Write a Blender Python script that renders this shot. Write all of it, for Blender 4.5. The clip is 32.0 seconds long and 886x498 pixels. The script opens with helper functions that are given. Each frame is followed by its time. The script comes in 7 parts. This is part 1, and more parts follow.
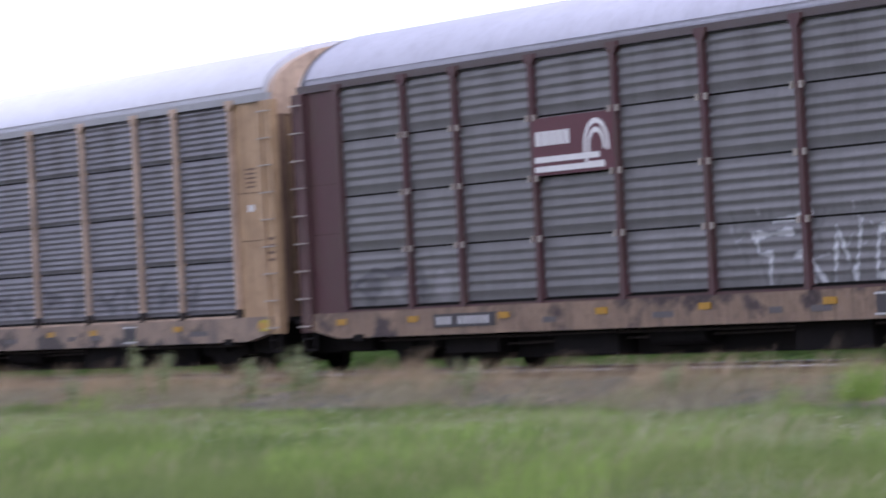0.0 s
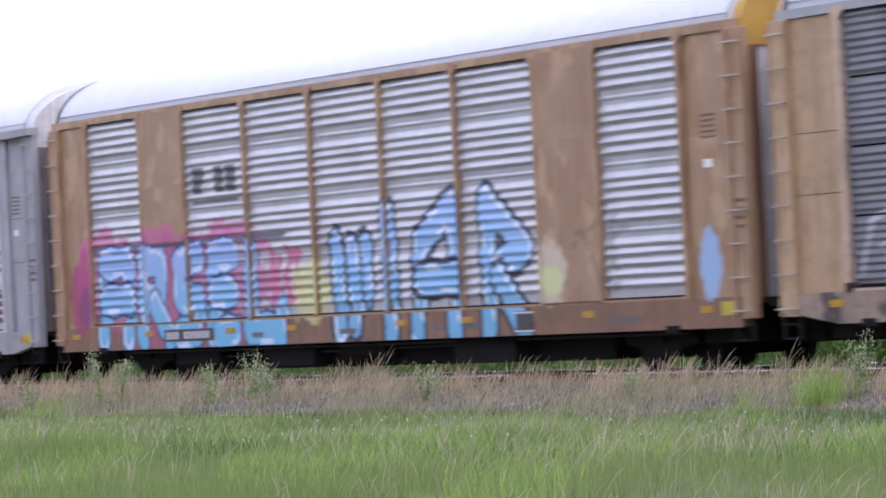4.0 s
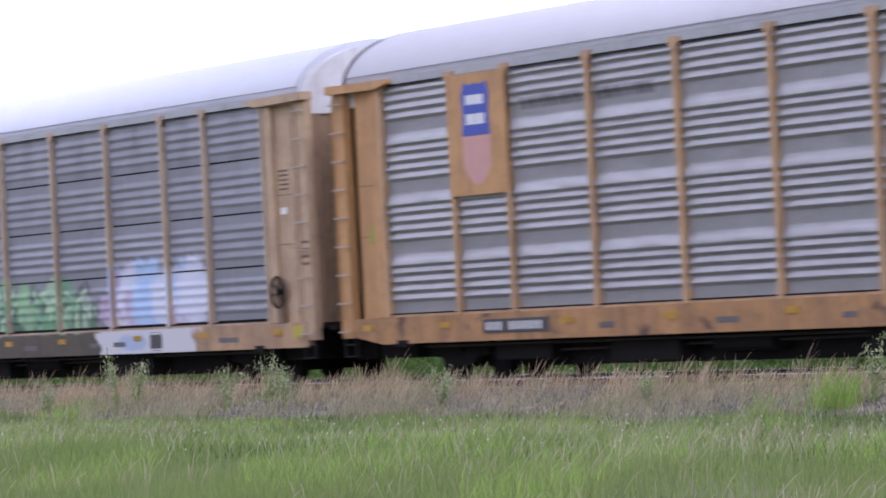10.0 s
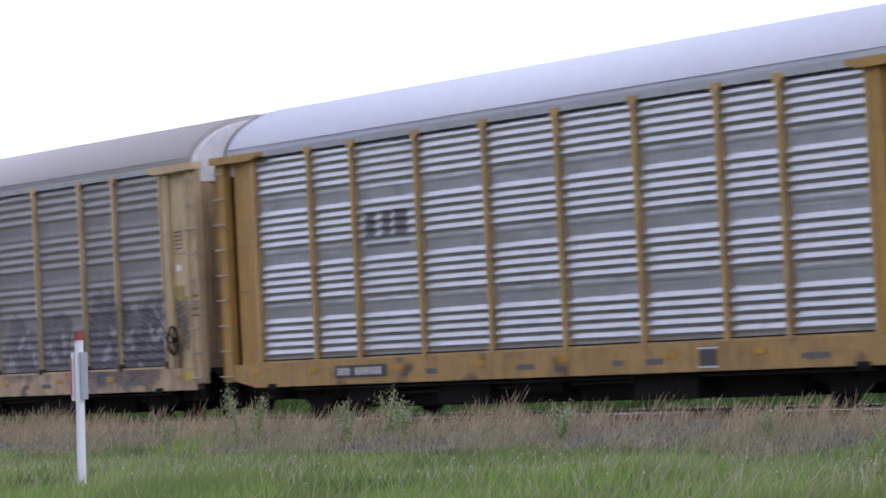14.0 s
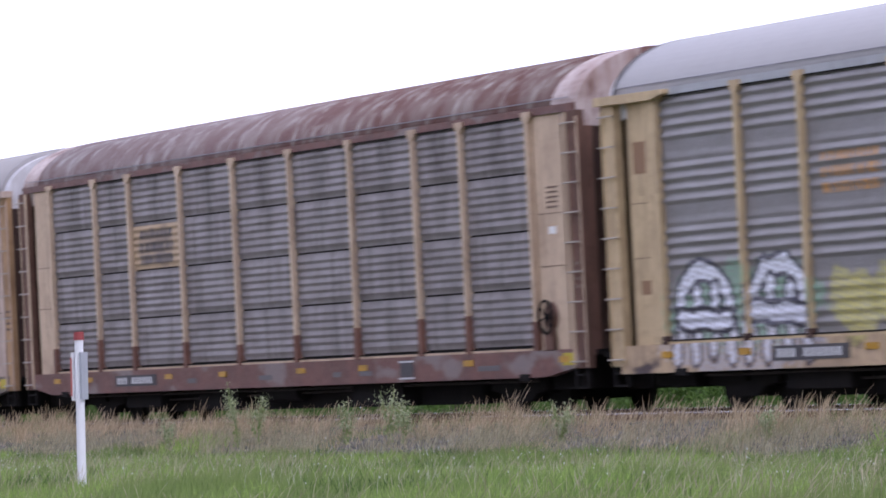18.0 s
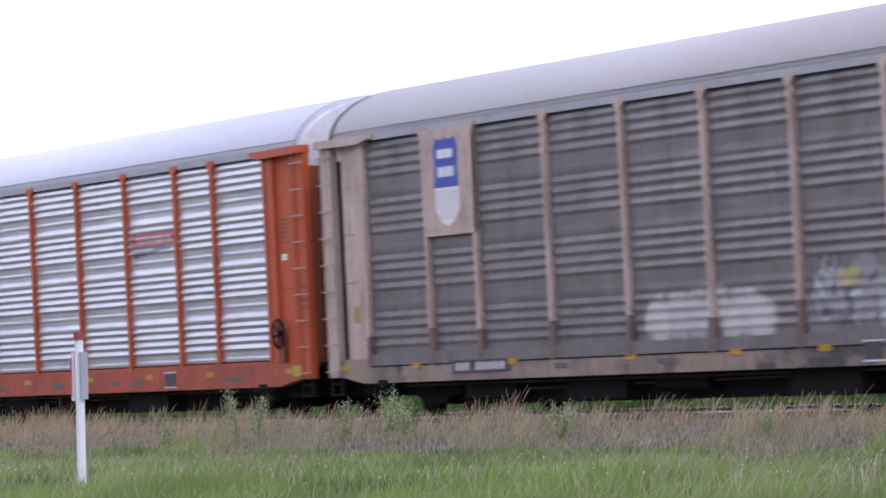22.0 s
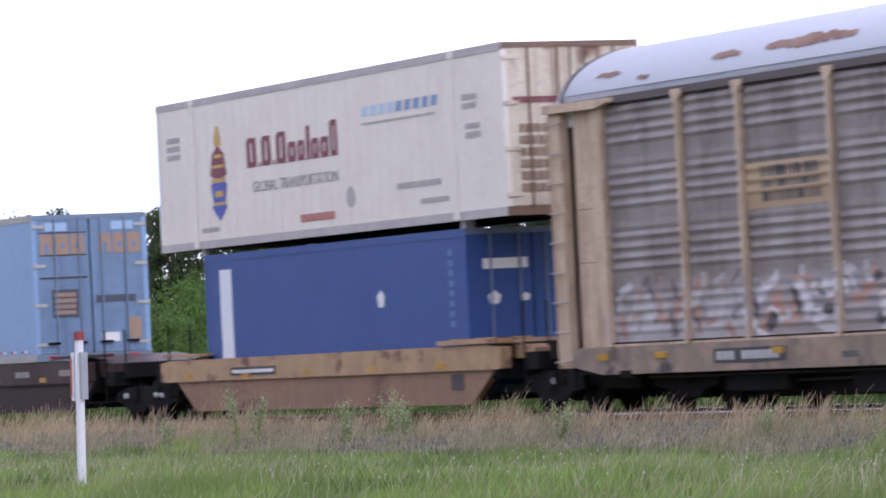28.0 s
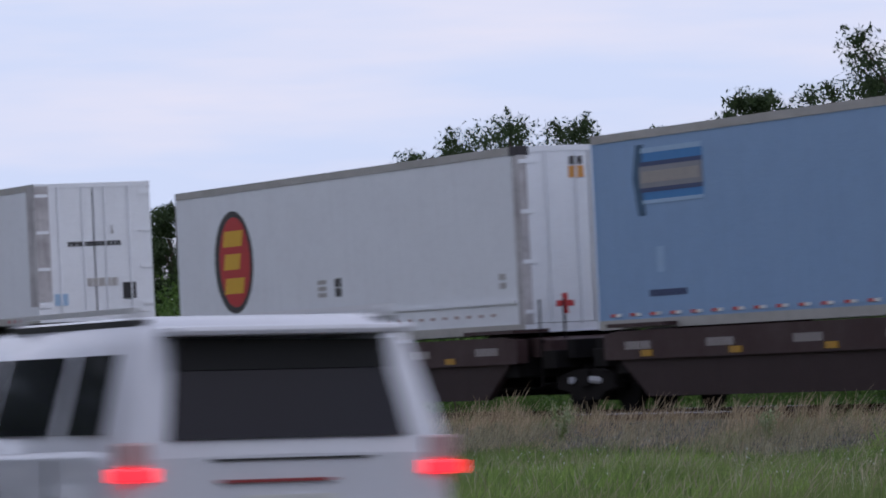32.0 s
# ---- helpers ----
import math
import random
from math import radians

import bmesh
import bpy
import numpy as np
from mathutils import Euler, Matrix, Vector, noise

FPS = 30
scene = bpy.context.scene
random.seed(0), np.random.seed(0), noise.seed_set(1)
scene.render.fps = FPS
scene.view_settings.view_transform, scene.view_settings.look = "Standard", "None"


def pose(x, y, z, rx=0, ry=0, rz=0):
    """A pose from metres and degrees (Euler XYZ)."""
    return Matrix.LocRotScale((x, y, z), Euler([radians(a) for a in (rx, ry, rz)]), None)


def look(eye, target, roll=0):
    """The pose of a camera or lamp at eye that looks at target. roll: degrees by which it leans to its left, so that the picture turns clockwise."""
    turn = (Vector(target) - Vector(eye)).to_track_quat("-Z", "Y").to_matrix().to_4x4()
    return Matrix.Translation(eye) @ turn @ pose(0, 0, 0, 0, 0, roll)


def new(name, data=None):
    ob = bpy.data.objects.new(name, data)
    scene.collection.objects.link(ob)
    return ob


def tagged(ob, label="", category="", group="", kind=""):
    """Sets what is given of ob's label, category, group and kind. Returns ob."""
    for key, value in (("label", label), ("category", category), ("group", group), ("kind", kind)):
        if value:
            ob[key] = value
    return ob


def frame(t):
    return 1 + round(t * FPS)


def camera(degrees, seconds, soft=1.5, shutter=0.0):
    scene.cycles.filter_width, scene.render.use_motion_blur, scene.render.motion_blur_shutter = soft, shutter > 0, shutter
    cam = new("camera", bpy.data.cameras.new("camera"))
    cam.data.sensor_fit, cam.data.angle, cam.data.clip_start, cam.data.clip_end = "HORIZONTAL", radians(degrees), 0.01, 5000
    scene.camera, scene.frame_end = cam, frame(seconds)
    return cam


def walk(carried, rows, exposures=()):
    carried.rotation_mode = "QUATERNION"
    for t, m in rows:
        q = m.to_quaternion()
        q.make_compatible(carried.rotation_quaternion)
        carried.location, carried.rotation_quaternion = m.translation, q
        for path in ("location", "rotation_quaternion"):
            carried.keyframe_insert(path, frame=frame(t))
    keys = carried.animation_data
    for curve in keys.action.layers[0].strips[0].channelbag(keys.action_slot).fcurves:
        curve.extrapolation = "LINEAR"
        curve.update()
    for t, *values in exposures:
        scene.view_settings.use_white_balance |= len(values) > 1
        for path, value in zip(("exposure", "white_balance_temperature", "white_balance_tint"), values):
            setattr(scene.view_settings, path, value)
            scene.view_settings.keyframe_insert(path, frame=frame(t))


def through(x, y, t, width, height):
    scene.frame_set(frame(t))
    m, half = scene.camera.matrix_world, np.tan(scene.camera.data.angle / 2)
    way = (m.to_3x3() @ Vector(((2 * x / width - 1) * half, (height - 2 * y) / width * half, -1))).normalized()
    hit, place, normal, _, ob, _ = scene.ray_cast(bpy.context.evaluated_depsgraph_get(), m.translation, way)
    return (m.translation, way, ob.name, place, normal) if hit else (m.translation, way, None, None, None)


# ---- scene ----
# ---- camera: a tripod beside the road, long lens ----
cam = camera(10.558, 32.0, soft=1.8, shutter=0.5)
EYE = Vector((0.0, -35.2, 0.16))


def aim(yaw, tilt, lean):
    """Pose at the tripod: yaw from the track's far end towards the track, tilt up, lean, in degrees."""
    a, b = radians(yaw), radians(tilt)
    way = Vector((-math.cos(a) * math.cos(b), math.sin(a) * math.cos(b), math.sin(b)))
    return look(EYE, EYE + way * 80, -lean)


AIMS = [
    (0, 25.3000, 1.3279, 1.480), (0.1, 25.9293, 1.3128, 1.480), (0.2, 26.1601, 1.0976, 1.480), (0.3, 26.1810, 1.1240, 1.480),
    (0.4, 25.8483, 1.3082, 1.480), (0.5, 25.7960, 1.3770, 1.480), (1, 25.7960, 1.3770, 1.480), (3.5, 25.7960, 1.3770, 1.480),
    (5.5, 25.7961, 1.3804, 1.480), (6.5, 25.7960, 1.3770, 1.480), (7, 25.7953, 1.3501, 1.480), (7.5, 25.7896, 1.3907, 1.480),
    (8, 25.8030, 1.3870, 1.480), (8.5, 25.7957, 1.3635, 1.480), (9, 25.8300, 1.3863, 1.480), (9.5, 25.7692, 1.3913, 1.475),
    (10, 25.6011, 1.4228, 1.469), (10.5, 25.3542, 1.5439, 1.463), (11, 25.3476, 1.8275, 1.457), (11.5, 24.7896, 1.9227, 1.452),
    (12, 23.9170, 1.9476, 1.440), (12.5, 23.9705, 1.9294, 1.440), (13, 24.1318, 1.8983, 1.440), (13.5, 24.1782, 1.8668, 1.440),
    (14.5, 24.1782, 1.8668, 1.440), (32, 24.1782, 1.8668, 1.440)]
walk(cam, [(t, aim(a, b, c)) for t, a, b, c in AIMS],
     exposures=[(0, -0.2, 5900, 22), (0.5, 0.05, 5900, 22), (1, 0.27, 5900, 22), (3, 0.22, 5900, 22), (6, -0.03, 5900, 21), (8, 0.05, 5900, 20), (9, 0.05, 5900, 22), (11, -0.08, 5900, 21), (12, -0.3, 5900, 19), (13, -0.54, 5900, 15), (16, -0.18, 5900, 21), (21, -0.12, 5900, 22), (23, -0.3, 5900, 21), (24, -0.57, 5900, 20), (25, -0.5, 5900, 20), (28, -0.15, 5950, 20), (30, -0.97, 6000, 16), (31, -1.2, 5950, 15), (32, -1.36, 5850, 14)])

# ---- world: bright thin overcast ----
SUN_UP, SUN_TURN = 46, 76
world = bpy.data.worlds.new("sky")
scene.world = world
world.use_nodes = True
wn, wl = world.node_tree.nodes, world.node_tree.links
bg = wn["Background"]
sky = wn.new("ShaderNodeTexSky")
sky.sky_type, sky.sun_disc = "NISHITA", False
sky.sun_elevation, sky.sun_rotation = radians(SUN_UP), radians(SUN_TURN)
sky.air_density, sky.dust_density = 1.0, 2.0
geo = wn.new("ShaderNodeTexCoord")
stretch = wn.new("ShaderNodeMapping")
stretch.inputs["Scale"].default_value = (1.0, 1.0, 8.0)
wl.new(geo.outputs["Generated"], stretch.inputs["Vector"])
puff = wn.new("ShaderNodeTexNoise")
puff.inputs["Scale"].default_value, puff.inputs["Detail"].default_value = 8.0, 6.0
wl.new(stretch.outputs[0], puff.inputs["Vector"])
ramp = wn.new("ShaderNodeValToRGB")
ramp.color_ramp.elements[0].position, ramp.color_ramp.elements[0].color = 0.40, (0.82, 0.88, 1.05, 1)
ramp.color_ramp.elements[1].position, ramp.color_ramp.elements[1].color = 0.66, (1.04, 0.97, 1.02, 1)
wl.new(puff.outputs["Fac"], ramp.inputs[0])
# thin cloud, brightest towards the horizon
split = wn.new("ShaderNodeSeparateXYZ")
wl.new(geo.outputs["Generated"], split.inputs[0])
dome = wn.new("ShaderNodeMapRange")
dome.inputs["From Min"].default_value, dome.inputs["From Max"].default_value = 0.0, 1.0
dome.inputs["To Min"].default_value, dome.inputs["To Max"].default_value = 18.5, 15.5
wl.new(split.outputs["Z"], dome.inputs["Value"])
veil_col = wn.new("ShaderNodeVectorMath")
veil_col.operation = "SCALE"
wl.new(ramp.outputs[0], veil_col.inputs[0])
wl.new(dome.outputs[0], veil_col.inputs["Scale"])
veil = wn.new("ShaderNodeMix")
veil.data_type = "RGBA"
veil.inputs["Factor"].default_value = 0.82
wl.new(sky.outputs[0], veil.inputs["A"])
wl.new(veil_col.outputs[0], veil.inputs["B"])
wl.new(veil.outputs["Result"], bg.inputs["Color"])
bg.inputs["Strength"].default_value = 0.13

sun = new("sun", bpy.data.lights.new("sun", "SUN"))
sun.data.energy, sun.data.angle, sun.data.color = 0.8, radians(18), (1.0, 0.96, 0.9)
sd = Vector((math.sin(radians(SUN_TURN)) * math.cos(radians(SUN_UP)), math.cos(radians(SUN_TURN)) * math.cos(radians(SUN_UP)), math.sin(radians(SUN_UP))))
sun.matrix_world = look(sd * 100, (0, 0, 0))


# ---- materials ----
def nodes_of(name):
    m = bpy.data.materials.new(name)
    m.use_nodes = True
    n, l = m.node_tree.nodes, m.node_tree.links
    return m, n, l, n["Principled BSDF"]


def rgb_mix(n, l, fac, a, b, blend="MIX"):
    x = n.new("ShaderNodeMix")
    x.data_type, x.blend_type = "RGBA", blend
    for key, v in (("Factor", fac), ("A", a), ("B", b)):
        if hasattr(v, "links"):
            l.new(v, x.inputs[key])
        elif key == "Factor":
            x.inputs[key].default_value = v
        else:
            x.inputs[key].default_value = (*v, 1)
    return x.outputs["Result"]


def noise_of(n, l, vec, scale, detail=4, stretch=(1, 1, 1), lo=0.35, hi=0.65):
    mp = n.new("ShaderNodeMapping")
    mp.inputs["Scale"].default_value = stretch
    l.new(vec, mp.inputs["Vector"])
    t = n.new("ShaderNodeTexNoise")
    t.inputs["Scale"].default_value, t.inputs["Detail"].default_value = scale, detail
    l.new(mp.outputs[0], t.inputs["Vector"])
    r = n.new("ShaderNodeMapRange")
    r.inputs["From Min"].default_value, r.inputs["From Max"].default_value = lo, hi
    l.new(t.outputs["Fac"], r.inputs["Value"])
    return r.outputs[0]


def times(n, l, a, k):
    x = n.new("ShaderNodeMath")
    x.operation = "MULTIPLY"
    l.new(a, x.inputs[0])
    if hasattr(k, "links"):
        l.new(k, x.inputs[1])
    else:
        x.inputs[1].default_value = k
    return x.outputs[0]


def spread_coords(n, l, by=40.0):
    """Object coordinates, moved on by the object's random number."""
    c = n.new("ShaderNodeTexCoord")
    info = n.new("ShaderNodeObjectInfo")
    add = n.new("ShaderNodeVectorMath")
    add.operation = "ADD"
    l.new(c.outputs["Object"], add.inputs[0])
    l.new(times(n, l, info.outputs["Random"], by), add.inputs[1])
    return add.outputs[0], info.outputs["Random"]


MADE, PAINTED = {}, {}


def paint_mat(name, col, dirt=(0.10, 0.075, 0.055), rough=0.5, metal=0.0, wear=0.45, grain=0.3, streak=0.5, layer=False, vary=0.12, rust=None, spec=0.3, drip=0.0, run_size=2.2):
    """Painted or bare metal sheet: blotches, vertical streaks, fine grain; with layer a second coat read from the mesh's own colours."""
    if name in MADE:
        return MADE[name]
    PAINTED[name] = col
    m, n, l, b = nodes_of(name)
    vec, rnd = spread_coords(n, l)
    base = rgb_mix(n, l, times(n, l, rnd, vary), col, tuple(c * 0.55 for c in col))
    blot = noise_of(n, l, vec, 1.3, 5, (1, 1, 1), 0.4, 0.75)
    base = rgb_mix(n, l, times(n, l, blot, wear * 0.6), base, dirt)
    run = noise_of(n, l, vec, run_size, 4, (3.5, 3.5, 0.22), 0.5, 0.75)
    base = rgb_mix(n, l, times(n, l, run, streak * 0.6), base, dirt)
    mott = noise_of(n, l, vec, 4.5, 6, (0.7, 1, 1.6), 0.5, 0.7)
    base = rgb_mix(n, l, times(n, l, mott, min(0.5, wear * 0.4)), base, tuple(0.5 * a + 0.3 * c for a, c in zip(dirt, col)))
    fine = noise_of(n, l, vec, 28, 3, (1, 1, 1), 0.3, 0.7)
    base = rgb_mix(n, l, times(n, l, fine, grain * 0.4), base, tuple(c * 0.6 for c in col))
    if rust:
        spots = noise_of(n, l, vec, rust[0], 6, rust[2], rust[1], rust[1] + 0.07)
        base = rgb_mix(n, l, spots, base, rust[3] if len(rust) > 3 else (0.16, 0.07, 0.05))
        pale = noise_of(n, l, vec, 9, 5, (1, 1, 1), 0.5, 0.8)
        base = rgb_mix(n, l, times(n, l, pale, 0.25), base, (0.35, 0.25, 0.22))
    if drip:
        sep = n.new("ShaderNodeSeparateXYZ")
        l.new(n.new("ShaderNodeTexCoord").outputs["Object"], sep.inputs[0])
        mid = n.new("ShaderNodeMath")
        mid.operation = "ABSOLUTE"
        l.new(sep.outputs["X"], mid.inputs[0])
        across = n.new("ShaderNodeMapRange")
        across.inputs["From Min"].default_value, across.inputs["From Max"].default_value = 0.5, 0.1
        l.new(mid.outputs[0], across.inputs["Value"])
        down = n.new("ShaderNodeMapRange")
        down.inputs["From Min"].default_value, down.inputs["From Max"].default_value = 3.0, 4.9
        l.new(sep.outputs["Z"], down.inputs["Value"])
        f = times(n, l, times(n, l, across.outputs[0], down.outputs[0]), noise_of(n, l, vec, 5, 4, (3, 3, 0.5), 0.3, 0.6))
        base = rgb_mix(n, l, times(n, l, f, drip), base, (0.05, 0.035, 0.03))
    if layer:
        at = n.new("ShaderNodeVertexColor")
        at.layer_name = "coat"
        base = rgb_mix(n, l, times(n, l, at.outputs["Alpha"], 0.93), base, at.outputs["Color"])
    l.new(base, b.inputs["Base Color"])
    b.inputs["Roughness"].default_value, b.inputs["Metallic"].default_value = rough, metal
    if layer:
        # the sprayed coat is paint, not bare metal
        bare = n.new("ShaderNodeMapRange")
        bare.inputs["To Min"].default_value, bare.inputs["To Max"].default_value = metal, 0.0
        l.new(at.outputs["Alpha"], bare.inputs["Value"])
        l.new(bare.outputs[0], b.inputs["Metallic"])
        dull = n.new("ShaderNodeMapRange")
        dull.inputs["To Min"].default_value, dull.inputs["To Max"].default_value = rough, 0.7
        l.new(at.outputs["Alpha"], dull.inputs["Value"])
        l.new(dull.outputs[0], b.inputs["Roughness"])
    b.inputs["Specular IOR Level"].default_value = spec
    bump = n.new("ShaderNodeBump")
    bump.inputs["Strength"].default_value, bump.inputs["Distance"].default_value = 0.25, 0.01
    l.new(fine, bump.inputs["Height"])
    l.new(bump.outputs[0], b.inputs["Normal"])
    if metal > 0.3:
        dent = n.new("ShaderNodeBump")
        dent.inputs["Strength"].default_value, dent.inputs["Distance"].default_value = 0.26, 0.04
        l.new(noise_of(n, l, vec, 1.6, 2, (1.0, 1, 1.6), 0.2, 0.8), dent.inputs["Height"])
        l.new(dent.outputs[0], bump.inputs["Normal"])
    MADE[name] = m
    return m


def plain(name, col, rough=0.6, metal=0.0, glow=0.0, vary=0.15):
    if name in MADE:
        return MADE[name]
    m, n, l, b = nodes_of(name)
    vec, rnd = spread_coords(n, l)
    f = noise_of(n, l, vec, 6, 4, (1, 1, 1), 0.3, 0.7)
    l.new(rgb_mix(n, l, times(n, l, f, vary), col, tuple(c * 0.5 for c in col)), b.inputs["Base Color"])
    b.inputs["Roughness"].default_value, b.inputs["Metallic"].default_value = rough, metal
    if glow:
        b.inputs["Emission Color"].default_value, b.inputs["Emission Strength"].default_value = (*col, 1), glow
    MADE[name] = m
    return m


def leaf_mat(name, lo, hi, through=0.35, rough=0.6, patch=None, scale=0.35):
    """Blades and leaves: each island its own tint, broad patches, some light let through."""
    m, n, l, b = nodes_of(name)
    g = n.new("ShaderNodeNewGeometry")
    c = rgb_mix(n, l, g.outputs["Random Per Island"], lo, hi)
    if patch:
        co = n.new("ShaderNodeTexCoord")
        f = noise_of(n, l, co.outputs["Object"], scale, 4, (0.5, 1, 1), 0.42, 0.62)
        c = rgb_mix(n, l, times(n, l, f, 0.7), c, patch)
    l.new(c, b.inputs["Base Color"])
    b.inputs["Roughness"].default_value = rough
    b.inputs["Specular IOR Level"].default_value = 0.25
    tr = n.new("ShaderNodeBsdfTranslucent")
    l.new(c, tr.inputs["Color"])
    mx = n.new("ShaderNodeMixShader")
    mx.inputs[0].default_value = through
    l.new(b.outputs[0], mx.inputs[1])
    l.new(tr.outputs[0], mx.inputs[2])
    l.new(mx.outputs[0], n["Material Output"].inputs["Surface"])
    return m


def ground_mat():
    m, n, l, b = nodes_of("soil_under_grass")
    co = n.new("ShaderNodeTexCoord").outputs["Object"]
    f = noise_of(n, l, co, 0.4, 6)
    c = rgb_mix(n, l, f, (0.075, 0.10, 0.035), (0.13, 0.13, 0.06))
    c = rgb_mix(n, l, times(n, l, noise_of(n, l, co, 14, 4), 0.5), c, (0.05, 0.055, 0.025))
    l.new(c, b.inputs["Base Color"])
    b.inputs["Roughness"].default_value = 0.95
    return m


def stone_mat(name, lo, hi):
    m, n, l, b = nodes_of(name)
    g = n.new("ShaderNodeNewGeometry")
    co = n.new("ShaderNodeTexCoord").outputs["Object"]
    c = rgb_mix(n, l, g.outputs["Random Per Island"], lo, hi)
    c = rgb_mix(n, l, times(n, l, noise_of(n, l, co, 30, 4), 0.5), c, tuple(v * 0.5 for v in lo))
    l.new(c, b.inputs["Base Color"])
    b.inputs["Roughness"].default_value = 0.9
    return m


def road_mat():
    m, n, l, b = nodes_of("asphalt")
    co = n.new("ShaderNodeTexCoord").outputs["Object"]
    c = rgb_mix(n, l, noise_of(n, l, co, 0.6, 5), (0.05, 0.05, 0.052), (0.075, 0.073, 0.07))
    c = rgb_mix(n, l, times(n, l, noise_of(n, l, co, 60, 3), 0.5), c, (0.03, 0.03, 0.03))
    l.new(c, b.inputs["Base Color"])
    b.inputs["Roughness"].default_value = 0.9
    return m


# ---- mesh helpers ----
def part(name, bm, material, parent=None, label="", at=None):
    """Links a bmesh (or a ready mesh) as one mesh object under a thing or a part."""
    if isinstance(bm, bpy.types.Mesh):
        me = bm
    else:
        me = bpy.data.meshes.new(name)
        bmesh.ops.recalc_face_normals(bm, faces=bm.faces)
        bm.to_mesh(me)
        bm.free()
    if not me.materials:
        me.materials.append(material)
    ob = new(name, me)
    if parent:
        ob.parent = parent
    if at:
        ob.location = at
    if label:
        tagged(ob, label)
    return ob


def box(bm, x0, x1, y0, y1, z0, z1, bev=0.0):
    r = bmesh.ops.create_cube(bm, size=1, matrix=Matrix.Translation(((x0 + x1) / 2, (y0 + y1) / 2, (z0 + z1) / 2)) @ Matrix.Diagonal((x1 - x0, y1 - y0, z1 - z0, 1)))
    if bev:
        es = list({e for v in r["verts"] for e in v.link_edges})
        bmesh.ops.bevel(bm, geom=es, offset=bev, segments=2, affect="EDGES", profile=0.5)
    return bm


def boxes(*rows, bev=0.0):
    bm = bmesh.new()
    for r in rows:
        box(bm, *r, bev=bev)
    return bm


def rod(bm, a, b, r0, r1=None, seg=8):
    a, b = Vector(a), Vector(b)
    d = b - a
    m = Matrix.Translation((a + b) / 2) @ d.to_track_quat("Z", "Y").to_matrix().to_4x4()
    bmesh.ops.create_cone(bm, cap_ends=True, segments=seg, radius1=r0, radius2=r0 if r1 is None else r1, depth=d.length, matrix=m)
    return bm


def extrude_x(pts, x0, x1, close=True):
    """A solid with the outline pts (y, z), from x0 to x1."""
    bm = bmesh.new()
    a = [bm.verts.new((x0, y, z)) for y, z in pts]
    b = [bm.verts.new((x1, y, z)) for y, z in pts]
    k = len(pts)
    for i in range(k):
        bm.faces.new((a[i], a[(i + 1) % k], b[(i + 1) % k], b[i]))
    bm.faces.new(a[::-1])
    bm.faces.new(b)
    return bm


def extrude_y(pts, y0, y1):
    """A solid with the outline pts (x, z), from y0 to y1."""
    bm = bmesh.new()
    a = [bm.verts.new((x, y0, z)) for x, z in pts]
    b = [bm.verts.new((x, y1, z)) for x, z in pts]
    k = len(pts)
    for i in range(k):
        bm.faces.new((a[i], a[(i + 1) % k], b[(i + 1) % k], b[i]))
    bm.faces.new(a[::-1])
    bm.faces.new(b)
    return bm


def grid_mesh(name, P, smooth=False, coat=None):
    """A mesh from an array of points (rows, columns, 3); coat: colours of the points (rows, columns, 4)."""
    P = np.asarray(P, float)
    r, c = P.shape[:2]
    i = np.arange(r * c).reshape(r, c)
    f = np.stack([i[:-1, :-1], i[:-1, 1:], i[1:, 1:], i[1:, :-1]], -1).reshape(-1, 4)
    me = bpy.data.meshes.new(name)
    me.vertices.add(r * c)
    me.vertices.foreach_set("co", P.reshape(-1))
    me.loops.add(f.size)
    me.loops.foreach_set("vertex_index", f.reshape(-1).astype(np.int32))
    me.polygons.add(len(f))
    me.polygons.foreach_set("loop_start", np.arange(0, f.size, 4, dtype=np.int32))
    me.update(calc_edges=True)
    if smooth:
        me.polygons.foreach_set("use_smooth", np.ones(len(f), bool))
    if coat is not None:
        a = me.color_attributes.new("coat", "FLOAT_COLOR", "POINT")
        a.data.foreach_set("color", np.asarray(coat, np.float32).reshape(-1))
    return me


def soup(name, V, faces_per, idx):
    """A mesh of many like pieces: V (n, k, 3) points, idx the faces of one piece."""
    n, k = V.shape[:2]
    me = bpy.data.meshes.new(name)
    me.vertices.add(n * k)
    me.vertices.foreach_set("co", V.reshape(-1))
    loops = np.concatenate([np.asarray(f) for f in idx])
    L = (np.arange(n)[:, None] * k + loops[None]).reshape(-1)
    sizes = np.array([len(f) for f in idx])
    starts = np.concatenate([[0], np.cumsum(sizes)[:-1]])
    S = (np.arange(n)[:, None] * len(loops) + starts[None]).reshape(-1)
    me.loops.add(len(L))
    me.loops.foreach_set("vertex_index", L.astype(np.int32))
    me.polygons.add(len(S))
    me.polygons.foreach_set("loop_start", S.astype(np.int32))
    me.update(calc_edges=True)
    return me


def thing(name, label, category, group="", at=(0, 0, 0)):
    e = new(name)
    e.location = at
    return tagged(e, label, category, group)


# ---- shared materials ----
IRON = paint_mat("grimy_black_iron", (0.016, 0.015, 0.015), dirt=(0.03, 0.024, 0.021), rough=0.9, spec=0.05)
STEEL = plain("worn_rail_steel", (0.6, 0.59, 0.58), rough=0.25, metal=1.0, vary=0.05)
RUSTY = paint_mat("rusty_rail_web", (0.13, 0.07, 0.045), rough=0.85)
TIE = paint_mat("old_tie_timber", (0.07, 0.055, 0.045), rough=0.95)
YELLOW = plain("yellow_reflector", (0.5, 0.27, 0.02), rough=0.35, vary=0.6)
RIG = paint_mat("dusty_brown_rigging", (0.05, 0.042, 0.038), dirt=(0.1, 0.085, 0.075), rough=0.85, spec=0.1)
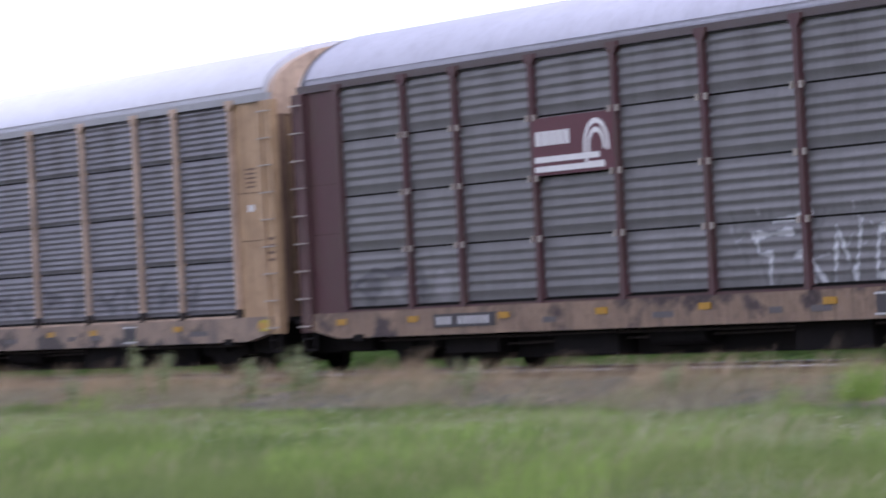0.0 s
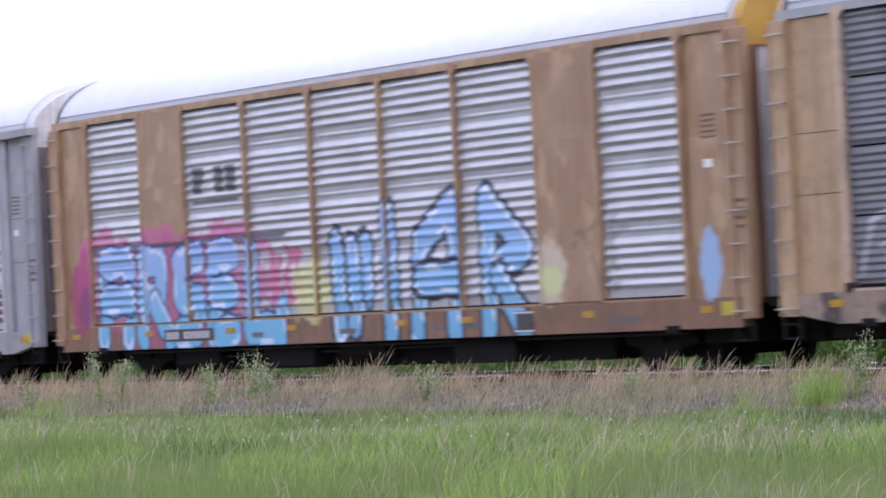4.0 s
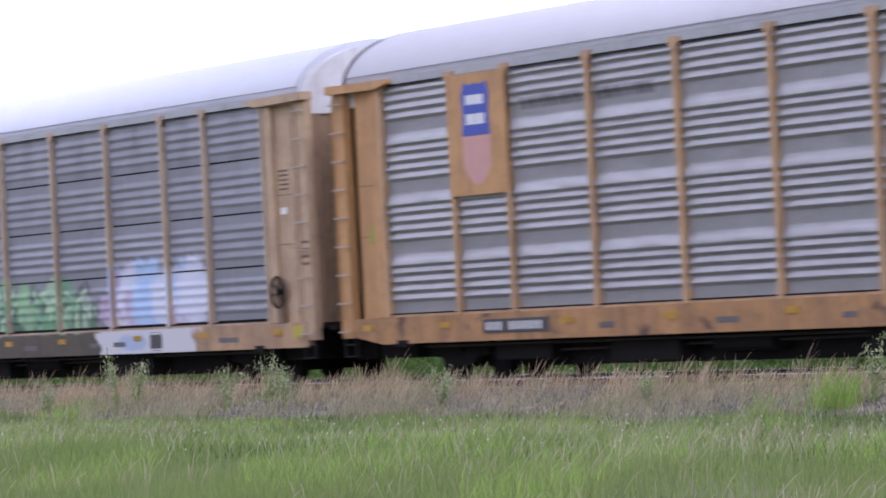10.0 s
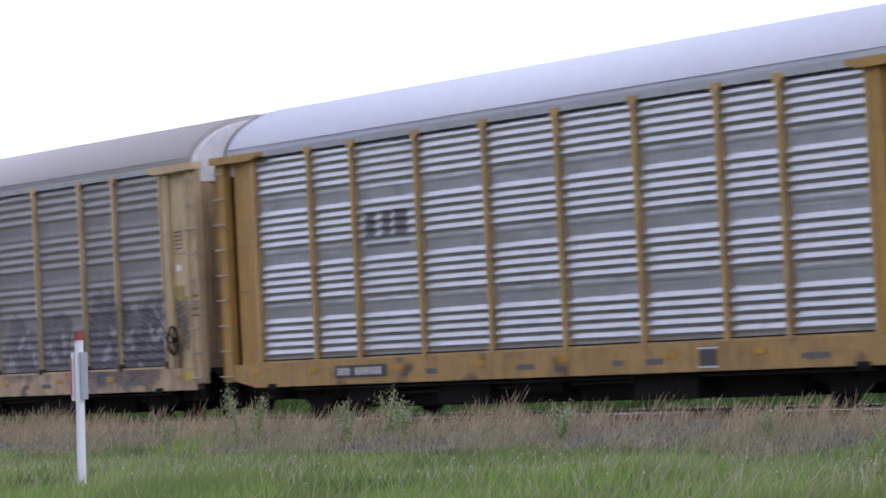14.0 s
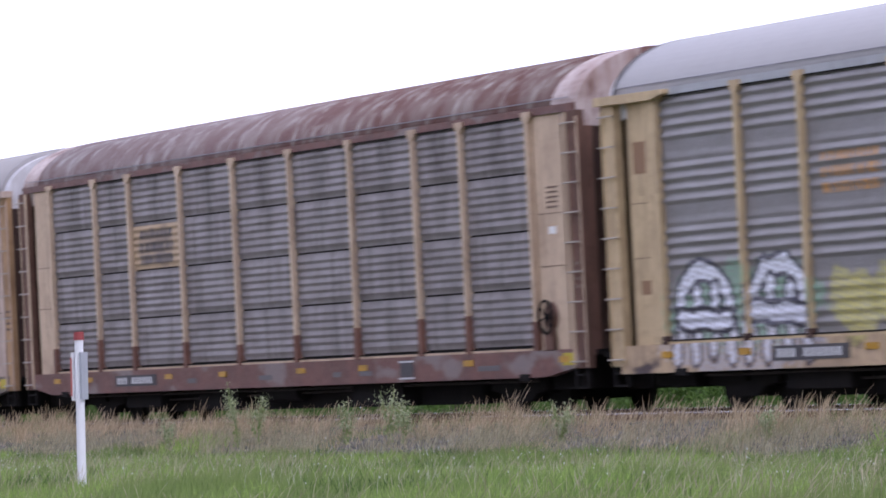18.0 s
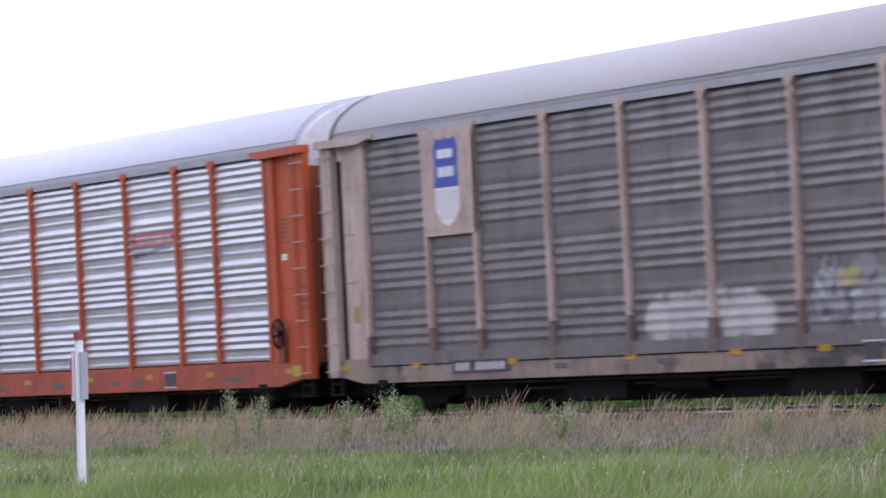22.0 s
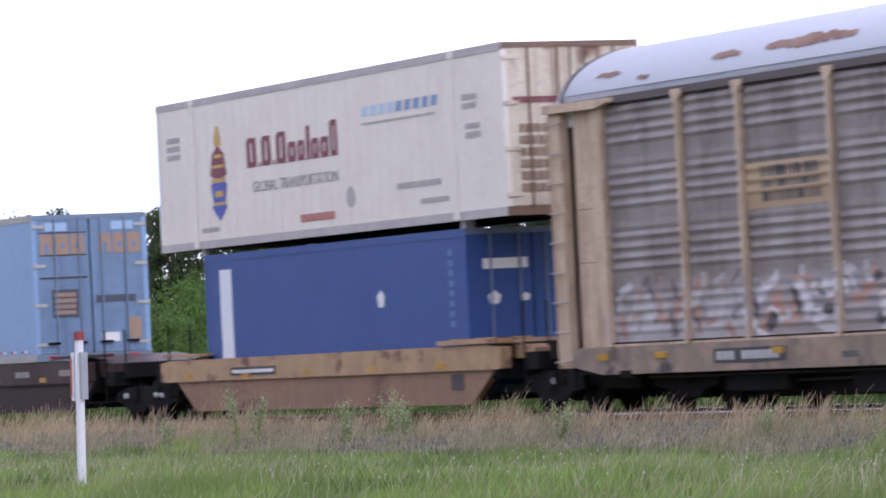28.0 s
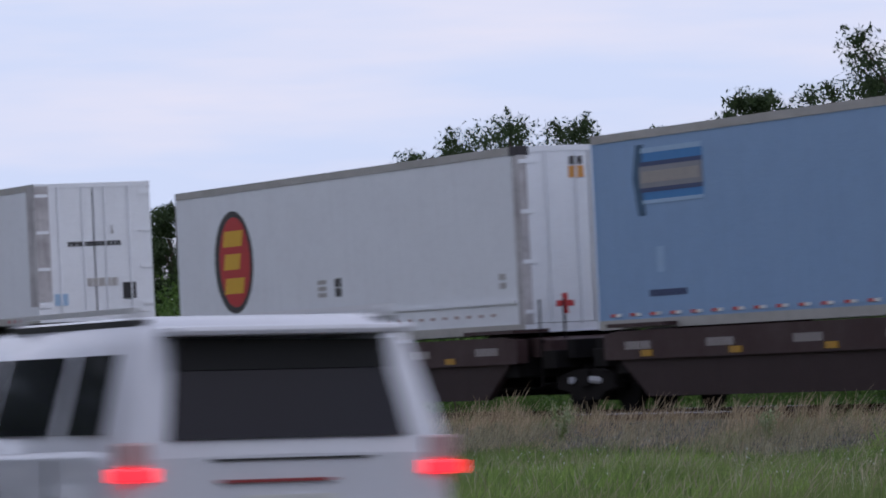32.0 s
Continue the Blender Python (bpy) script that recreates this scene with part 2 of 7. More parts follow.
WHITE = plain("white_marking", (0.78, 0.78, 0.76), rough=0.5)
BLACK = plain("black_marking", (0.02, 0.02, 0.022), rough=0.5)
PLATE = paint_mat("dark_number_board", (0.06, 0.06, 0.065), rough=0.6)
GALV = plain("galvanised_rung", (0.42, 0.38, 0.33), rough=0.55, metal=0.2)
HOOD = paint_mat("white_end_hood", (0.66, 0.66, 0.68), dirt=(0.3, 0.27, 0.25), rough=0.5, wear=0.7, streak=0.8)
# rust on seams and feet; painted-in shade on end doors and recesses
RUST_SHADE = paint_mat("dark_rust_stain", (0.055, 0.032, 0.026), dirt=(0.12, 0.07, 0.05), rough=0.8, wear=0.8, streak=0.9)
# lean of train and track in degrees, set to fit the camera's view
VIEW_LEAN = 1.5


def shaded_rust(m):
    """Rusty sheet in the hue of the car's end paint, darkened to stand for shade."""
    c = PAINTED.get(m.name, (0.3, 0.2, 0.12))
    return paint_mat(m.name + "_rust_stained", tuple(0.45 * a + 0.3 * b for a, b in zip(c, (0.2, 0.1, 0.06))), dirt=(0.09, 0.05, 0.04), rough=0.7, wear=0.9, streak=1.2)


def shaded_end(m):
    """The end doors: the car's end paint, darkened for the shade between two cars."""
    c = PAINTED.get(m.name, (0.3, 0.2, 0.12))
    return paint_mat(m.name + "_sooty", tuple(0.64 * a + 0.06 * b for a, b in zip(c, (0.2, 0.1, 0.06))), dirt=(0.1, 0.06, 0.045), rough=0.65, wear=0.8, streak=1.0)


# ---- ground, road and track ----
PROFILE = [(-2500, -2.0), (-300, -1.6), (-60, -1.4), (-36, -1.3), (-32.2, -1.27), (-31.2, -1.21), (-23.8, -1.21), (-22.8, -1.28), (-20.5, -1.02), (-18.2, -0.82),
           (-16.4, -0.72), (-13, -0.78), (-9, -0.80), (-6.5, -0.76), (-5.6, -0.70), (-5.2, -0.64), (-4.2, -0.48), (-3.2, -0.34), (-2.5, -0.26), (2.5, -0.2), (3.6, -0.45),
           (6, -0.7), (12, -0.8), (40, -0.9), (300, -1.0), (2500, -2.0)]


def ground_z(y):
    return np.interp(y, [a for a, _ in PROFILE], [b for _, b in PROFILE])


def bumpy(x, y):
    return 0.03 * np.sin(x * 0.9 + y * 0.4) + 0.025 * np.sin(x * 0.37 - y * 1.1) + 0.015 * np.sin(x * 2.3 + y * 1.7)


xs = np.concatenate([[-2500, -900, -400, -250], np.arange(-180, 41, 1.0), [120, 300, 900, 2500]])
ys = np.unique(np.concatenate([[a for a, _ in PROFILE], np.arange(-23, 12.1, 0.5)]))
GX, GY = np.meshgrid(xs, ys)
GZ = ground_z(GY) + np.where((GY > -22) & (abs(GY) > 3), bumpy(GX, GY), 0)
ground = part("ground", grid_mesh("ground", np.stack([GX, GY, GZ], -1), True), ground_mat())
tagged(ground, "grassy verge and field rising to the railway", "ground", kind="structure")

road = part("road", boxes((-2400, 2400, -31.2, -23.8, -1.5, -1.185)), road_mat())
tagged(road, "grey asphalt two lane road beside the railway", "road", kind="structure")
lines = [(-31.0, -30.88, WHITE), (-24.12, -24.0, WHITE), (-27.62, -27.52, YELLOW), (-27.42, -27.32, YELLOW)]
for y0, y1, mt in lines:
    part("road_line", boxes((-2400, 2400, y0, y1, -1.19, -1.181)), mt, road)

ballast = part("ballast", extrude_x([(-5.4, -0.7), (-5.2, -0.6), (-4.2, -0.41), (-3.1, -0.235), (-2.2, -0.205), (2.2, -0.2), (3.2, -0.4), (4.4, -0.75)], -2400, 2400),
               stone_mat("ballast_bed", (0.11, 0.095, 0.09), (0.15, 0.135, 0.13)))
tagged(ballast, "grey crushed stone ballast under the track", "ballast", kind="structure")

track = tagged(new("railway_track"), "single railway track on wooden ties in ballast", "track", kind="structure")
track.rotation_euler = (radians(VIEW_LEAN), 0, 0)
RAIL = [(-0.075, -0.17), (0.075, -0.17), (0.07, -0.155), (0.012, -0.135), (0.012, -0.045), (0.037, -0.03), (0.037, -0.004), (-0.037, -0.004), (-0.037, -0.03),
        (-0.012, -0.045), (-0.012, -0.135), (-0.07, -0.155)]
for y in (-0.755, 0.755):
    part("rail", extrude_x([(y + a, b) for a, b in RAIL], -2400, 2400), RUSTY, track, "rusty steel rail")
    part("rail_head", extrude_x([(y - 0.04, -0.034), (y + 0.04, -0.034), (y + 0.031, -0.003), (y + 0.02, 0.0), (y - 0.02, 0.0), (y - 0.031, -0.003)], -2400, 2400), STEEL, track, "polished running surface")

# ---- the train ----
V0, ACC, JERK = 11.2987, -0.02787, -0.000555
HEAD, PITCH = 134.873, 28.261


def run(t):
    u = t - 16
    return V0 * u + ACC * u * u / 2 + JERK * u ** 3 / 6


MOVERS, WHEELS = [], []
BAYS = [-11.75, -9.07, -7.07, -4.245, -1.415, 1.415, 4.245, 7.07, 9.07, 11.75]
RNG = np.random.default_rng(5)


def ridges(z0, z1, groups, n, pitch, deep, band=(), lead=0.0):
    """Outline (depth, z) of a pressed sheet, top to bottom: groups of n ridges, between them a band pressed to the given (depth, share) points."""
    pts = [(0.0, z1)]
    g = 1.0 if groups > 1 else z1 - z0
    for k in range(groups):
        top = z1 - k * g - lead
        if lead > 0.08:
            pts.append((0.0, top))
        wide = g - n * pitch
        for i in range(n):
            a = top - i * pitch
            pts += [(0.0, a - 0.12 * pitch), (deep, a - 0.52 * pitch), (deep, a - 0.66 * pitch), (0.0, a - 0.86 * pitch)]
        a = top - n * pitch
        if groups > 1:
            bent = ((0.0, 0.02), *band) if not band or band[0][1] > 0.06 else band
            bent = (*bent, (0.0, 0.96)) if bent[-1][1] < 0.9 else bent
            pts += [(d, a - s * wide) for d, s in bent if a - s * wide > z0 + 0.01]
        elif wide - lead > 0.1:
            pts.append((0.0, a - 0.01))
    pts.append((0.0, z0))
    return pts


def refine(pts, step):
    out = [pts[0]]
    for a, b in zip(pts, pts[1:]):
        k = max(1, int(math.ceil(abs(a[1] - b[1]) / step)))
        out += [(a[0] + (b[0] - a[0]) * i / k, a[1] + (b[1] - a[1]) * i / k) for i in range(1, k + 1)]
    return out


# ---- sprayed pieces: unreadable shapes ----
def capsule(u, v, a, b):
    ax, az, bx, bz = *a, *b
    dx, dz = bx - ax, bz - az
    t = np.clip(((u - ax) * dx + (v - az) * dz) / (dx * dx + dz * dz + 1e-9), 0, 1)
    return np.hypot(u - ax - t * dx, v - az - t * dz)


SPOTS = [(0.18, 0.1), (0.16, 0.5), (0.2, 0.9), (0.5, 0.95), (0.82, 0.9), (0.8, 0.5), (0.82, 0.1), (0.5, 0.08), (0.5, 0.5)]


def strokes(X, Z, C, x0, x1, z0, z1, lines, fat, thin, fill, fill2, edge, gleam=None, seed=0, alpha=1.0):
    """Sprays fat strokes along polylines given in shares of the box: outline, fill running into fill2 downwards, a gleam inside the edge."""
    for line in lines:
        pts = [(x0 + u * (x1 - x0), z0 + v * (z1 - z0)) for u, v in line]
        D = np.full(X.shape, 9.0)
        for a, b in zip(pts, pts[1:]):
            D = np.minimum(D, capsule(X, Z, a, b))
        D = D + 0.03 * np.sin(X * 7 + seed) * np.sin(Z * 9)
        C[D < fat + thin] = (*edge, alpha)
        k = D < fat
        f = np.clip((Z - z0) / (z1 - z0) + 0.15 * np.sin(X * 3 + seed) * np.sin(Z * 5), 0, 1)[k][:, None]
        C[k] = np.concatenate([np.array(fill) * f + np.array(fill2) * (1 - f), np.full((k.sum(), 1), alpha)], 1)
        if gleam:
            k = (np.abs(D - fat * 0.72) < fat * 0.16) & (np.sin(X * 5 + Z * 7 + seed) > 0.2)
            C[k] = (*gleam, alpha)


def flecks(X, Z, C, x0, x1, z0, z1, count, palette, seed, reach=0.35, fat=0.06, alpha=0.85):
    """A dense tangle of short sprayed strokes in many colours."""
    rng = np.random.default_rng(seed)
    for i in range(count):
        a = np.array((rng.uniform(x0, x1), rng.uniform(z0, z1)))
        turn = rng.choice([0.0, 0.5, 1.5, 2.2]) + rng.normal(0, 0.2)
        b = a + rng.uniform(0.3, 1.0) * reach * np.array((math.cos(turn), math.sin(turn)))
        col = palette[rng.integers(0, len(palette))]
        C[(capsule(X, Z, a, b) < fat * rng.uniform(0.6, 1.5)) & (Z < z1 + 0.1) & (Z > z0 - 0.1)] = (*col, alpha)


def puffs(X, Z, C, x0, x1, z0, z1, count, palette, seed, alpha=0.75):
    """Soft overlapping sprayed puffs."""
    rng = np.random.default_rng(seed)
    for i in range(count):
        r = rng.uniform(0.35, 0.75) * (z1 - z0)
        cx, cz = x0 + (x1 - x0) * (i + 0.5) / count + rng.normal(0, 0.2), rng.uniform(z0 + 0.3 * r, z1 - 0.5 * r)
        cloud(X, Z, C, cx - r, cx + r, cz - r * 0.8, cz + r * 0.8, palette[rng.integers(0, len(palette))], alpha, i + seed)


def scrawl(X, Z, C, x0, x1, z0, z1, count, col, seed, thin=0.035, alpha=0.8):
    """Thin sprayed loops."""
    rng = np.random.default_rng(seed)
    w = (x1 - x0) / count
    for i in range(count):
        pts = [(x0 + i * w + rng.uniform(0, w * 1.1), z0 + rng.uniform(0, 1) * (z1 - z0)) for _ in range(6)]
        D = np.full(X.shape, 9.0)
        for a, b in zip(pts, pts[1:]):
            D = np.minimum(D, capsule(X, Z, a, b))
        C[D < thin] = (*col, alpha)


def cloud(X, Z, C, x0, x1, z0, z1, col, alpha=0.7, seed=0):
    b = ((X - (x0 + x1) / 2) / (x1 - x0) * 2) ** 2 + ((Z - (z0 + z1) / 2) / (z1 - z0) * 2) ** 2
    b = b + 0.25 * np.sin(X * 6 + seed) * np.sin(Z * 7 + seed) + 0.2 * np.sin(X * 15 + Z * 9 + seed) * np.sin(Z * 19 - X * 5)
    k = b < 1
    a = (alpha * np.clip((1 - b[k]) * 2.5, 0, 1))[:, None]
    old = C[k]
    out = a + old[:, 3:] * (1 - a)
    rgb = (np.array(col) * a + old[:, :3] * old[:, 3:] * (1 - a)) / np.maximum(out, 1e-6)
    C[k] = np.concatenate([rgb, out], 1)


def worn(X, Z, C, seed, much=0.2):
    """Rubs the sprayed coat off in small uneven flakes."""
    f = np.sin(X * 23 + Z * 31 + seed) * np.sin(X * 11 - Z * 37) + 0.6 * np.sin(X * 41 - Z * 9 + seed) * np.sin(Z * 53)
    C[..., 3] *= np.clip((f + 1.1 - much * 2) * 1.4, 0.1, 1)


def patch(X, Z, C, x0, x1, z0, z1, col, alpha=0.9):
    C[(X > x0) & (X < x1) & (Z > z0) & (Z < z1)] = (*col, alpha)


def dashes(X, Z, C, x0, x1, z0, z1, rows, col, seed, alpha=0.85):
    """Unreadable writing sprayed through a stencil: rows of short bars."""
    rng = np.random.default_rng(seed)
    h = (z1 - z0) / rows
    for r in range(rows):
        x = x0
        while x < x1:
            w = h * rng.uniform(0.35, 0.9)
            patch(X, Z, C, x, min(x + w * 0.72, x1), z1 - (r + 0.86) * h, z1 - (r + 0.14) * h, col, alpha)
            x += w


def spray_a(X, Z, C, D):
    marks = [[(0.0, 0.78), (0.2, 0.8)], [(0.02, 0.75), (0.03, 0.5), (0.09, 0.5), (0.08, 0.02), (0.14, 0.0)], [(0.2, 0.45), (0.27, 0.5), (0.3, 0.05)], [(0.27, 0.5), (0.36, 0.0)],
             [(0.4, 0.05), (0.42, 0.85), (0.5, 0.1), (0.54, 0.9)], [(0.6, 0.1), (0.62, 0.75), (0.72, 0.8), (0.74, 0.2), (0.62, 0.1)], [(0.8, 0.0), (0.83, 0.9), (0.95, 0.5), (1.0, 0.0)], [(0.1, 0.95), (0.3, 1.05)]]
    strokes(X, Z, C, 2.6, 8.4, 1.1, 2.1, marks, 0.035, 0.03, (0.62, 0.64, 0.65), (0.56, 0.58, 0.6), (0.3, 0.31, 0.32), None, 1, 0.9)
    flecks(X, Z, C, 1.6, 8.0, 1.1, 2.2, 40, [(0.45, 0.46, 0.47), (0.1, 0.1, 0.1)], 14, 0.5, 0.03, 0.5)
    puffs(X, Z, C, -11.2, -8.0, 1.15, 1.7, 8, [(0.06, 0.06, 0.065), (0.3, 0.3, 0.31)], 15, 0.4)
    scrawl(X, Z, C, -11.5, -9.3, 1.3, 1.8, 2, (0.04, 0.04, 0.05), 9, 0.05, 0.6)


def spray_b(X, Z, C, D):
    patch(X, Z, C, -6.95, -4.5, 3.05, 3.92, (0.24, 0.235, 0.24), 0.7)
    dashes(X, Z, C, -6.0, -4.6, 3.2, 3.85, 3, (0.07, 0.065, 0.07), 7, 0.7)
    loops = [[(0.0, 0.1), (0.05, 0.9), (0.16, 1.0), (0.2, 0.55), (0.08, 0.5), (0.2, 0.05)], [(0.26, 0.0), (0.28, 0.9), (0.4, 0.85), (0.42, 0.1), (0.28, 0.05)],
             [(0.48, 0.9), (0.5, 0.05), (0.62, 0.1), (0.64, 0.95)], [(0.7, 0.1), (0.74, 0.8), (0.86, 0.75), (0.84, 0.2), (0.72, 0.3)], [(0.88, 0.6), (1.0, 0.55), (0.94, 0.1)]]
    strokes(X, Z, C, -11.5, -4.6, 1.15, 2.15, loops, 0.045, 0.02, (0.5, 0.5, 0.55), (0.42, 0.42, 0.47), (0.3, 0.3, 0.34), None, 4, 0.8)
    flecks(X, Z, C, -11.4, -5.4, 1.15, 2.1, 40, [(0.34, 0.34, 0.38), (0.09, 0.09, 0.1)], 13, 0.4, 0.06, 0.55)
    for q in range(5):
        scrawl(X, Z, C, -4.3 + q * 3, -2.2 + q * 3, 1.2, 1.75, 2, (0.06, 0.06, 0.07), 40 + q, 0.05, 0.6)


def spray_c(X, Z, C, D):
    for u0, u1 in ((-6.7, -6.15), (-5.7, -5.3), (-5.2, -4.75)):
        patch(X, Z, C, u0, u1, 3.36, 3.84, (0.03, 0.03, 0.035), 0.85)
    patch(X, Z, C, -6.3, -6.0, 3.36, 3.56, (0.4, 0.4, 0.4), 0.5)
    patch(X, Z, C, -6.75, -4.7, 3.2, 3.27, (0.05, 0.05, 0.055), 0.8)
    for q in range(11):
        cloud(X, Z, C, -12.6 + q * 0.8, -11.3 + q * 0.8, 2.3 + 0.12 * math.sin(q * 2.3), 2.8 + 0.18 * math.sin(q * 1.7), (0.52, 0.12, 0.28), 0.75, q)
    cloud(X, Z, C, -12.7, -2.6, 0.5, 2.75, (0.42, 0.1, 0.22), 0.85, 2)
    cloud(X, Z, C, -13.1, -11.6, 0.9, 2.35, (0.34, 0.06, 0.14), 0.9, 21)
    cloud(X, Z, C, -12.7, -11.7, 1.2, 2.6, (0.42, 0.07, 0.2), 0.85, 22)
    cloud(X, Z, C, -12.6, -11.9, 1.0, 1.9, (0.16, 0.05, 0.16), 0.7, 23)
    patch(X, Z, C, -11.75, -2.7, 2.46, 2.58, (0.04, 0.03, 0.06), 0.9)
    blocks = [[(0.03, 0.0), (0.03, 1.0)], [(0.17, 0.0), (0.17, 1.0), (0.03, 1.0)], [(0.03, 0.5), (0.17, 0.5)],
              [(0.255, 0.02), (0.255, 1.0), (0.37, 0.95), (0.36, 0.5), (0.27, 0.5)], [(0.33, 0.4), (0.4, 0.0)],
              [(0.55, 1.0), (0.465, 0.92), (0.465, 0.5), (0.55, 0.45), (0.54, 0.02), (0.45, 0.0)],
              [(0.73, 1.0), (0.63, 1.0), (0.63, 0.0)], [(0.63, 0.52), (0.72, 0.52)], [(0.66, 0.0), (0.74, 0.02)],
              [(0.82, 1.0), (0.82, 0.04), (0.97, 0.0), (0.96, 0.3)]]
    strokes(X, Z, C, -11.45, -2.7, 0.86, 2.25, blocks, 0.28, 0.055, (0.3, 0.44, 0.72), (0.16, 0.46, 0.66), (0.04, 0.06, 0.17), (0.58, 0.66, 0.78), 2)
    scrawl(X, Z, C, -3.4, -2.0, 1.3, 2.3, 3, (0.5, 0.1, 0.22), 5, 0.09, 0.9)
    cloud(X, Z, C, -2.6, -0.9, 0.9, 2.1, (0.6, 0.6, 0.25), 0.8, 7)
    spikes = [[(0.05, 0.75), (0.07, 0.05), (0.2, 0.35), (0.2, 0.72)], [(0.13, 0.7), (0.15, 0.1)], [(0.32, 0.95), (0.33, 0.0)],
              [(0.46, 0.0), (0.47, 0.7), (0.64, 1.0), (0.64, 0.0)], [(0.47, 0.42), (0.64, 0.42)],
              [(0.8, 0.0), (0.79, 1.0), (0.96, 0.62), (0.8, 0.45)], [(0.84, 0.4), (0.96, 0.0)]]
    strokes(X, Z, C, -1.0, 6.75, 0.72, 2.78, spikes, 0.24, 0.1, (0.34, 0.5, 0.8), (0.16, 0.42, 0.62), (0.03, 0.035, 0.07), (0.7, 0.78, 0.85), 5)
    flecks(X, Z, C, 8.2, 9.6, 1.2, 2.3, 12, [(0.1, 0.08, 0.07), (0.16, 0.12, 0.1)], 6, 0.3, 0.06, 0.45)
    cloud(X, Z, C, 6.8, 8.0, 1.0, 2.1, (0.62, 0.58, 0.45), 0.7, 5)
    cloud(X, Z, C, 7.0, 7.9, 1.2, 1.7, (0.6, 0.65, 0.3), 0.9, 1)
    cloud(X, Z, C, 12.0, 12.7, 1.0, 2.1, (0.3, 0.5, 0.75), 0.85, 3)


def spray_d(X, Z, C, D):
    for lo, hi in ((2.24, 2.73), (1.2, 1.9)):
        C[(Z > lo) & (Z < hi) & (D > 0.004)] = (0.115, 0.016, 0.036, 1.0)


def spray_e(X, Z, C, D):
    dashes(X, Z, C, -6.6, -4.5, 4.18, 4.44, 1, (0.06, 0.06, 0.065), 21, 0.8)
    dashes(X, Z, C, -4.05, -2.2, 4.18, 4.44, 1, (0.06, 0.06, 0.065), 22, 0.8)
    cloud(X, Z, C, 4.5, 7.0, 0.9, 2.25, (0.22, 0.34, 0.55), 0.6, 0)
    cloud(X, Z, C, 9.2, 11.7, 1.2, 2.3, (0.5, 0.52, 0.56), 0.5, 4)
    cloud(X, Z, C, 7.4, 8.3, 1.1, 1.9, (0.55, 0.56, 0.6), 0.5, 8)


def spray_f(X, Z, C, D):
    patch(X, Z, C, -7.0, -4.45, 3.05, 3.95, (0.47, 0.315, 0.185), 0.95)
    q = np.hypot(np.maximum(np.abs(X + 6.1) - 0.25, 0), np.maximum(np.abs(Z - 3.5) - 0.12, 0))
    C[(q > 0.1) & (q < 0.24)] = (0.05, 0.045, 0.045, 0.9)
    for u in (-5.15, -4.72):
        C[(np.abs(X - u + 0.35 * (Z - 3.5)) < 0.1) & (abs(Z - 3.5) < 0.33)] = (0.05, 0.045, 0.045, 0.9)
    cloud(X, Z, C, -11.9, -3.8, 0.35, 2.0, (0.24, 0.5, 0.42), 0.85, 2)
    puffs(X, Z, C, -11.6, -4.2, 1.1, 2.0, 22, [(0.66, 0.74, 0.88), (0.36, 0.5, 0.8), (0.75, 0.78, 0.84), (0.3, 0.46, 0.74)], 51)
    puffs(X, Z, C, -11.6, -4.2, 0.75, 1.35, 14, [(0.2, 0.4, 0.2), (0.24, 0.45, 0.42), (0.6, 0.7, 0.8)], 57)
    cloud(X, Z, C, -4.1, 4.0, 0.4, 2.0, (0.05, 0.07, 0.06), 0.8, 6)
    flecks(X, Z, C, -11.6, -4.3, 1.1, 1.95, 70, [(0.78, 0.8, 0.86), (0.2, 0.3, 0.5), (0.6, 0.72, 0.88)], 58, 0.35, 0.06, 0.7)
    puffs(X, Z, C, -4.2, 3.4, 0.95, 2.05, 24, [(0.28, 0.48, 0.26), (0.15, 0.34, 0.18), (0.42, 0.58, 0.36), (0.06, 0.12, 0.08)], 52, 0.8)
    puffs(X, Z, C, -11.4, -4.2, 1.12, 1.45, 15, [(0.15, 0.36, 0.15), (0.22, 0.45, 0.22), (0.12, 0.28, 0.2)], 61, 0.85)
    flecks(X, Z, C, -11.5, -4.3, 1.12, 1.9, 40, [(0.7, 0.78, 0.88), (0.14, 0.3, 0.2), (0.35, 0.5, 0.75)], 62, 0.35, 0.05, 0.7)
    flecks(X, Z, C, -4.1, 3.3, 1.12, 1.95, 64, [(0.1, 0.26, 0.12), (0.48, 0.62, 0.42), (0.2, 0.42, 0.22), (0.05, 0.08, 0.06)], 63, 0.35, 0.06, 0.7)
    cloud(X, Z, C, 3.7, 8.4, 0.4, 2.25, (0.66, 0.66, 0.68), 0.9, 3)
    puffs(X, Z, C, 3.9, 8.3, 1.0, 2.3, 16, [(0.74, 0.76, 0.82), (0.62, 0.64, 0.74), (0.45, 0.36, 0.5), (0.4, 0.55, 0.78)], 53, 0.8)
    low = Z < 1.06 + 0.03 * np.sin(X * 7)
    for x0, x1, col in ((-11.7, -4.8, (0.22, 0.42, 0.42)), (-4.8, 3.5, (0.035, 0.045, 0.04)), (3.5, 8.2, (0.6, 0.62, 0.66))):
        k = low & (X > x0 + 0.15 * np.sin(Z * 11)) & (X < x1 + 0.15 * np.sin(Z * 11))
        C[k] = (*col, 0.9)
    cloud(X, Z, C, -9.0, -6.5, 0.6, 1.0, (0.4, 0.5, 0.7), 0.8, 3)
    flecks(X, Z, C, -12.4, -5.0, 0.66, 1.0, 36, [(0.3, 0.55, 0.5), (0.45, 0.5, 0.72), (0.5, 0.35, 0.2), (0.16, 0.3, 0.3)], 59, 0.5, 0.07, 0.7)
    cloud(X, Z, C, 4.5, 6.0, 0.65, 1.0, (0.3, 0.42, 0.65), 0.7, 5)


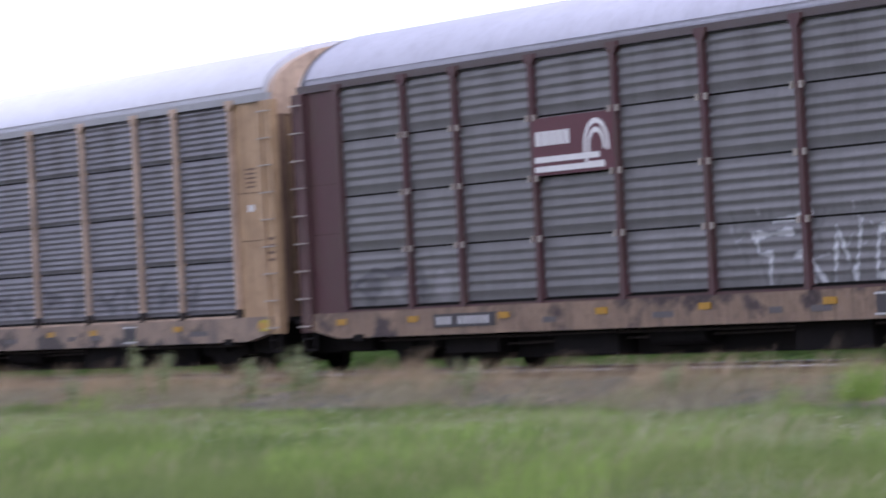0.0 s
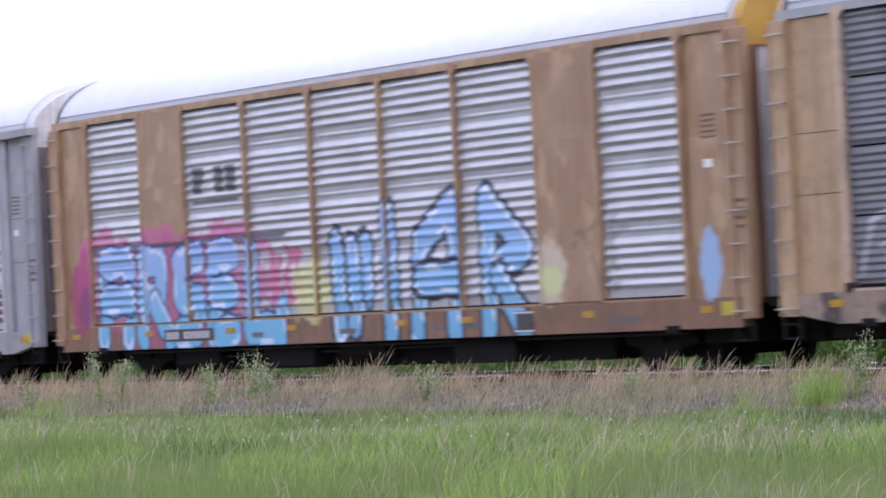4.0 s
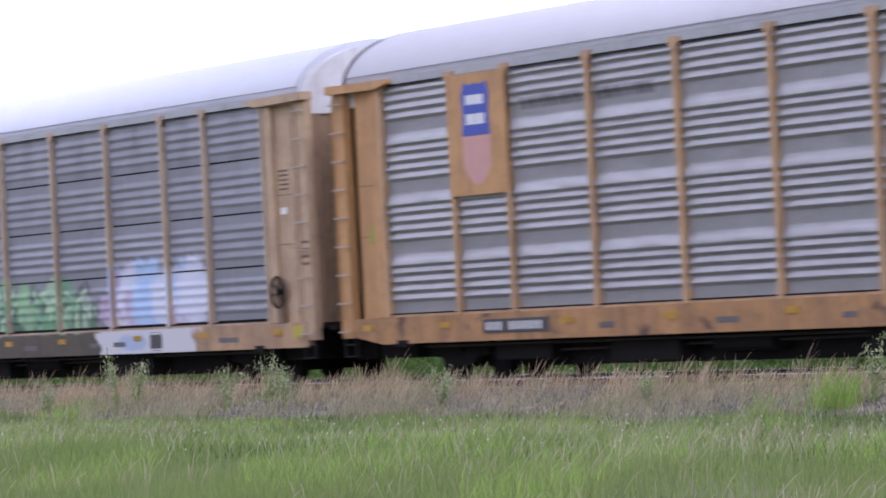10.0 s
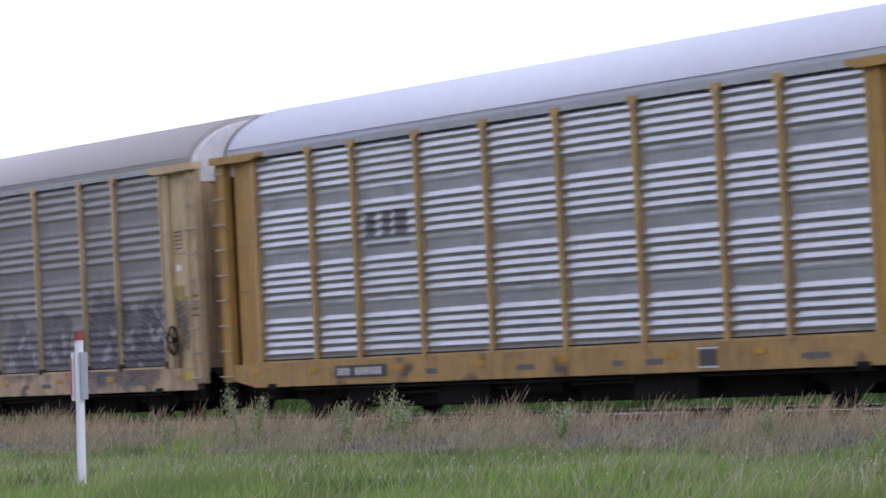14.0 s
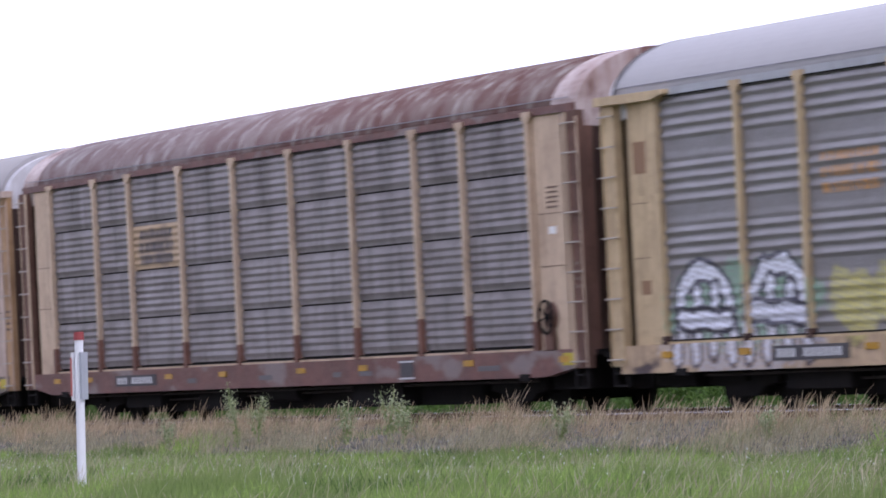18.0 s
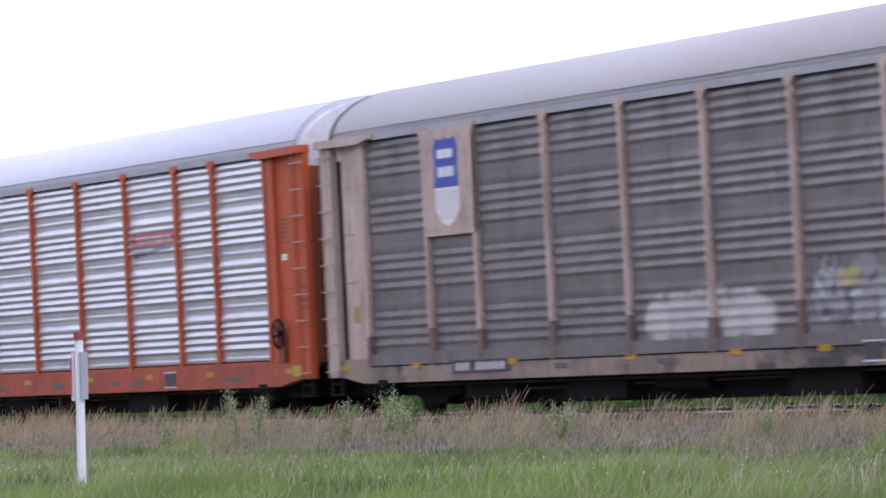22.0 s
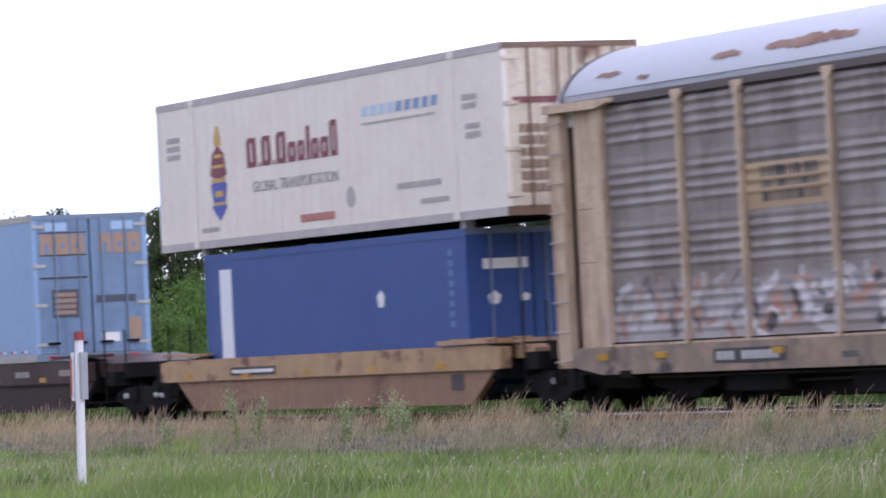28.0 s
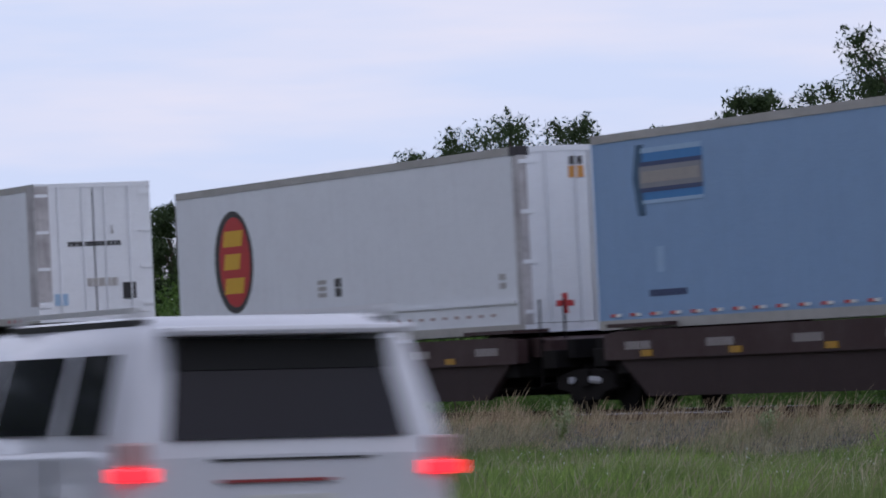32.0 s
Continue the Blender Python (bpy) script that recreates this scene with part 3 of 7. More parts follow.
def spray_g(X, Z, C, D):
    for u0, u1 in ((-6.65, -6.2), (-5.95, -5.5), (-5.4, -4.8)):
        patch(X, Z, C, u0, u1, 3.2, 3.66, (0.03, 0.03, 0.035), 0.85)
    patch(X, Z, C, -6.7, -4.75, 3.02, 3.09, (0.05, 0.05, 0.055), 0.8)


def spray_h(X, Z, C, D):
    dashes(X, Z, C, -6.6, -4.85, 3.1, 3.8, 3, (0.55, 0.27, 0.06), 41)
    cloud(X, Z, C, -11.9, -6.6, 0.5, 1.5, (0.45, 0.45, 0.5), 0.7, 1)
    cloud(X, Z, C, -12.0, -6.5, 0.9, 2.3, (0.2, 0.42, 0.25), 0.6, 5)
    humps = [[(0.05, 0.0), (0.07, 0.8), (0.16, 1.0), (0.3, 0.98), (0.4, 0.75), (0.44, 0.0)], [(0.18, 0.0), (0.19, 0.75)], [(0.31, 0.05), (0.31, 0.75)], [(0.07, 0.45), (0.4, 0.4)],
             [(0.55, 0.0), (0.57, 0.7), (0.66, 1.0), (0.8, 1.02), (0.9, 0.8), (0.95, 0.0)], [(0.68, 0.0), (0.69, 0.8)], [(0.82, 0.05), (0.82, 0.75)], [(0.57, 0.5), (0.9, 0.45)]]
    strokes(X, Z, C, -11.6, -6.9, 0.85, 2.15, humps, 0.12, 0.085, (0.76, 0.78, 0.84), (0.62, 0.63, 0.7), (0.025, 0.025, 0.045), None, 3)
    puffs(X, Z, C, -5.9, -2.0, 1.15, 2.05, 18, [(0.5, 0.45, 0.14), (0.42, 0.38, 0.1), (0.52, 0.48, 0.2)], 62, 0.8)
    puffs(X, Z, C, 1.7, 6.3, 1.05, 2.25, 16, [(0.045, 0.045, 0.06), (0.1, 0.1, 0.12), (0.03, 0.03, 0.04)], 63, 0.7)
    flecks(X, Z, C, 1.9, 6.0, 1.15, 2.1, 34, [(0.03, 0.03, 0.045), (0.3, 0.3, 0.33)], 65, 0.4, 0.07, 0.6)
    puffs(X, Z, C, 7.6, 12.4, 1.05, 2.5, 20, [(0.04, 0.04, 0.06), (0.09, 0.09, 0.12), (0.03, 0.03, 0.04)], 64, 0.75)
    flecks(X, Z, C, 7.8, 11.7, 1.15, 2.4, 30, [(0.03, 0.03, 0.045), (0.3, 0.3, 0.34)], 66, 0.4, 0.07, 0.6)
    worn(X, Z, C, 5, 0.1)


def spray_i(X, Z, C, D):
    patch(X, Z, C, -7.0, -4.45, 3.02, 3.92, (0.45, 0.32, 0.18), 0.85)
    dashes(X, Z, C, -6.6, -4.8, 3.1, 3.85, 3, (0.06, 0.055, 0.06), 51)
    puffs(X, Z, C, -6.6, -4.7, 3.15, 3.85, 5, [(0.08, 0.07, 0.075)], 52, 0.4)


def spray_k(X, Z, C, D):
    patch(X, Z, C, 4.5, 7.0, 3.5, 3.74, (0.42, 0.04, 0.05), 0.95)
    dashes(X, Z, C, 4.7, 6.8, 3.54, 3.7, 1, (0.65, 0.6, 0.6), 61, 0.6)
    C[(X > 4.5) & (X < 6.8) & (Z > 3.28 + (X - 4.5) * 0.06) & (Z < 3.4 + (X - 4.5) * 0.03)] = (0.06, 0.06, 0.065, 0.8)


def spray_j(X, Z, C, D):
    cloud(X, Z, C, -0.8, 1.6, 1.1, 1.85, (0.5, 0.5, 0.48), 0.6, 2)
    cloud(X, Z, C, 1.7, 3.4, 1.1, 1.85, (0.52, 0.52, 0.5), 0.6, 5)
    puffs(X, Z, C, -0.7, 3.2, 1.15, 1.85, 14, [(0.52, 0.51, 0.48), (0.45, 0.44, 0.42)], 72, 0.6)
    puffs(X, Z, C, 4.4, 11.4, 1.1, 2.1, 18, [(0.3, 0.3, 0.3), (0.22, 0.22, 0.23)], 73, 0.6)
    flecks(X, Z, C, 4.5, 11.3, 1.15, 2.15, 90, [(0.55, 0.55, 0.55), (0.1, 0.1, 0.11), (0.34, 0.34, 0.35)], 71, 0.35, 0.05, 0.7)
    cloud(X, Z, C, 5.3, 6.0, 1.75, 2.1, (0.5, 0.42, 0.12), 0.6, 3)


def spray_l(X, Z, C, D):
    patch(X, Z, C, -7.0, -4.45, 3.0, 3.72, (0.43, 0.3, 0.17), 0.85)
    dashes(X, Z, C, -6.5, -4.7, 3.08, 3.66, 3, (0.05, 0.045, 0.05), 71, 0.95)
    cloud(X, Z, C, -11.6, 2.0, 0.9, 2.05, (0.35, 0.32, 0.31), 0.5, 2)
    silver = [(0.62, 0.6, 0.62), (0.52, 0.5, 0.52), (0.07, 0.06, 0.07), (0.42, 0.22, 0.16), (0.28, 0.26, 0.26)]
    puffs(X, Z, C, -11.5, -7.4, 1.1, 2.05, 14, [(0.5, 0.49, 0.5), (0.42, 0.4, 0.4)], 80, 0.35)
    flecks(X, Z, C, -11.5, -7.4, 1.1, 2.05, 60, silver, 84, 0.35, 0.07, 0.6)
    flecks(X, Z, C, -7.0, 1.6, 1.1, 2.05, 150, silver, 81, 0.42, 0.075, 0.95)
    cloud(X, Z, C, 2.2, 11.8, 0.6, 2.35, (0.2, 0.15, 0.15), 0.75, 4)
    flecks(X, Z, C, 2.3, 11.7, 0.95, 2.3, 260, silver + [(0.05, 0.045, 0.05), (0.64, 0.62, 0.64)], 82, 0.45, 0.085, 0.95)
    flecks(X, Z, C, 2.3, 11.7, 0.66, 1.05, 60, [(0.25, 0.22, 0.22), (0.42, 0.4, 0.4), (0.2, 0.12, 0.1)], 83, 0.4, 0.06, 0.6)


CACHE = {}


def dented(X, Z, Dd, seed):
    """Press depth with the slack of a used sheet: ridges uneven along their length, the flat bands bowed and oil-canned."""
    r = np.random.default_rng(seed)
    p = r.uniform(0, math.tau, 8)
    uneven = 0.5 * np.sin(X * 2.1 + p[0] + 5.0 * np.sin(Z * 3.7 + p[1])) + 0.5 * np.sin(X * 4.3 + p[2] + 4.0 * np.sin(Z * 6.1 + p[3]))
    bow = 0.0035 * np.sin(X * 1.7 + p[4]) * np.sin(Z * 2.3 + p[5]) + 0.002 * np.sin(X * 3.9 + p[6] + 2.0 * Z) * np.sin(Z * 7.3 + p[7])
    return Dd * (1 + 0.2 * uneven) + bow


def panel(parent, x0, x1, outline, mat, spray=None, y=-1.505):
    """One pressed sheet between two posts."""
    cx, w = (x0 + x1) / 2, x1 - x0
    slack = int(abs(cx) * 7 + w * 100 + outline[0][1] * 30 + len(mat.name)) % 5
    if spray is None:
        key = (round(w, 3), tuple(outline), mat.name, slack)
        if key not in CACHE:
            k = max(4, int(w / 0.24))
            o = refine(outline, 0.12)
            X, Z = np.meshgrid(np.linspace(-w / 2, w / 2, k + 1), np.array([b for _, b in o]))
            Dd = np.repeat(np.array([a for a, _ in o])[:, None], k + 1, 1)
            me = grid_mesh("panel", np.stack([X, -dented(X, Z, Dd, slack), Z], -1), True)
            me.materials.append(mat)
            CACHE[key] = me
        return part("panel", CACHE[key], mat, parent, at=(cx, y, 0))
    o = refine(outline, 0.022 if spray is spray_d else 0.045)
    k = int(w / 0.045)
    Xs = np.linspace(-w / 2, w / 2, k + 1)
    dd, zz = np.array([a for a, _ in o]), np.array([b for _, b in o])
    X, Z = np.meshgrid(Xs, zz)
    Dd = np.repeat(dd[:, None], k + 1, 1)
    C = np.zeros((*X.shape, 4))
    spray(X + cx, Z, C, Dd)
    if not C[..., 3].any():
        return panel(parent, x0, x1, outline, mat, None, y)
    me = grid_mesh("panel", np.stack([X, -dented(X, Z, Dd, slack), Z], -1), True, coat=C)
    me.materials.append(mat)
    return part("panel", me, mat, parent, at=(cx, y, 0))


def bogie(parent, x, r=0.42, half=0.88):
    """A two-axle truck: side frames, bolster, springs, wheelsets that turn."""
    bm = bmesh.new()
    for y in (-1.06, 1.06):
        pts = [(-half - 0.25, 0.42), (-half - 0.2, 0.62), (-0.4, 0.72), (0.4, 0.72), (half + 0.2, 0.62), (half + 0.25, 0.42), (half - 0.2, 0.36), (0.42, 0.22), (-0.42, 0.22), (-half + 0.2, 0.36)]
        b2 = extrude_y(pts, y - 0.07, y + 0.07)
        me = bpy.data.meshes.new("tmp")
        b2.to_mesh(me)
        b2.free()
        bm.from_mesh(me)
        bpy.data.meshes.remove(me)
    box(bm, -0.2, 0.2, -1.2, 1.2, 0.45, 0.7)
    # added dark filler between the wheels, standing in for brake beams and rigging
    box(bm, -half - 0.15, half + 0.15, -0.6, 0.6, 0.3, 0.56)
    for a in (-0.36, 0.36):
        box(bm, a - 0.05, a + 0.05, -0.95, 0.95, 0.2, 0.34)
    b = part("truck", bm, IRON, parent, at=(x, 0, 0))
    for a in (-half, half):
        w = bmesh.new()
        rod(w, (0, -1.0, 0), (0, 1.0, 0), 0.08, seg=10)
        for y in (-0.755, 0.755):
            s = 1 if y > 0 else -1
            rod(w, (0, y - 0.06, 0), (0, y + 0.06, 0), r, seg=24)
            rod(w, (0, y - s * 0.06, 0), (0, y - s * 0.09, 0), r + 0.025, seg=24)
            for q in range(5):
                an = q * math.tau / 5
                rod(w, (0.25 * math.cos(an), y + s * 0.055, 0.25 * math.sin(an)), (0.25 * math.cos(an), y + s * 0.075, 0.25 * math.sin(an)), 0.045, seg=6)
        ws = part("wheelset", w, IRON, b, at=(a, 0, r))
        WHEELS.append((ws, a, r))
    for y in (-1.06, 1.06):
        for dx in (-0.12, 0.12):
            part("spring", rod(bmesh.new(), (dx, y, 0.24), (dx, y, 0.46), 0.075), IRON, b)
    return b


def wheel_mesh_share():
    """All wheelsets of one radius share one mesh."""
    first = {}
    for ws, a, r in WHEELS:
        if r in first:
            old = ws.data
            ws.data = first[r]
            bpy.data.meshes.remove(old)
        else:
            first[r] = ws.data


def coupler(parent, x, s):
    bm = boxes((min(x, x + s * 0.75), max(x, x + s * 0.75), -0.11, 0.11, 0.72, 0.98))
    box(bm, x + s * 0.55 - 0.14, x + s * 0.55 + 0.2, -0.2, 0.2, 0.66, 1.02, bev=0.03)
    part("coupler", bm, IRON, parent, "rusty knuckle coupler")
    bm = bmesh.new()
    prev = None
    for i in range(7):
        p = Vector((x + s * i * 0.1, -0.35, 0.7 - 0.22 * math.sin(i / 6 * math.pi)))
        if prev:
            rod(bm, prev, p, 0.03, seg=6)
        prev = p
    part("air_hose", bm, IRON, parent)


def ladder(parent, x0, x1, z0, z1, n, mat, y=-1.6):
    bm = boxes((x0 - 0.015, x0 + 0.01, y + 0.01, y + 0.035, z0 - 0.1, z1 + 0.1), (x1 - 0.01, x1 + 0.015, y + 0.01, y + 0.035, z0 - 0.1, z1 + 0.1))
    lad = part("ladder", bm, mat, parent)
    for i in range(n):
        z = z0 + (z1 - z0) * i / (n - 1)
        part("rung", rung_mesh(x1 - x0), GALV, lad, at=((x0 + x1) / 2, y - 0.05, z))


def rung_mesh(w):
    k = ("rung", round(w, 2))
    if k not in CACHE:
        bm = rod(bmesh.new(), (-w / 2, 0, 0), (w / 2, 0, 0), 0.013, seg=6)
        rod(bm, (-w / 2, 0, 0), (-w / 2, 0.06, 0), 0.013, seg=5)
        rod(bm, (w / 2, 0, 0), (w / 2, 0.06, 0), 0.013, seg=5)
        me = bpy.data.meshes.new("rung")
        bm.to_mesh(me)
        bm.free()
        CACHE[k] = me
    return CACHE[k]


def roof_outline(top, eave, half, n=26):
    pts = []
    for i in range(n + 1):
        a = math.pi * (1 - i / n)
        c, s = math.cos(a), math.sin(a)
        pts.append((half * math.copysign(abs(c) ** 1.08, c), eave + (top - eave) * abs(s) ** 1.08))
    return pts


def roof_shell(x0, x1, top=5.93, eave=5.0, half=1.52):
    """Curved sheet roof with closed ends."""
    bm = bmesh.new()
    prof = roof_outline(top, eave, half)
    rows = [[bm.verts.new((x, y, z)) for y, z in prof] for x in (x0, x1)]
    a, b = rows
    for i in range(len(prof) - 1):
        bm.faces.new((a[i], a[i + 1], b[i + 1], b[i])).smooth = True
    for r in rows:
        bm.faces.new(r)
    bm.faces.new([a[0], a[-1], b[-1], b[0]])
    return bm


def roof_hoop(x, w, top=5.935, eave=5.0, half=1.525, out=0.012):
    """A flat hoop over the roof where two sheets meet."""
    P = [[(x + u, y * (1 + out * 0.6), z + out) for u in (-w / 2, w / 2)] for y, z in roof_outline(top, eave, half)]
    return grid_mesh("roof_lip", P, True)


def bars(parent, x0, x1, z0, z1, rows, mat, y, seed=0, name="marking", gap=0.35, thick=0.004, fill=0.8):
    """Unreadable writing: rows of plain bars on a flat face."""
    rng = np.random.default_rng(seed)
    bm = bmesh.new()
    h = (z1 - z0) / rows
    for r in range(rows):
        x = x0
        while x < x1 - 0.02:
            w = min(max(h * 0.5, (x1 - x0) * 0.05) * rng.uniform(0.5, 1.5), x1 - x)
            box(bm, x, x + w * fill, y - thick, y, z1 - (r + 1 - gap * 0.5) * h, z1 - (r + gap * 0.5) * h)
            x += w
    return tagged(part(name, bm, mat, parent), kind="stuff")


def autorack(index, name_label, frame_mat, panel_mat, roof_mat, sill_mat, end_mat, rows=0, spray=None, shift=0.0, solid=(), taper=True, hood=HOOD, sill_spray=None, gap_mat=None,
             n=4, pitch=0.15, deep=0.045, band=(), lead=0.05, brackets=True, groups=4, top_chord=None, wide_post=0.12, door_mat=None, clips=False, end_dark=None, foot=None, brake=False, cap=0.6, column=None, skirt=0.0, plates=()):
    """A covered car carrier: sill, posts, pressed side sheets, end panels with ladders, curved roof, trucks."""
    car = thing("autorack", name_label, "rail car", "auto carriers in the train")
    MOVERS.append((car, HEAD - PITCH * (index + 0.5) + shift))
    L = 13.68
    # side sills and deck
    for y0, y1 in ((-1.575, -1.42), (1.42, 1.575)):
        if y0 < 0 and sill_spray:
            X, Z = np.meshgrid(np.arange(-L + 0.35, L - 0.34, 0.045), np.linspace(0.62, 1.06, 11))
            C = np.zeros((*X.shape, 4))
            sill_spray(X, Z, C, np.zeros_like(X))
            me = grid_mesh("side_sill_face", np.stack([X, np.full_like(X, -1.579), Z], -1), coat=C)
            part("sprayed_sill_face", me, sill_spray_mat(sill_mat), car)
        bm = bmesh.new()
        pts = [(-L + 0.35, 1.06), (-L + 0.35, 0.78), (-L + 1.6, 0.62), (L - 1.6, 0.62), (L - 0.35, 0.78), (L - 0.35, 1.06)] if not sill_spray else [(-L + 0.34, 1.06), (-L + 0.34, 0.62), (L - 0.34, 0.62), (L - 0.34, 1.06)]
        part("side_sill", extrude_y(pts, y0, y1), sill_mat, car)
    part("deck", boxes((-L, L, -1.42, 1.42, 0.95, 1.04)), IRON, car)
    # centre sill plus dark filler boxes, lowered to fit the camera's view
    part("centre_sill", boxes((-L + 0.2, L - 0.2, -0.35, 0.35, 0.5, 0.95), (-8.2, 8.2, -0.95, 0.95, 0.19, 0.75), (-8.4, -6.4, -1.3, -0.5, 0.3, 0.9), (3.4, 5.6, -1.35, -0.4, 0.2, 0.9), (-4.4, -2.2, -1.3, -0.4, 0.22, 0.9), (-12.9, -11.5, -1.2, 1.2, 0.4, 0.95), (11.5, 12.9, -1.2, 1.2, 0.4, 0.95), (-L - 0.1, -12.9, -0.5, 0.5, 0.36, 0.95), (12.9, L + 0.1, -0.5, 0.5, 0.36, 0.95), bev=0.02), IRON, car)
    part("brake_pipe", rod(bmesh.new(), (-11.0, -1.28, 0.56), (11.2, -1.28, 0.56), 0.025, seg=6), RIG, car)
    part("brake_rod", rod(bmesh.new(), (-8.6, -1.1, 0.42), (3.2, -1.15, 0.5), 0.022, seg=6), RIG, car)
    part("air_tank", rod(bmesh.new(), (-1.2, -1.12, 0.5), (0.6, -1.12, 0.5), 0.17, seg=14), IRON, car)
    # chords
    part("top_chord", boxes((-L + 0.2, L - 0.2, -1.545, -1.44, 4.9, 5.03)), top_chord or frame_mat, car)
    # black strip painted in as the shadow line under the top chord
    part("chord_gap", boxes((-11.75, 11.75, -1.553, -1.545, 4.885, 4.91)), IRON, car)
    part("panel_gap", boxes((-11.75, 11.75, -1.566, -1.56, 1.1, 1.125)), IRON, car)
    part("bottom_chord", boxes((-11.8, 11.8, -1.56, -1.46, 1.06, 1.12)), frame_mat, car)
    part("far_wall", boxes((-L + 0.2, L - 0.2, 1.48, 1.53, 1.06, 5.03), *[(x - 0.08, x + 0.08, 1.53, 1.58, 1.06, 4.98) for x in BAYS]), panel_mat, car)
    # added black sheet, in place of the dark interior behind the gaps
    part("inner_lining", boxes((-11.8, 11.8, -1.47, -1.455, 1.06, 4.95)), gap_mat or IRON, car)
    # posts
    for i, x in enumerate(BAYS):
        w = wide_post
        pts = [(x - w * 0.62, 1.06), (x + w * 0.62, 1.06), (x + w * 0.5, 1.5), (x + w * 0.5, 4.78), (x + w * 1.25, 4.9), (x + w * 1.25, 4.98), (x - w * 1.25, 4.98), (x - w * 1.25, 4.9), (x - w * 0.5, 4.78), (x - w * 0.5, 1.5)]
        k = ("post", w, frame_mat.name)
        if k not in CACHE:
            b2 = extrude_y([(a - x, b) for a, b in pts], -1.595, -1.47)
            bmesh.ops.recalc_face_normals(b2, faces=b2.faces)
            me = bpy.data.meshes.new("post")
            b2.to_mesh(me)
            b2.free()
            me.materials.append(frame_mat)
            CACHE[k] = me
        part("post", CACHE[k], frame_mat, car, at=(x, 0, 0))
        if foot:
            part("post_foot", boxes((x - w * 0.66, x + w * 0.66, -1.6, -1.5, 1.055 - skirt, 1.06 + foot[0] * RNG.uniform(0.7, 1.2))), foot[1], car, "stained foot of the post")
        sprayed(car, spray, frame_mat, x - w * 0.5, x + w * 0.5, 1.1, 3.4, -1.5985)
    # side sheets
    for i, (a, b) in enumerate(zip(BAYS, BAYS[1:])):
        if skirt:
            part("skirt_sheet", boxes((a + 0.06, b - 0.06, -1.584, -1.574, 1.07 - skirt, 1.13)), panel_mat, car)
            part("panel_gap", boxes((a + 0.06, b - 0.06, -1.583, -1.576, 1.045 - skirt, 1.066 - skirt)), IRON, car)
        if i in solid:
            part("plain_sheet", boxes((a, b, -1.585, -1.5, 1.1, 4.95)), frame_mat, car, "flat brown sheet between the posts")
            sprayed(car, spray, frame_mat, a + 0.07, b - 0.07, 1.1, 3.6, -1.589)
            continue
        if rows:
            h = (4.92 - 1.12) / rows
            for r in range(rows):
                z1 = 4.92 - r * h
                panel(car, a + 0.03, b - 0.03, ridges(z1 - h + 0.032, z1, 1, n, pitch, deep, (), lead), panel_mat, spray)
        else:
            panel(car, a + 0.03, b - 0.03, ridges(1.12, 4.92, groups, n, pitch, deep, band, 0.04), panel_mat, spray)
    # ends
    for s in (-1, 1):
        x0, x1 = sorted((s * 11.82, s * (L - (0.8 if brackets or cap > 0.7 else 0.5))))
        xr0, xr1 = sorted((s * (L - 0.95), s * (L - 0.45)))
        # recess back plate: rust plus the recess's shade, both put into the colour
        part("recess", boxes((xr0, xr1, -1.36, -1.3, 0.98, 4.64)), end_dark or shaded_rust(end_mat), car, "recess beside the corner column with its shade painted in")
        sprayed(car, spray, end_mat, x0, x1, 1.0, 3.4, -1.503)
        part("end_sheet", boxes((x0, x1, -1.5, -1.44, 0.98, 4.95)), end_mat, car)
        part("end_sheet", boxes((x0, x1, 1.47, 1.53, 0.98, 4.95)), end_mat, car)
        if brackets:
            f0, f1 = sorted((s * 11.82, s * 12.16))
            part("end_flange", boxes((f0, f1, -1.575, -1.47, 1.06, 4.93), bev=0.01), end_mat, car)
        xa, xb = sorted((s * (L - 0.52), s * L))
        part("corner_column", boxes((xa, xb, -1.57, -1.45, 0.74, 4.9), bev=0.012), column if column and (s > 0 or cap > 0.7) else end_mat, car)
        xs0, xs1 = sorted((s * (L - 0.52), s * (L - 0.42)))
        part("column_edge", boxes((xs0, xs1, -1.6, -1.57, 0.8, 4.88), bev=0.008), end_mat, car)
        for zc in (2.42, 3.28) if not solid else ():
            part("seam_line", boxes((x0 + 0.04, x1 - 0.04, -1.505, -1.5, zc, zc + 0.01)), RUST_SHADE, car)
        part("corner_post", boxes((xa, xb, 1.44, 1.57, 0.72, 4.93), bev=0.015), end_mat, car)
        if brackets:
            xa, xb = sorted((s * 11.3, s * (L + 0.02)))
            part("corner_bracket", extrude_y([(s * 11.3, 4.93), (s * 11.7, 4.86), (s * (L + 0.02), 4.88), (s * (L + 0.02), 5.02), (s * 11.3, 5.0)], -1.68, -1.44), end_mat, car)
        # end post in the same darkened colour, for the shade behind the column
        part("end_post", boxes((*sorted((s * (L - 0.3), s * (L - 0.02))), -1.45, -1.3, 0.95, 4.64), bev=0.01), end_dark or shaded_rust(end_mat), car)
        ladder(car, *sorted((s * (L - 0.5), s * (L - 0.04))), 0.85, 4.7, 9, end_mat)
        # end doors with ribs, pale hood above
        xd = s * (L - 0.2)
        wave = [(xd - s * 0.06, -1.43), (xd - s * 0.06, 1.43), (xd, 1.43)]
        for q in range(9):
            yy = 1.28 - q * 0.32
            wave += [(xd, yy + 0.08), (xd + s * 0.035, yy + 0.05), (xd + s * 0.035, yy - 0.05), (xd, yy - 0.08)]
        wave.append((xd, -1.43))
        bm = bmesh.new()
        lo, hi = [bm.verts.new((a, b, 0.98)) for a, b in wave], [bm.verts.new((a, b, 4.66)) for a, b in wave]
        for q in range(len(wave)):
            w = (q + 1) % len(wave)
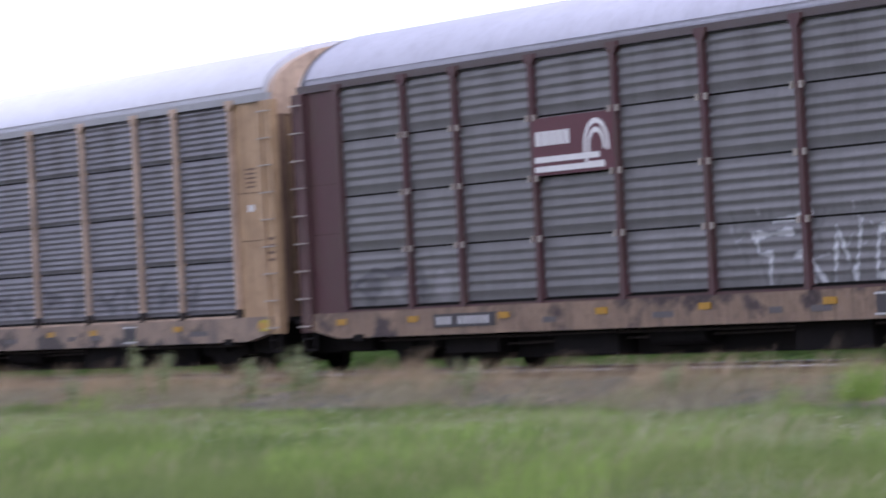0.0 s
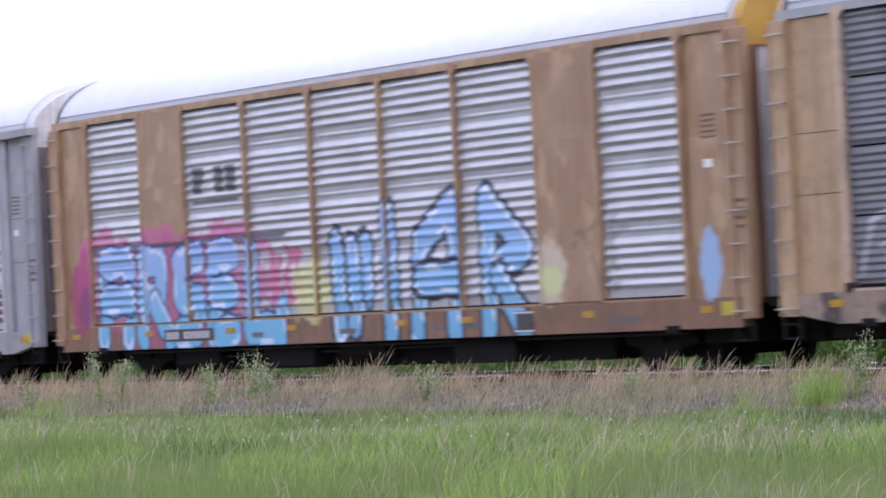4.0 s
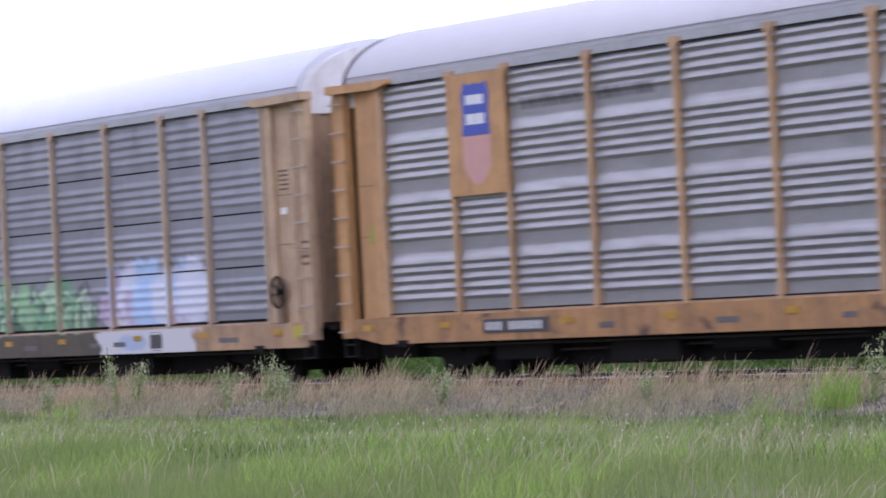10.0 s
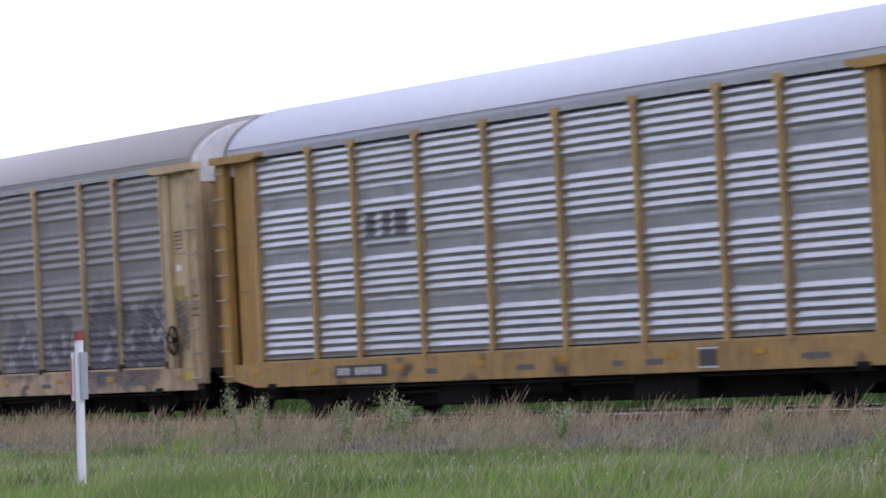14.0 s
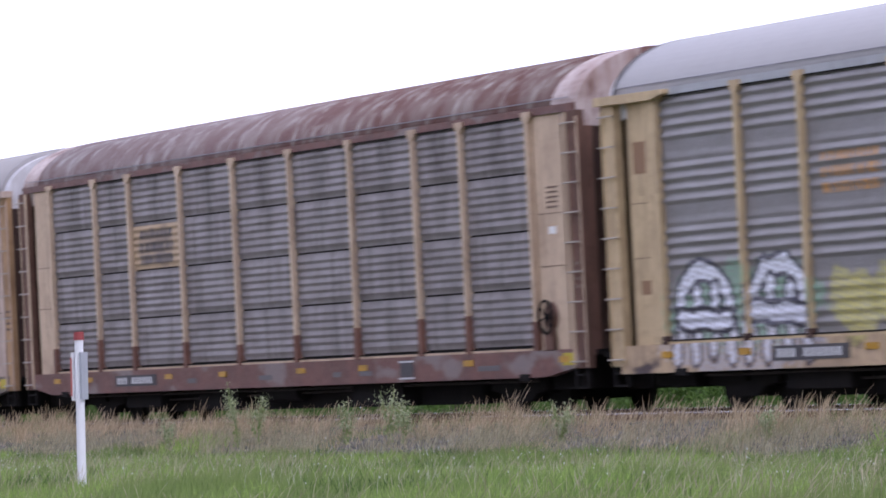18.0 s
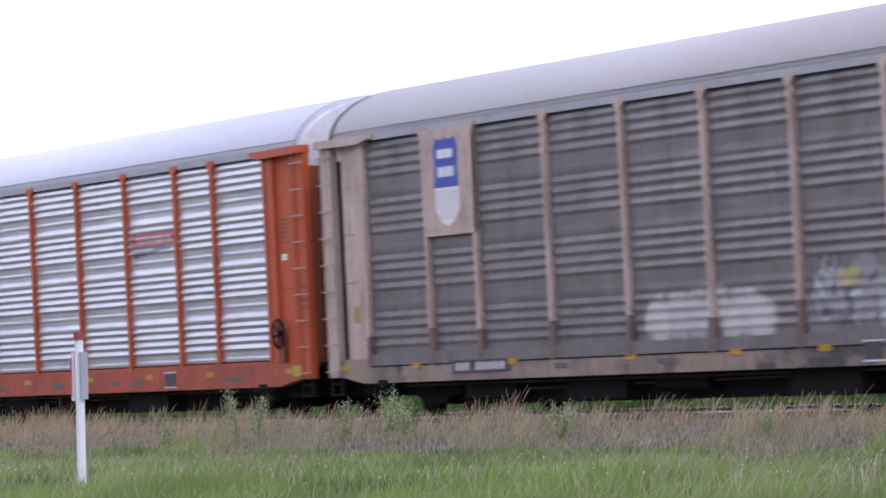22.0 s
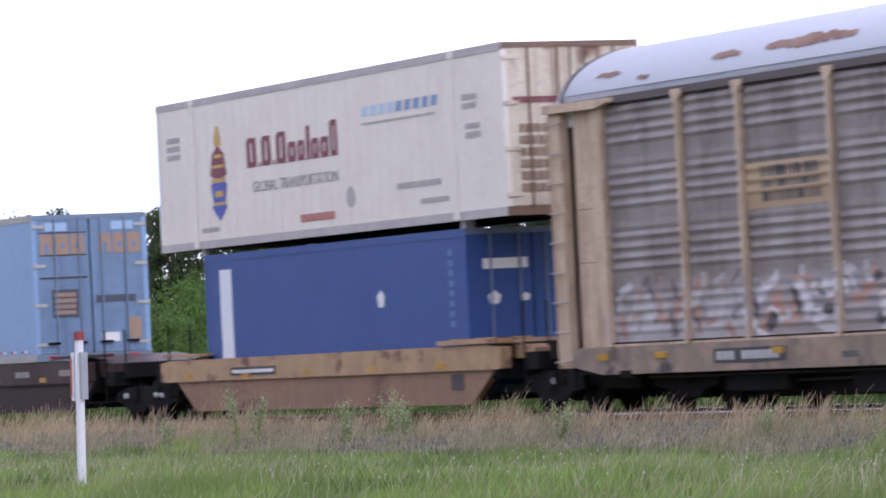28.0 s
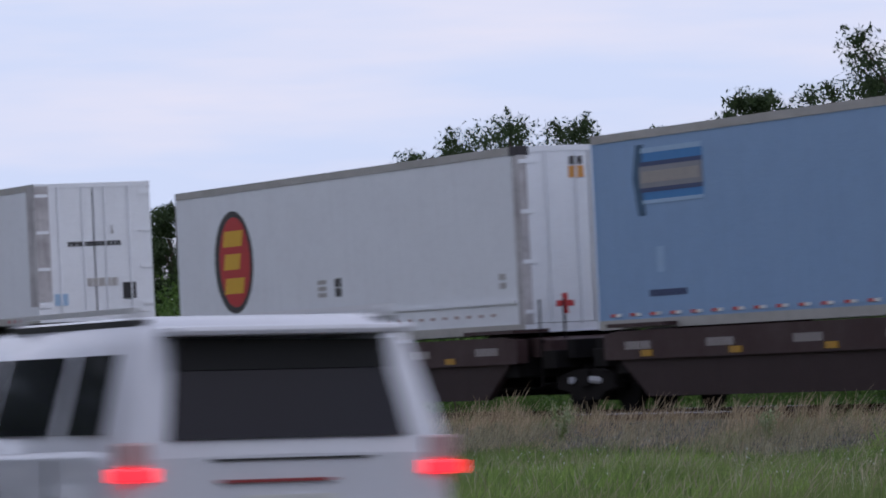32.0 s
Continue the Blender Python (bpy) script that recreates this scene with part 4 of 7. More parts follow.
            bm.faces.new((lo[q], lo[w], hi[w], hi[q]))
        # by default the door colour carries the shade of the gap
        part("end_door", bm, door_mat or shaded_end(end_mat), car, "ribbed end door leaves")
        xh = s * (L - 0.16)
        prof = roof_outline(5.84, 4.98, 1.47) if cap < 0.7 else roof_outline(5.92, 4.99, 1.51)
        pts = [(-1.45, 4.64), *prof, (1.45, 4.64)]
        part("end_hood", extrude_x(pts, *sorted((xh, xh - s * cap))), hood, car, "pale sheet hood over the end door")
        coupler(car, s * (L - 0.1), s)
        bogie(car, s * 10.06)
        part("end_platform", boxes((min(s * L, s * (L + 0.25)), max(s * L, s * (L + 0.25)), -1.3, 1.3, 0.9, 0.98)), IRON, car)
        part("sill_step", boxes(*[(s * (L - 0.3) - 0.22, s * (L - 0.3) + 0.22, -1.57, -1.5, z, z + 0.03) for z in (0.42, 0.62)], (s * (L - 0.3) - 0.24, s * (L - 0.3) - 0.2, -1.57, -1.5, 0.42, 0.8), (s * (L - 0.3) + 0.2, s * (L - 0.3) + 0.24, -1.57, -1.5, 0.42, 0.8)), IRON, car)
    for u, z, wide, tall, m in plates:
        part("notice_plate", boxes((u, u + wide, -1.511, -1.501, z, z + tall)), m, car, "worn notice on the end sheet")
    if brake:
        # added disc and box that make the brake wheel read as dark
        drum = bmesh.new()
        rod(drum, (12.25, -1.5, 1.6), (12.25, -1.56, 1.6), 0.24, 0.19, seg=20)
        box(drum, 12.13, 12.37, -1.56, -1.5, 1.0, 1.45, bev=0.02)
        part("brake_housing", drum, end_dark or shaded_rust(end_mat), car, "dark disc added behind the brake wheel")
        bm = bmesh.new()
        for q in range(18):
            a, b = q * math.tau / 18, (q + 1) * math.tau / 18
            rod(bm, (12.25 + math.cos(a) * 0.27, -1.63, 1.6 + math.sin(a) * 0.27), (12.25 + math.cos(b) * 0.27, -1.63, 1.6 + math.sin(b) * 0.27), 0.022, seg=6)
        for q in range(3):
            a = q * math.tau / 6 + 0.3
            rod(bm, (12.25 - math.cos(a) * 0.27, -1.63, 1.6 - math.sin(a) * 0.27), (12.25 + math.cos(a) * 0.27, -1.63, 1.6 + math.sin(a) * 0.27), 0.015, seg=6)
        rod(bm, (12.25, -1.63, 1.6), (12.25, -1.52, 1.6), 0.05, seg=8)
        part("brake_wheel", bm, IRON, car, "dark hand brake wheel")
        part("brake_box", boxes((12.1, 12.42, -1.6, -1.56, 1.05, 1.32), bev=0.02), end_dark or shaded_rust(end_mat), car)
    inset = 0.42 if cap < 0.7 else cap + 0.1
    rf = part("roof", roof_shell(-L + inset, L - inset), roof_mat, car)
    for s in (-1, 1) if cap < 0.7 else ():
        part("roof_lip", roof_hoop(s * (L - 0.44), 0.1 if s < 0 else 0.04, out=0.01), dark_lip if s < 0 else dark_seam, rf, "hoop at the end of the roof, darker at the far end")
    part("roof_line", boxes((-L + 0.44, L - 0.44, -1.53, -1.51, 5.12, 5.133)), dark_seam, rf)
    if clips:
        for x in BAYS[1:-1]:
            for r in range(1, 4):
                for s in (-1, 1):
                    part("clip", clip_mesh(), GALV, car, at=(x + s * 0.13, -1.6, 4.92 - r * 0.95))
    # small fittings on the near sill
    for x in (-12.3, -9.4, -5.6, -1.9, 1.7, 5.0, 8.6, 12.4):
        part("reflector", reflector_mesh(), YELLOW, car, at=(x + RNG.uniform(-0.6, 0.6), -1.585, 0.9))
    part("number_board", boxes((-8.2, -5.9, -1.588, -1.576, 0.74, 0.96)), PLATE, car)
    digits = plain("grey_white_numbers", (0.58, 0.58, 0.58))
    for q in range(9):
        x = -8.08 + q * 0.2 + (0.22 if q > 2 else 0.0)
        part("digit_bar", boxes((x, x + 0.12, -1.591, -1.587, 0.785, 0.915)), digits, car)
    part("stencil_board", boxes((6.15, 6.7, -1.588, -1.576, 0.66, 1.0)), PLATE, car)
    for z in (0.67, 0.96):
        part("board_edge", boxes((6.1, 6.75, -1.592, -1.587, z, z + 0.03)), digits, car)
    part("notice_plate", boxes((12.3, 12.55, -1.512, -1.501, 2.95, 3.07)), WHITE, car)
    bars(car, 12.24, 12.68, 3.35, 3.75, 5, plain("faded_stencil", (0.16, 0.1, 0.07)), -1.502, index + 90, gap=0.6)
    bars(car, 13.22, 13.58, 2.0, 2.5, 4, plain("faded_stencil", (0.16, 0.1, 0.07)), -1.572, index + 95, gap=0.6)
    # stencils, a notice and a jacking pad on the near sill
    for k, (u, wide) in enumerate(((-4.2, 0.5), (-0.5, 0.7), (3.1, 0.4), (4.3, 0.6), (9.4, 0.9))):
        bars(car, u, u + wide, 0.74, 0.86, 1, plain("worn_sill_stencil", (0.13, 0.12, 0.12)), -1.5795, index * 7 + k, gap=0.25)
    part("notice_plate", boxes((12.75, 13.15, -1.586, -1.576, 0.8, 1.0)), plain("yellow_notice", (0.45, 0.36, 0.03)), car, "yellow notice on the sill")
    for u in (-11.45, 11.05):
        part("jacking_pad", boxes((u, u + 0.4, -1.6, -1.5, 0.56, 0.68), bev=0.015), IRON, car)
    return car


def clip_mesh():
    if "clip" not in CACHE:
        bm = boxes((-0.035, 0.035, -0.02, 0.02, -0.05, 0.05))
        me = bpy.data.meshes.new("clip")
        bm.to_mesh(me)
        bm.free()
        CACHE["clip"] = me
    return CACHE["clip"]


def reflector_mesh():
    if "refl" not in CACHE:
        bm = boxes((-0.19, 0.19, -0.006, 0.006, -0.05, 0.05))
        me = bpy.data.meshes.new("reflector")
        bm.to_mesh(me)
        bm.free()
        CACHE["refl"] = me
    return CACHE["refl"]


def sill_spray_mat(m):
    return SILL_LAYER[m.name]


SILL_LAYER = {}


def sill_pair(name, col, **k):
    m = paint_mat(name, col, **k)
    SILL_LAYER[m.name] = paint_mat(name + "_sprayed", col, layer=True, **k)
    return m


def layered(m):
    """The same paint with a sprayed coat over it."""
    return SILL_LAYER.get(m.name)


def sprayed(car, spray, m, x0, x1, z0, z1, y):
    """A sprayed coat on a flat face, where the spray reaches it."""
    if spray is None or layered(m) is None:
        return
    X, Z = np.meshgrid(np.linspace(x0, x1, max(3, int((x1 - x0) / 0.045))), np.linspace(z0, z1, int((z1 - z0) / 0.045)))
    C = np.zeros((*X.shape, 4))
    spray(X, Z, C, np.zeros_like(X))
    if C[..., 3].any():
        part("sprayed_coat", grid_mesh("sprayed_coat", np.stack([X, np.full_like(X, y), Z], -1), coat=C), layered(m), car)


def sign(parent, bay, z0, z1, mat, name="sign_panel", label="", y=-1.6, inset=0.05):
    x0, x1 = BAYS[bay] + inset, BAYS[bay + 1] - inset
    part(name, boxes((x0, x1, y, -1.54, z0, z1)), mat, parent, label)
    return x0, x1


# how the wide band between the ridges is pressed
SWELL = ((0.0, 0.05), (0.038, 0.45), (0.038, 0.52), (0.012, 0.95))
SHELF = ((0.0, 0.44), (0.0, 0.5), (0.05, 0.88), (0.05, 0.93), (0.0, 1.0))
BEAD = ((0.0, 0.2), (0.0, 0.25), (0.025, 0.33), (0.0, 0.4), (0.0, 0.44), (0.0, 0.58), (0.0, 0.62), (0.045, 0.92), (0.0, 1.0))
SOFT = ((0.0, 0.12), (0.014, 0.3), (0.0, 0.42), (0.0, 0.46))
FAINT = ((0.0, 0.5), (0.0, 0.55), (0.012, 0.9), (0.0, 1.0))

# paints
dark_lip = paint_mat("dark_roof_lip", (0.07, 0.065, 0.07), rough=0.7)
dark_seam = paint_mat("grey_roof_seam", (0.3, 0.3, 0.33), rough=0.6)
TAN = dict(rough=0.55, wear=0.8, streak=0.9)
a_frame = paint_mat("maroon_paint", (0.10, 0.045, 0.05), **TAN)
a_panel = paint_mat("weathered_grey_sheet_a", (0.2, 0.198, 0.2), dirt=(0.1, 0.1, 0.095), rough=0.5, metal=0.3, layer=True, drip=0.35)
a_sill = paint_mat("faded_tan_sill_a", (0.3, 0.21, 0.14), dirt=(0.05, 0.035, 0.03), wear=1.0, streak=0.9, rust=(1.3, 0.54, (0.6, 1, 1), (0.05, 0.035, 0.035)))
b_sill = paint_mat("stained_tan_sill_b", (0.34, 0.25, 0.18), dirt=(0.09, 0.085, 0.085), wear=1.3, streak=0.9, rust=(1.5, 0.55, (0.6, 1, 1), (0.06, 0.05, 0.048)))
b_frame = sill_pair("faded_tan_paint_b", (0.6, 0.45, 0.33), dirt=(0.12, 0.08, 0.06), **TAN)
b_panel = paint_mat("dark_grey_sheet_b", (0.19, 0.19, 0.208), dirt=(0.1, 0.095, 0.1), rough=0.48, metal=0.4, layer=True, drip=0.7)
f_panel = paint_mat("blue_grey_sheet_f", (0.28, 0.282, 0.31), dirt=(0.13, 0.13, 0.14), rough=0.48, metal=0.35, layer=True, drip=0.4, wear=0.3)
b_end = paint_mat("ochre_tan_end_b", (0.5, 0.345, 0.2), dirt=(0.16, 0.09, 0.05), **TAN)
b_end_dark = paint_mat("streaked_tan_b", (0.2, 0.13, 0.09), dirt=(0.08, 0.05, 0.04), wear=1.0, streak=1.2)
# tan blotches: mottled paint, with dappled light painted into the colour
c_frame = sill_pair("brown_paint_c", (0.31, 0.185, 0.1), dirt=(0.46, 0.32, 0.2), rough=0.55, wear=1.1, streak=0.7, rust=(1.5, 0.55, (1, 1, 0.8), (0.43, 0.285, 0.165)))
c_panel = paint_mat("bright_galvanised_c", (0.5, 0.5, 0.52), dirt=(0.3, 0.29, 0.28), rough=0.33, metal=0.36, layer=True)
c_sill = sill_pair("brown_sill_c", (0.24, 0.13, 0.075), **TAN)
d_frame = paint_mat("light_grey_paint_d", (0.54, 0.54, 0.555), dirt=(0.28, 0.27, 0.27), **TAN)
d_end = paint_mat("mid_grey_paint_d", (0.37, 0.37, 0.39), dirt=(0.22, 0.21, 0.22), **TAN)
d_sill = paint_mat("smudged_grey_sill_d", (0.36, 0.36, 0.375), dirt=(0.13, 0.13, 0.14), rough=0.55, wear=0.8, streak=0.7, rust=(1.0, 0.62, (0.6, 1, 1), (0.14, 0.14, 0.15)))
d_panel = paint_mat("bright_galvanised_d", (0.54, 0.54, 0.555), dirt=(0.4, 0.38, 0.36), rough=0.33, metal=0.42, layer=True)
e_frame = sill_pair("orange_tan_paint_e", (0.54, 0.3, 0.12), dirt=(0.2, 0.1, 0.05), **TAN)
e_panel = paint_mat("dull_galvanised_e", (0.31, 0.305, 0.31), dirt=(0.25, 0.24, 0.24), rough=0.33, metal=0.36, layer=True)
e_sill = sill_pair("grimy_orange_sill_e", (0.43, 0.23, 0.09), dirt=(0.09, 0.05, 0.035), wear=1.0, streak=0.9, rough=0.6, rust=(1.6, 0.58, (0.6, 1, 1), (0.09, 0.05, 0.04)))
g_sill = paint_mat("grimy_ochre_sill_g", (0.42, 0.26, 0.08), dirt=(0.1, 0.06, 0.035), wear=0.8, streak=0.8, rough=0.6, rust=(1.6, 0.6, (0.6, 1, 1), (0.1, 0.06, 0.04)))
k_sill = paint_mat("grimy_orange_sill_k", (0.44, 0.09, 0.04), dirt=(0.07, 0.03, 0.025), wear=0.8, streak=0.8, rough=0.55)
f_frame = sill_pair("tan_paint_f", (0.53, 0.38, 0.24), dirt=(0.2, 0.13, 0.09), **TAN)
f_post = sill_pair("faded_tan_post_f", (0.5, 0.385, 0.28), dirt=(0.2, 0.14, 0.1), **TAN)
e_post = sill_pair("faded_orange_post_e", (0.52, 0.33, 0.18), dirt=(0.22, 0.13, 0.08), **TAN)
f_sill = sill_pair("tan_sill_f", (0.45, 0.29, 0.16), rough=0.6, wear=0.9, streak=0.9, dirt=(0.1, 0.06, 0.045))
g_frame = paint_mat("ochre_paint_g", (0.43, 0.25, 0.06), dirt=(0.2, 0.12, 0.05), **TAN)
g_post = paint_mat("faded_ochre_post_g", (0.5, 0.33, 0.13), dirt=(0.24, 0.15, 0.07), **TAN)
g_panel = paint_mat("clean_galvanised_g", (0.46, 0.465, 0.485), dirt=(0.38, 0.38, 0.38), rough=0.28, metal=0.66, layer=True)
h_frame = sill_pair("pale_yellow_paint_h", (0.58, 0.44, 0.25), dirt=(0.22, 0.15, 0.09), **TAN)
h_panel = paint_mat("brownish_galvanised_h", (0.255, 0.242, 0.24), dirt=(0.17, 0.155, 0.14), rough=0.45, metal=0.4, layer=True)
h_sill = sill_pair("pale_sill_h", (0.52, 0.38, 0.23), rough=0.6, wear=1.0, streak=0.9, dirt=(0.12, 0.08, 0.06), rust=(1.5, 0.57, (0.5, 1, 1), (0.07, 0.05, 0.05)))
i_frame = paint_mat("faded_yellow_paint_i", (0.6, 0.46, 0.32), dirt=(0.16, 0.09, 0.06), rough=0.6, wear=0.7, streak=0.8)
i_panel = paint_mat("old_grey_sheet_i", (0.275, 0.25, 0.246), dirt=(0.1, 0.082, 0.078), rough=0.5, metal=0.35, wear=1.0, streak=1.2, run_size=1.3, drip=0.9, layer=True)
i_sill = paint_mat("rusted_sill_i", (0.17, 0.075, 0.06), dirt=(0.06, 0.035, 0.03), wear=1.0, streak=0.8, rust=(1.4, 0.56, (0.5, 1, 1), (0.2, 0.16, 0.15)))
i_foot = paint_mat("rusted_post_foot_i", (0.2, 0.1, 0.07), dirt=(0.1, 0.05, 0.04), rough=0.8, wear=1.0, streak=1.0)
i_soil = paint_mat("rusted_column_i", (0.16, 0.085, 0.06), dirt=(0.07, 0.04, 0.03), rough=0.75, wear=1.0, streak=1.1)
j_foot = paint_mat("grimy_post_foot_j", (0.24, 0.17, 0.14), dirt=(0.1, 0.07, 0.06), rough=0.7, wear=1.0, streak=1.0)
j_column = paint_mat("ochre_column_j", (0.46, 0.29, 0.15), dirt=(0.16, 0.09, 0.05), **TAN)
j_frame = sill_pair("pinkish_tan_paint_j", (0.57, 0.45, 0.37), dirt=(0.2, 0.13, 0.1), **TAN)
j_panel = paint_mat("dull_grey_sheet_j", (0.215, 0.196, 0.188), dirt=(0.085, 0.073, 0.067), rough=0.45, metal=0.35, layer=True, streak=0.8, wear=0.7, drip=0.5)
k_frame = paint_mat("orange_red_paint_k", (0.5, 0.095, 0.03), dirt=(0.2, 0.05, 0.03), rough=0.45, wear=0.3, streak=0.3)
k_panel = paint_mat("new_galvanised_k", (0.62, 0.625, 0.64), dirt=(0.45, 0.46, 0.46), rough=0.33, metal=0.6, wear=0.3, streak=0.2, layer=True)
l_frame = sill_pair("tan_paint_l", (0.6, 0.46, 0.33), dirt=(0.18, 0.11, 0.07), **TAN)
l_panel = paint_mat("stained_grey_sheet_l", (0.31, 0.28, 0.27), dirt=(0.12, 0.085, 0.075), wear=0.9, rough=0.5, metal=0.3, layer=True, streak=0.9, run_size=1.4, drip=0.7)
roof_white = paint_mat("white_roof", (0.65, 0.67, 0.72), dirt=(0.42, 0.41, 0.42), rough=0.5, metal=0.05, wear=0.3, streak=0.3)
roof_mid = paint_mat("dulled_white_roof", (0.54, 0.56, 0.62), dirt=(0.44, 0.43, 0.45), rough=0.5, metal=0.05, wear=0.3, streak=0.3)
roof_lilac = paint_mat("dull_lilac_grey_roof", (0.37, 0.355, 0.345), dirt=(0.31, 0.295, 0.285), rough=0.5, metal=0.05, wear=0.4)
roof_blue = paint_mat("blue_grey_roof", (0.52, 0.53, 0.6), dirt=(0.26, 0.26, 0.29), rough=0.5, metal=0.05, wear=0.4)
roof_pale = paint_mat("pale_grey_roof", (0.45, 0.445, 0.465), dirt=(0.38, 0.37, 0.385), rough=0.5, metal=0.05, wear=0.4)
roof_rust = paint_mat("rusted_roof", (0.115, 0.05, 0.04), dirt=(0.38, 0.36, 0.33), rough=0.65, wear=0.6, streak=1.3, run_size=0.9)
roof_spots = paint_mat("white_roof_with_rust", (0.45, 0.48, 0.54), dirt=(0.42, 0.4, 0.4), rough=0.5, metal=0.05, wear=0.3)
grey_chord = paint_mat("grey_top_chord", (0.4, 0.41, 0.42), wear=0.3)
dark_chord = paint_mat("dark_top_chord", (0.1, 0.08, 0.08))
olive_notice = plain("olive_yellow_notice", (0.33, 0.26, 0.05))
brown_notice = plain("brown_notice", (0.24, 0.13, 0.06))
i_hood = paint_mat("rust_bitten_hood_i", (0.5, 0.42, 0.39), dirt=(0.2, 0.1, 0.07), rough=0.6, wear=1.2, streak=1.2, rust=(1.6, 0.56, (1, 1, 0.5), (0.13, 0.06, 0.045)))
maroon = plain("maroon_sign", (0.11, 0.03, 0.04))
red_sign = plain("red_sign", (0.27, 0.02, 0.035))
blue_sign = plain("blue_sign", (0.05, 0.08, 0.38))
pink_sign = plain("faded_shield_red", (0.55, 0.3, 0.26))
orange_sign = plain("orange_sign", (0.6, 0.28, 0.06))

car = autorack(0, "weathered auto carrier with maroon posts and dull grey sheets", a_frame, a_panel, roof_blue, a_sill, a_frame, rows=4, spray=spray_a, shift=-0.06, n=5, pitch=0.155, deep=0.02, brackets=False, top_chord=dark_chord, wide_post=0.14, clips=True, door_mat=a_frame)
x0, x1 = sign(car, 3, 3.05, 3.95, maroon, label="maroon sign with white shapes")
bars(car, x0 + 0.1, x0 + 1.3, 3.5, 3.75, 1, WHITE, -1.601, 4, gap=0.1)
part("marking", boxes((x0 + 0.05, x1 - 0.45, -1.606, -1.601, 3.25, 3.34), (x0 + 0.05, x1 - 0.45, -1.606, -1.601, 3.1, 3.19)), WHITE, car)
bm = bmesh.new()
for r0, r1 in ((0.36, 0.44), (0.22, 0.3)):
    ring = [(x1 - 0.55 + math.cos(radians(q)) * r0, 3.42 + math.sin(radians(q)) * r0) for q in range(-10, 221, 15)]
    ring += [(x1 - 0.55 + math.cos(radians(q)) * r1, 3.42 + math.sin(radians(q)) * r1) for q in range(215, -11, -15)]
    b = extrude_y(ring, -1.606, -1.601)
    me = bpy.data.meshes.new("tmp")
    b.to_mesh(me)
    b.free()
    bm.from_mesh(me)
    bpy.data.meshes.remove(me)
box(bm, x1 - 0.85, x1 - 0.3, -1.606, -1.601, 3.1, 3.2)
part("marking", bm, WHITE, car)
car = autorack(1, "weathered auto carrier with tan posts and dark grey sheets", b_frame, b_panel, roof_white, b_sill, b_end, rows=4, spray=spray_b, shift=-0.046, n=8, pitch=0.107, deep=0.022, lead=0.03, top_chord=grey_chord, brackets=False, hood=b_frame, end_dark=b_end_dark, foot=(0.16, RIG))
car = autorack(2, "brown auto carrier with bright sheets under sprayed pieces", c_frame, c_panel, roof_white, c_sill, c_frame, spray=spray_c, sill_spray=spray_c, shift=0.112, solid=(1, 7), band=BEAD, n=4, pitch=0.158, wide_post=0.1, brackets=False, door_mat=HOOD, hood=paint_mat("ochre_hood", (0.5, 0.3, 0.06), wear=0.5))
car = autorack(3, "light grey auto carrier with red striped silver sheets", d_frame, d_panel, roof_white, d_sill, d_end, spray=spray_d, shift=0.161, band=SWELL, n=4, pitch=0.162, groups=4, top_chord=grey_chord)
x0, x1 = sign(car, 2, 4.0, 4.85, red_sign, label="red sign with white shapes")
bars(car, x0 + 0.6, x1 - 0.35, 4.4, 4.53, 1, plain("pale_pink_marking", (0.5, 0.33, 0.34)), -1.601, 5)
part("marking", boxes((x0 + 0.1, x0 + 0.5, -1.606, -1.601, 4.5, 4.58), (x0 + 0.2, x0 + 0.36, -1.606, -1.601, 4.2, 4.56), (x0 + 0.12, x0 + 0.5, -1.606, -1.601, 4.2, 4.27)), WHITE, car)
part("marking", boxes((x0 + 0.5, x0 + 0.62, -1.606, -1.601, 4.36, 4.46), (x0 + 0.12, x0 + 0.2, -1.606, -1.601, 4.36, 4.46)), WHITE, car)
part("marking", boxes((x0 + 0.55, x1 - 0.3, -1.606, -1.601, 4.26, 4.3)), plain("pale_pink_marking", (0.5, 0.33, 0.34)), car)


def shield(car, z0, z1, mat):
    x0, x1 = sign(car, 1, z0, z1, mat, label="panel with a worn shield emblem", inset=-0.06, y=-1.602)
    cx, w = (x0 + x1) / 2, 0.5
    zt = z1 - 0.15
    top = [(cx - w * 0.8, zt), (cx - w * 0.3, zt - 0.05), (cx, zt), (cx + w * 0.3, zt - 0.05), (cx + w * 0.8, zt), (cx + w, zt - 0.2), (cx + w * 0.92, zt - 0.5), (cx + w, zt - 0.85), (cx - w, zt - 0.85), (cx - w * 0.92, zt - 0.5), (cx - w, zt - 0.2)]
    part("emblem_top", extrude_y(top, -1.609, -1.602), blue_sign, car)
    for k0, k1 in ((0.2, 0.36), (0.5, 0.68)):
        bars(car, cx - w * 0.66, cx + w * 0.66, zt - k1, zt - k0, 1, WHITE, -1.609, 3, gap=0.05)
    b = bmesh.new()
    zb = z0 + 0.15
    out = [(cx - w, zt - 0.86), (cx + w, zt - 0.86), (cx + w, zb + 0.3), (cx + w * 0.5, zb + 0.08), (cx, zb), (cx - w * 0.5, zb + 0.08), (cx - w, zb + 0.3)]
    part("emblem_field", extrude_y(out, -1.607, -1.602), WHITE if mat is j_frame else pink_sign, car)
    if mat is j_frame:
        for q in range(6):
            part("emblem_stripe", boxes((cx - 0.43 + q * 0.16, cx - 0.395 + q * 0.16, -1.61, -1.607, zb + (0.3 if q in (0, 5) else 0.12), zt - 0.9)), plain("grey_violet_stripe", (0.36, 0.3, 0.38)), car)


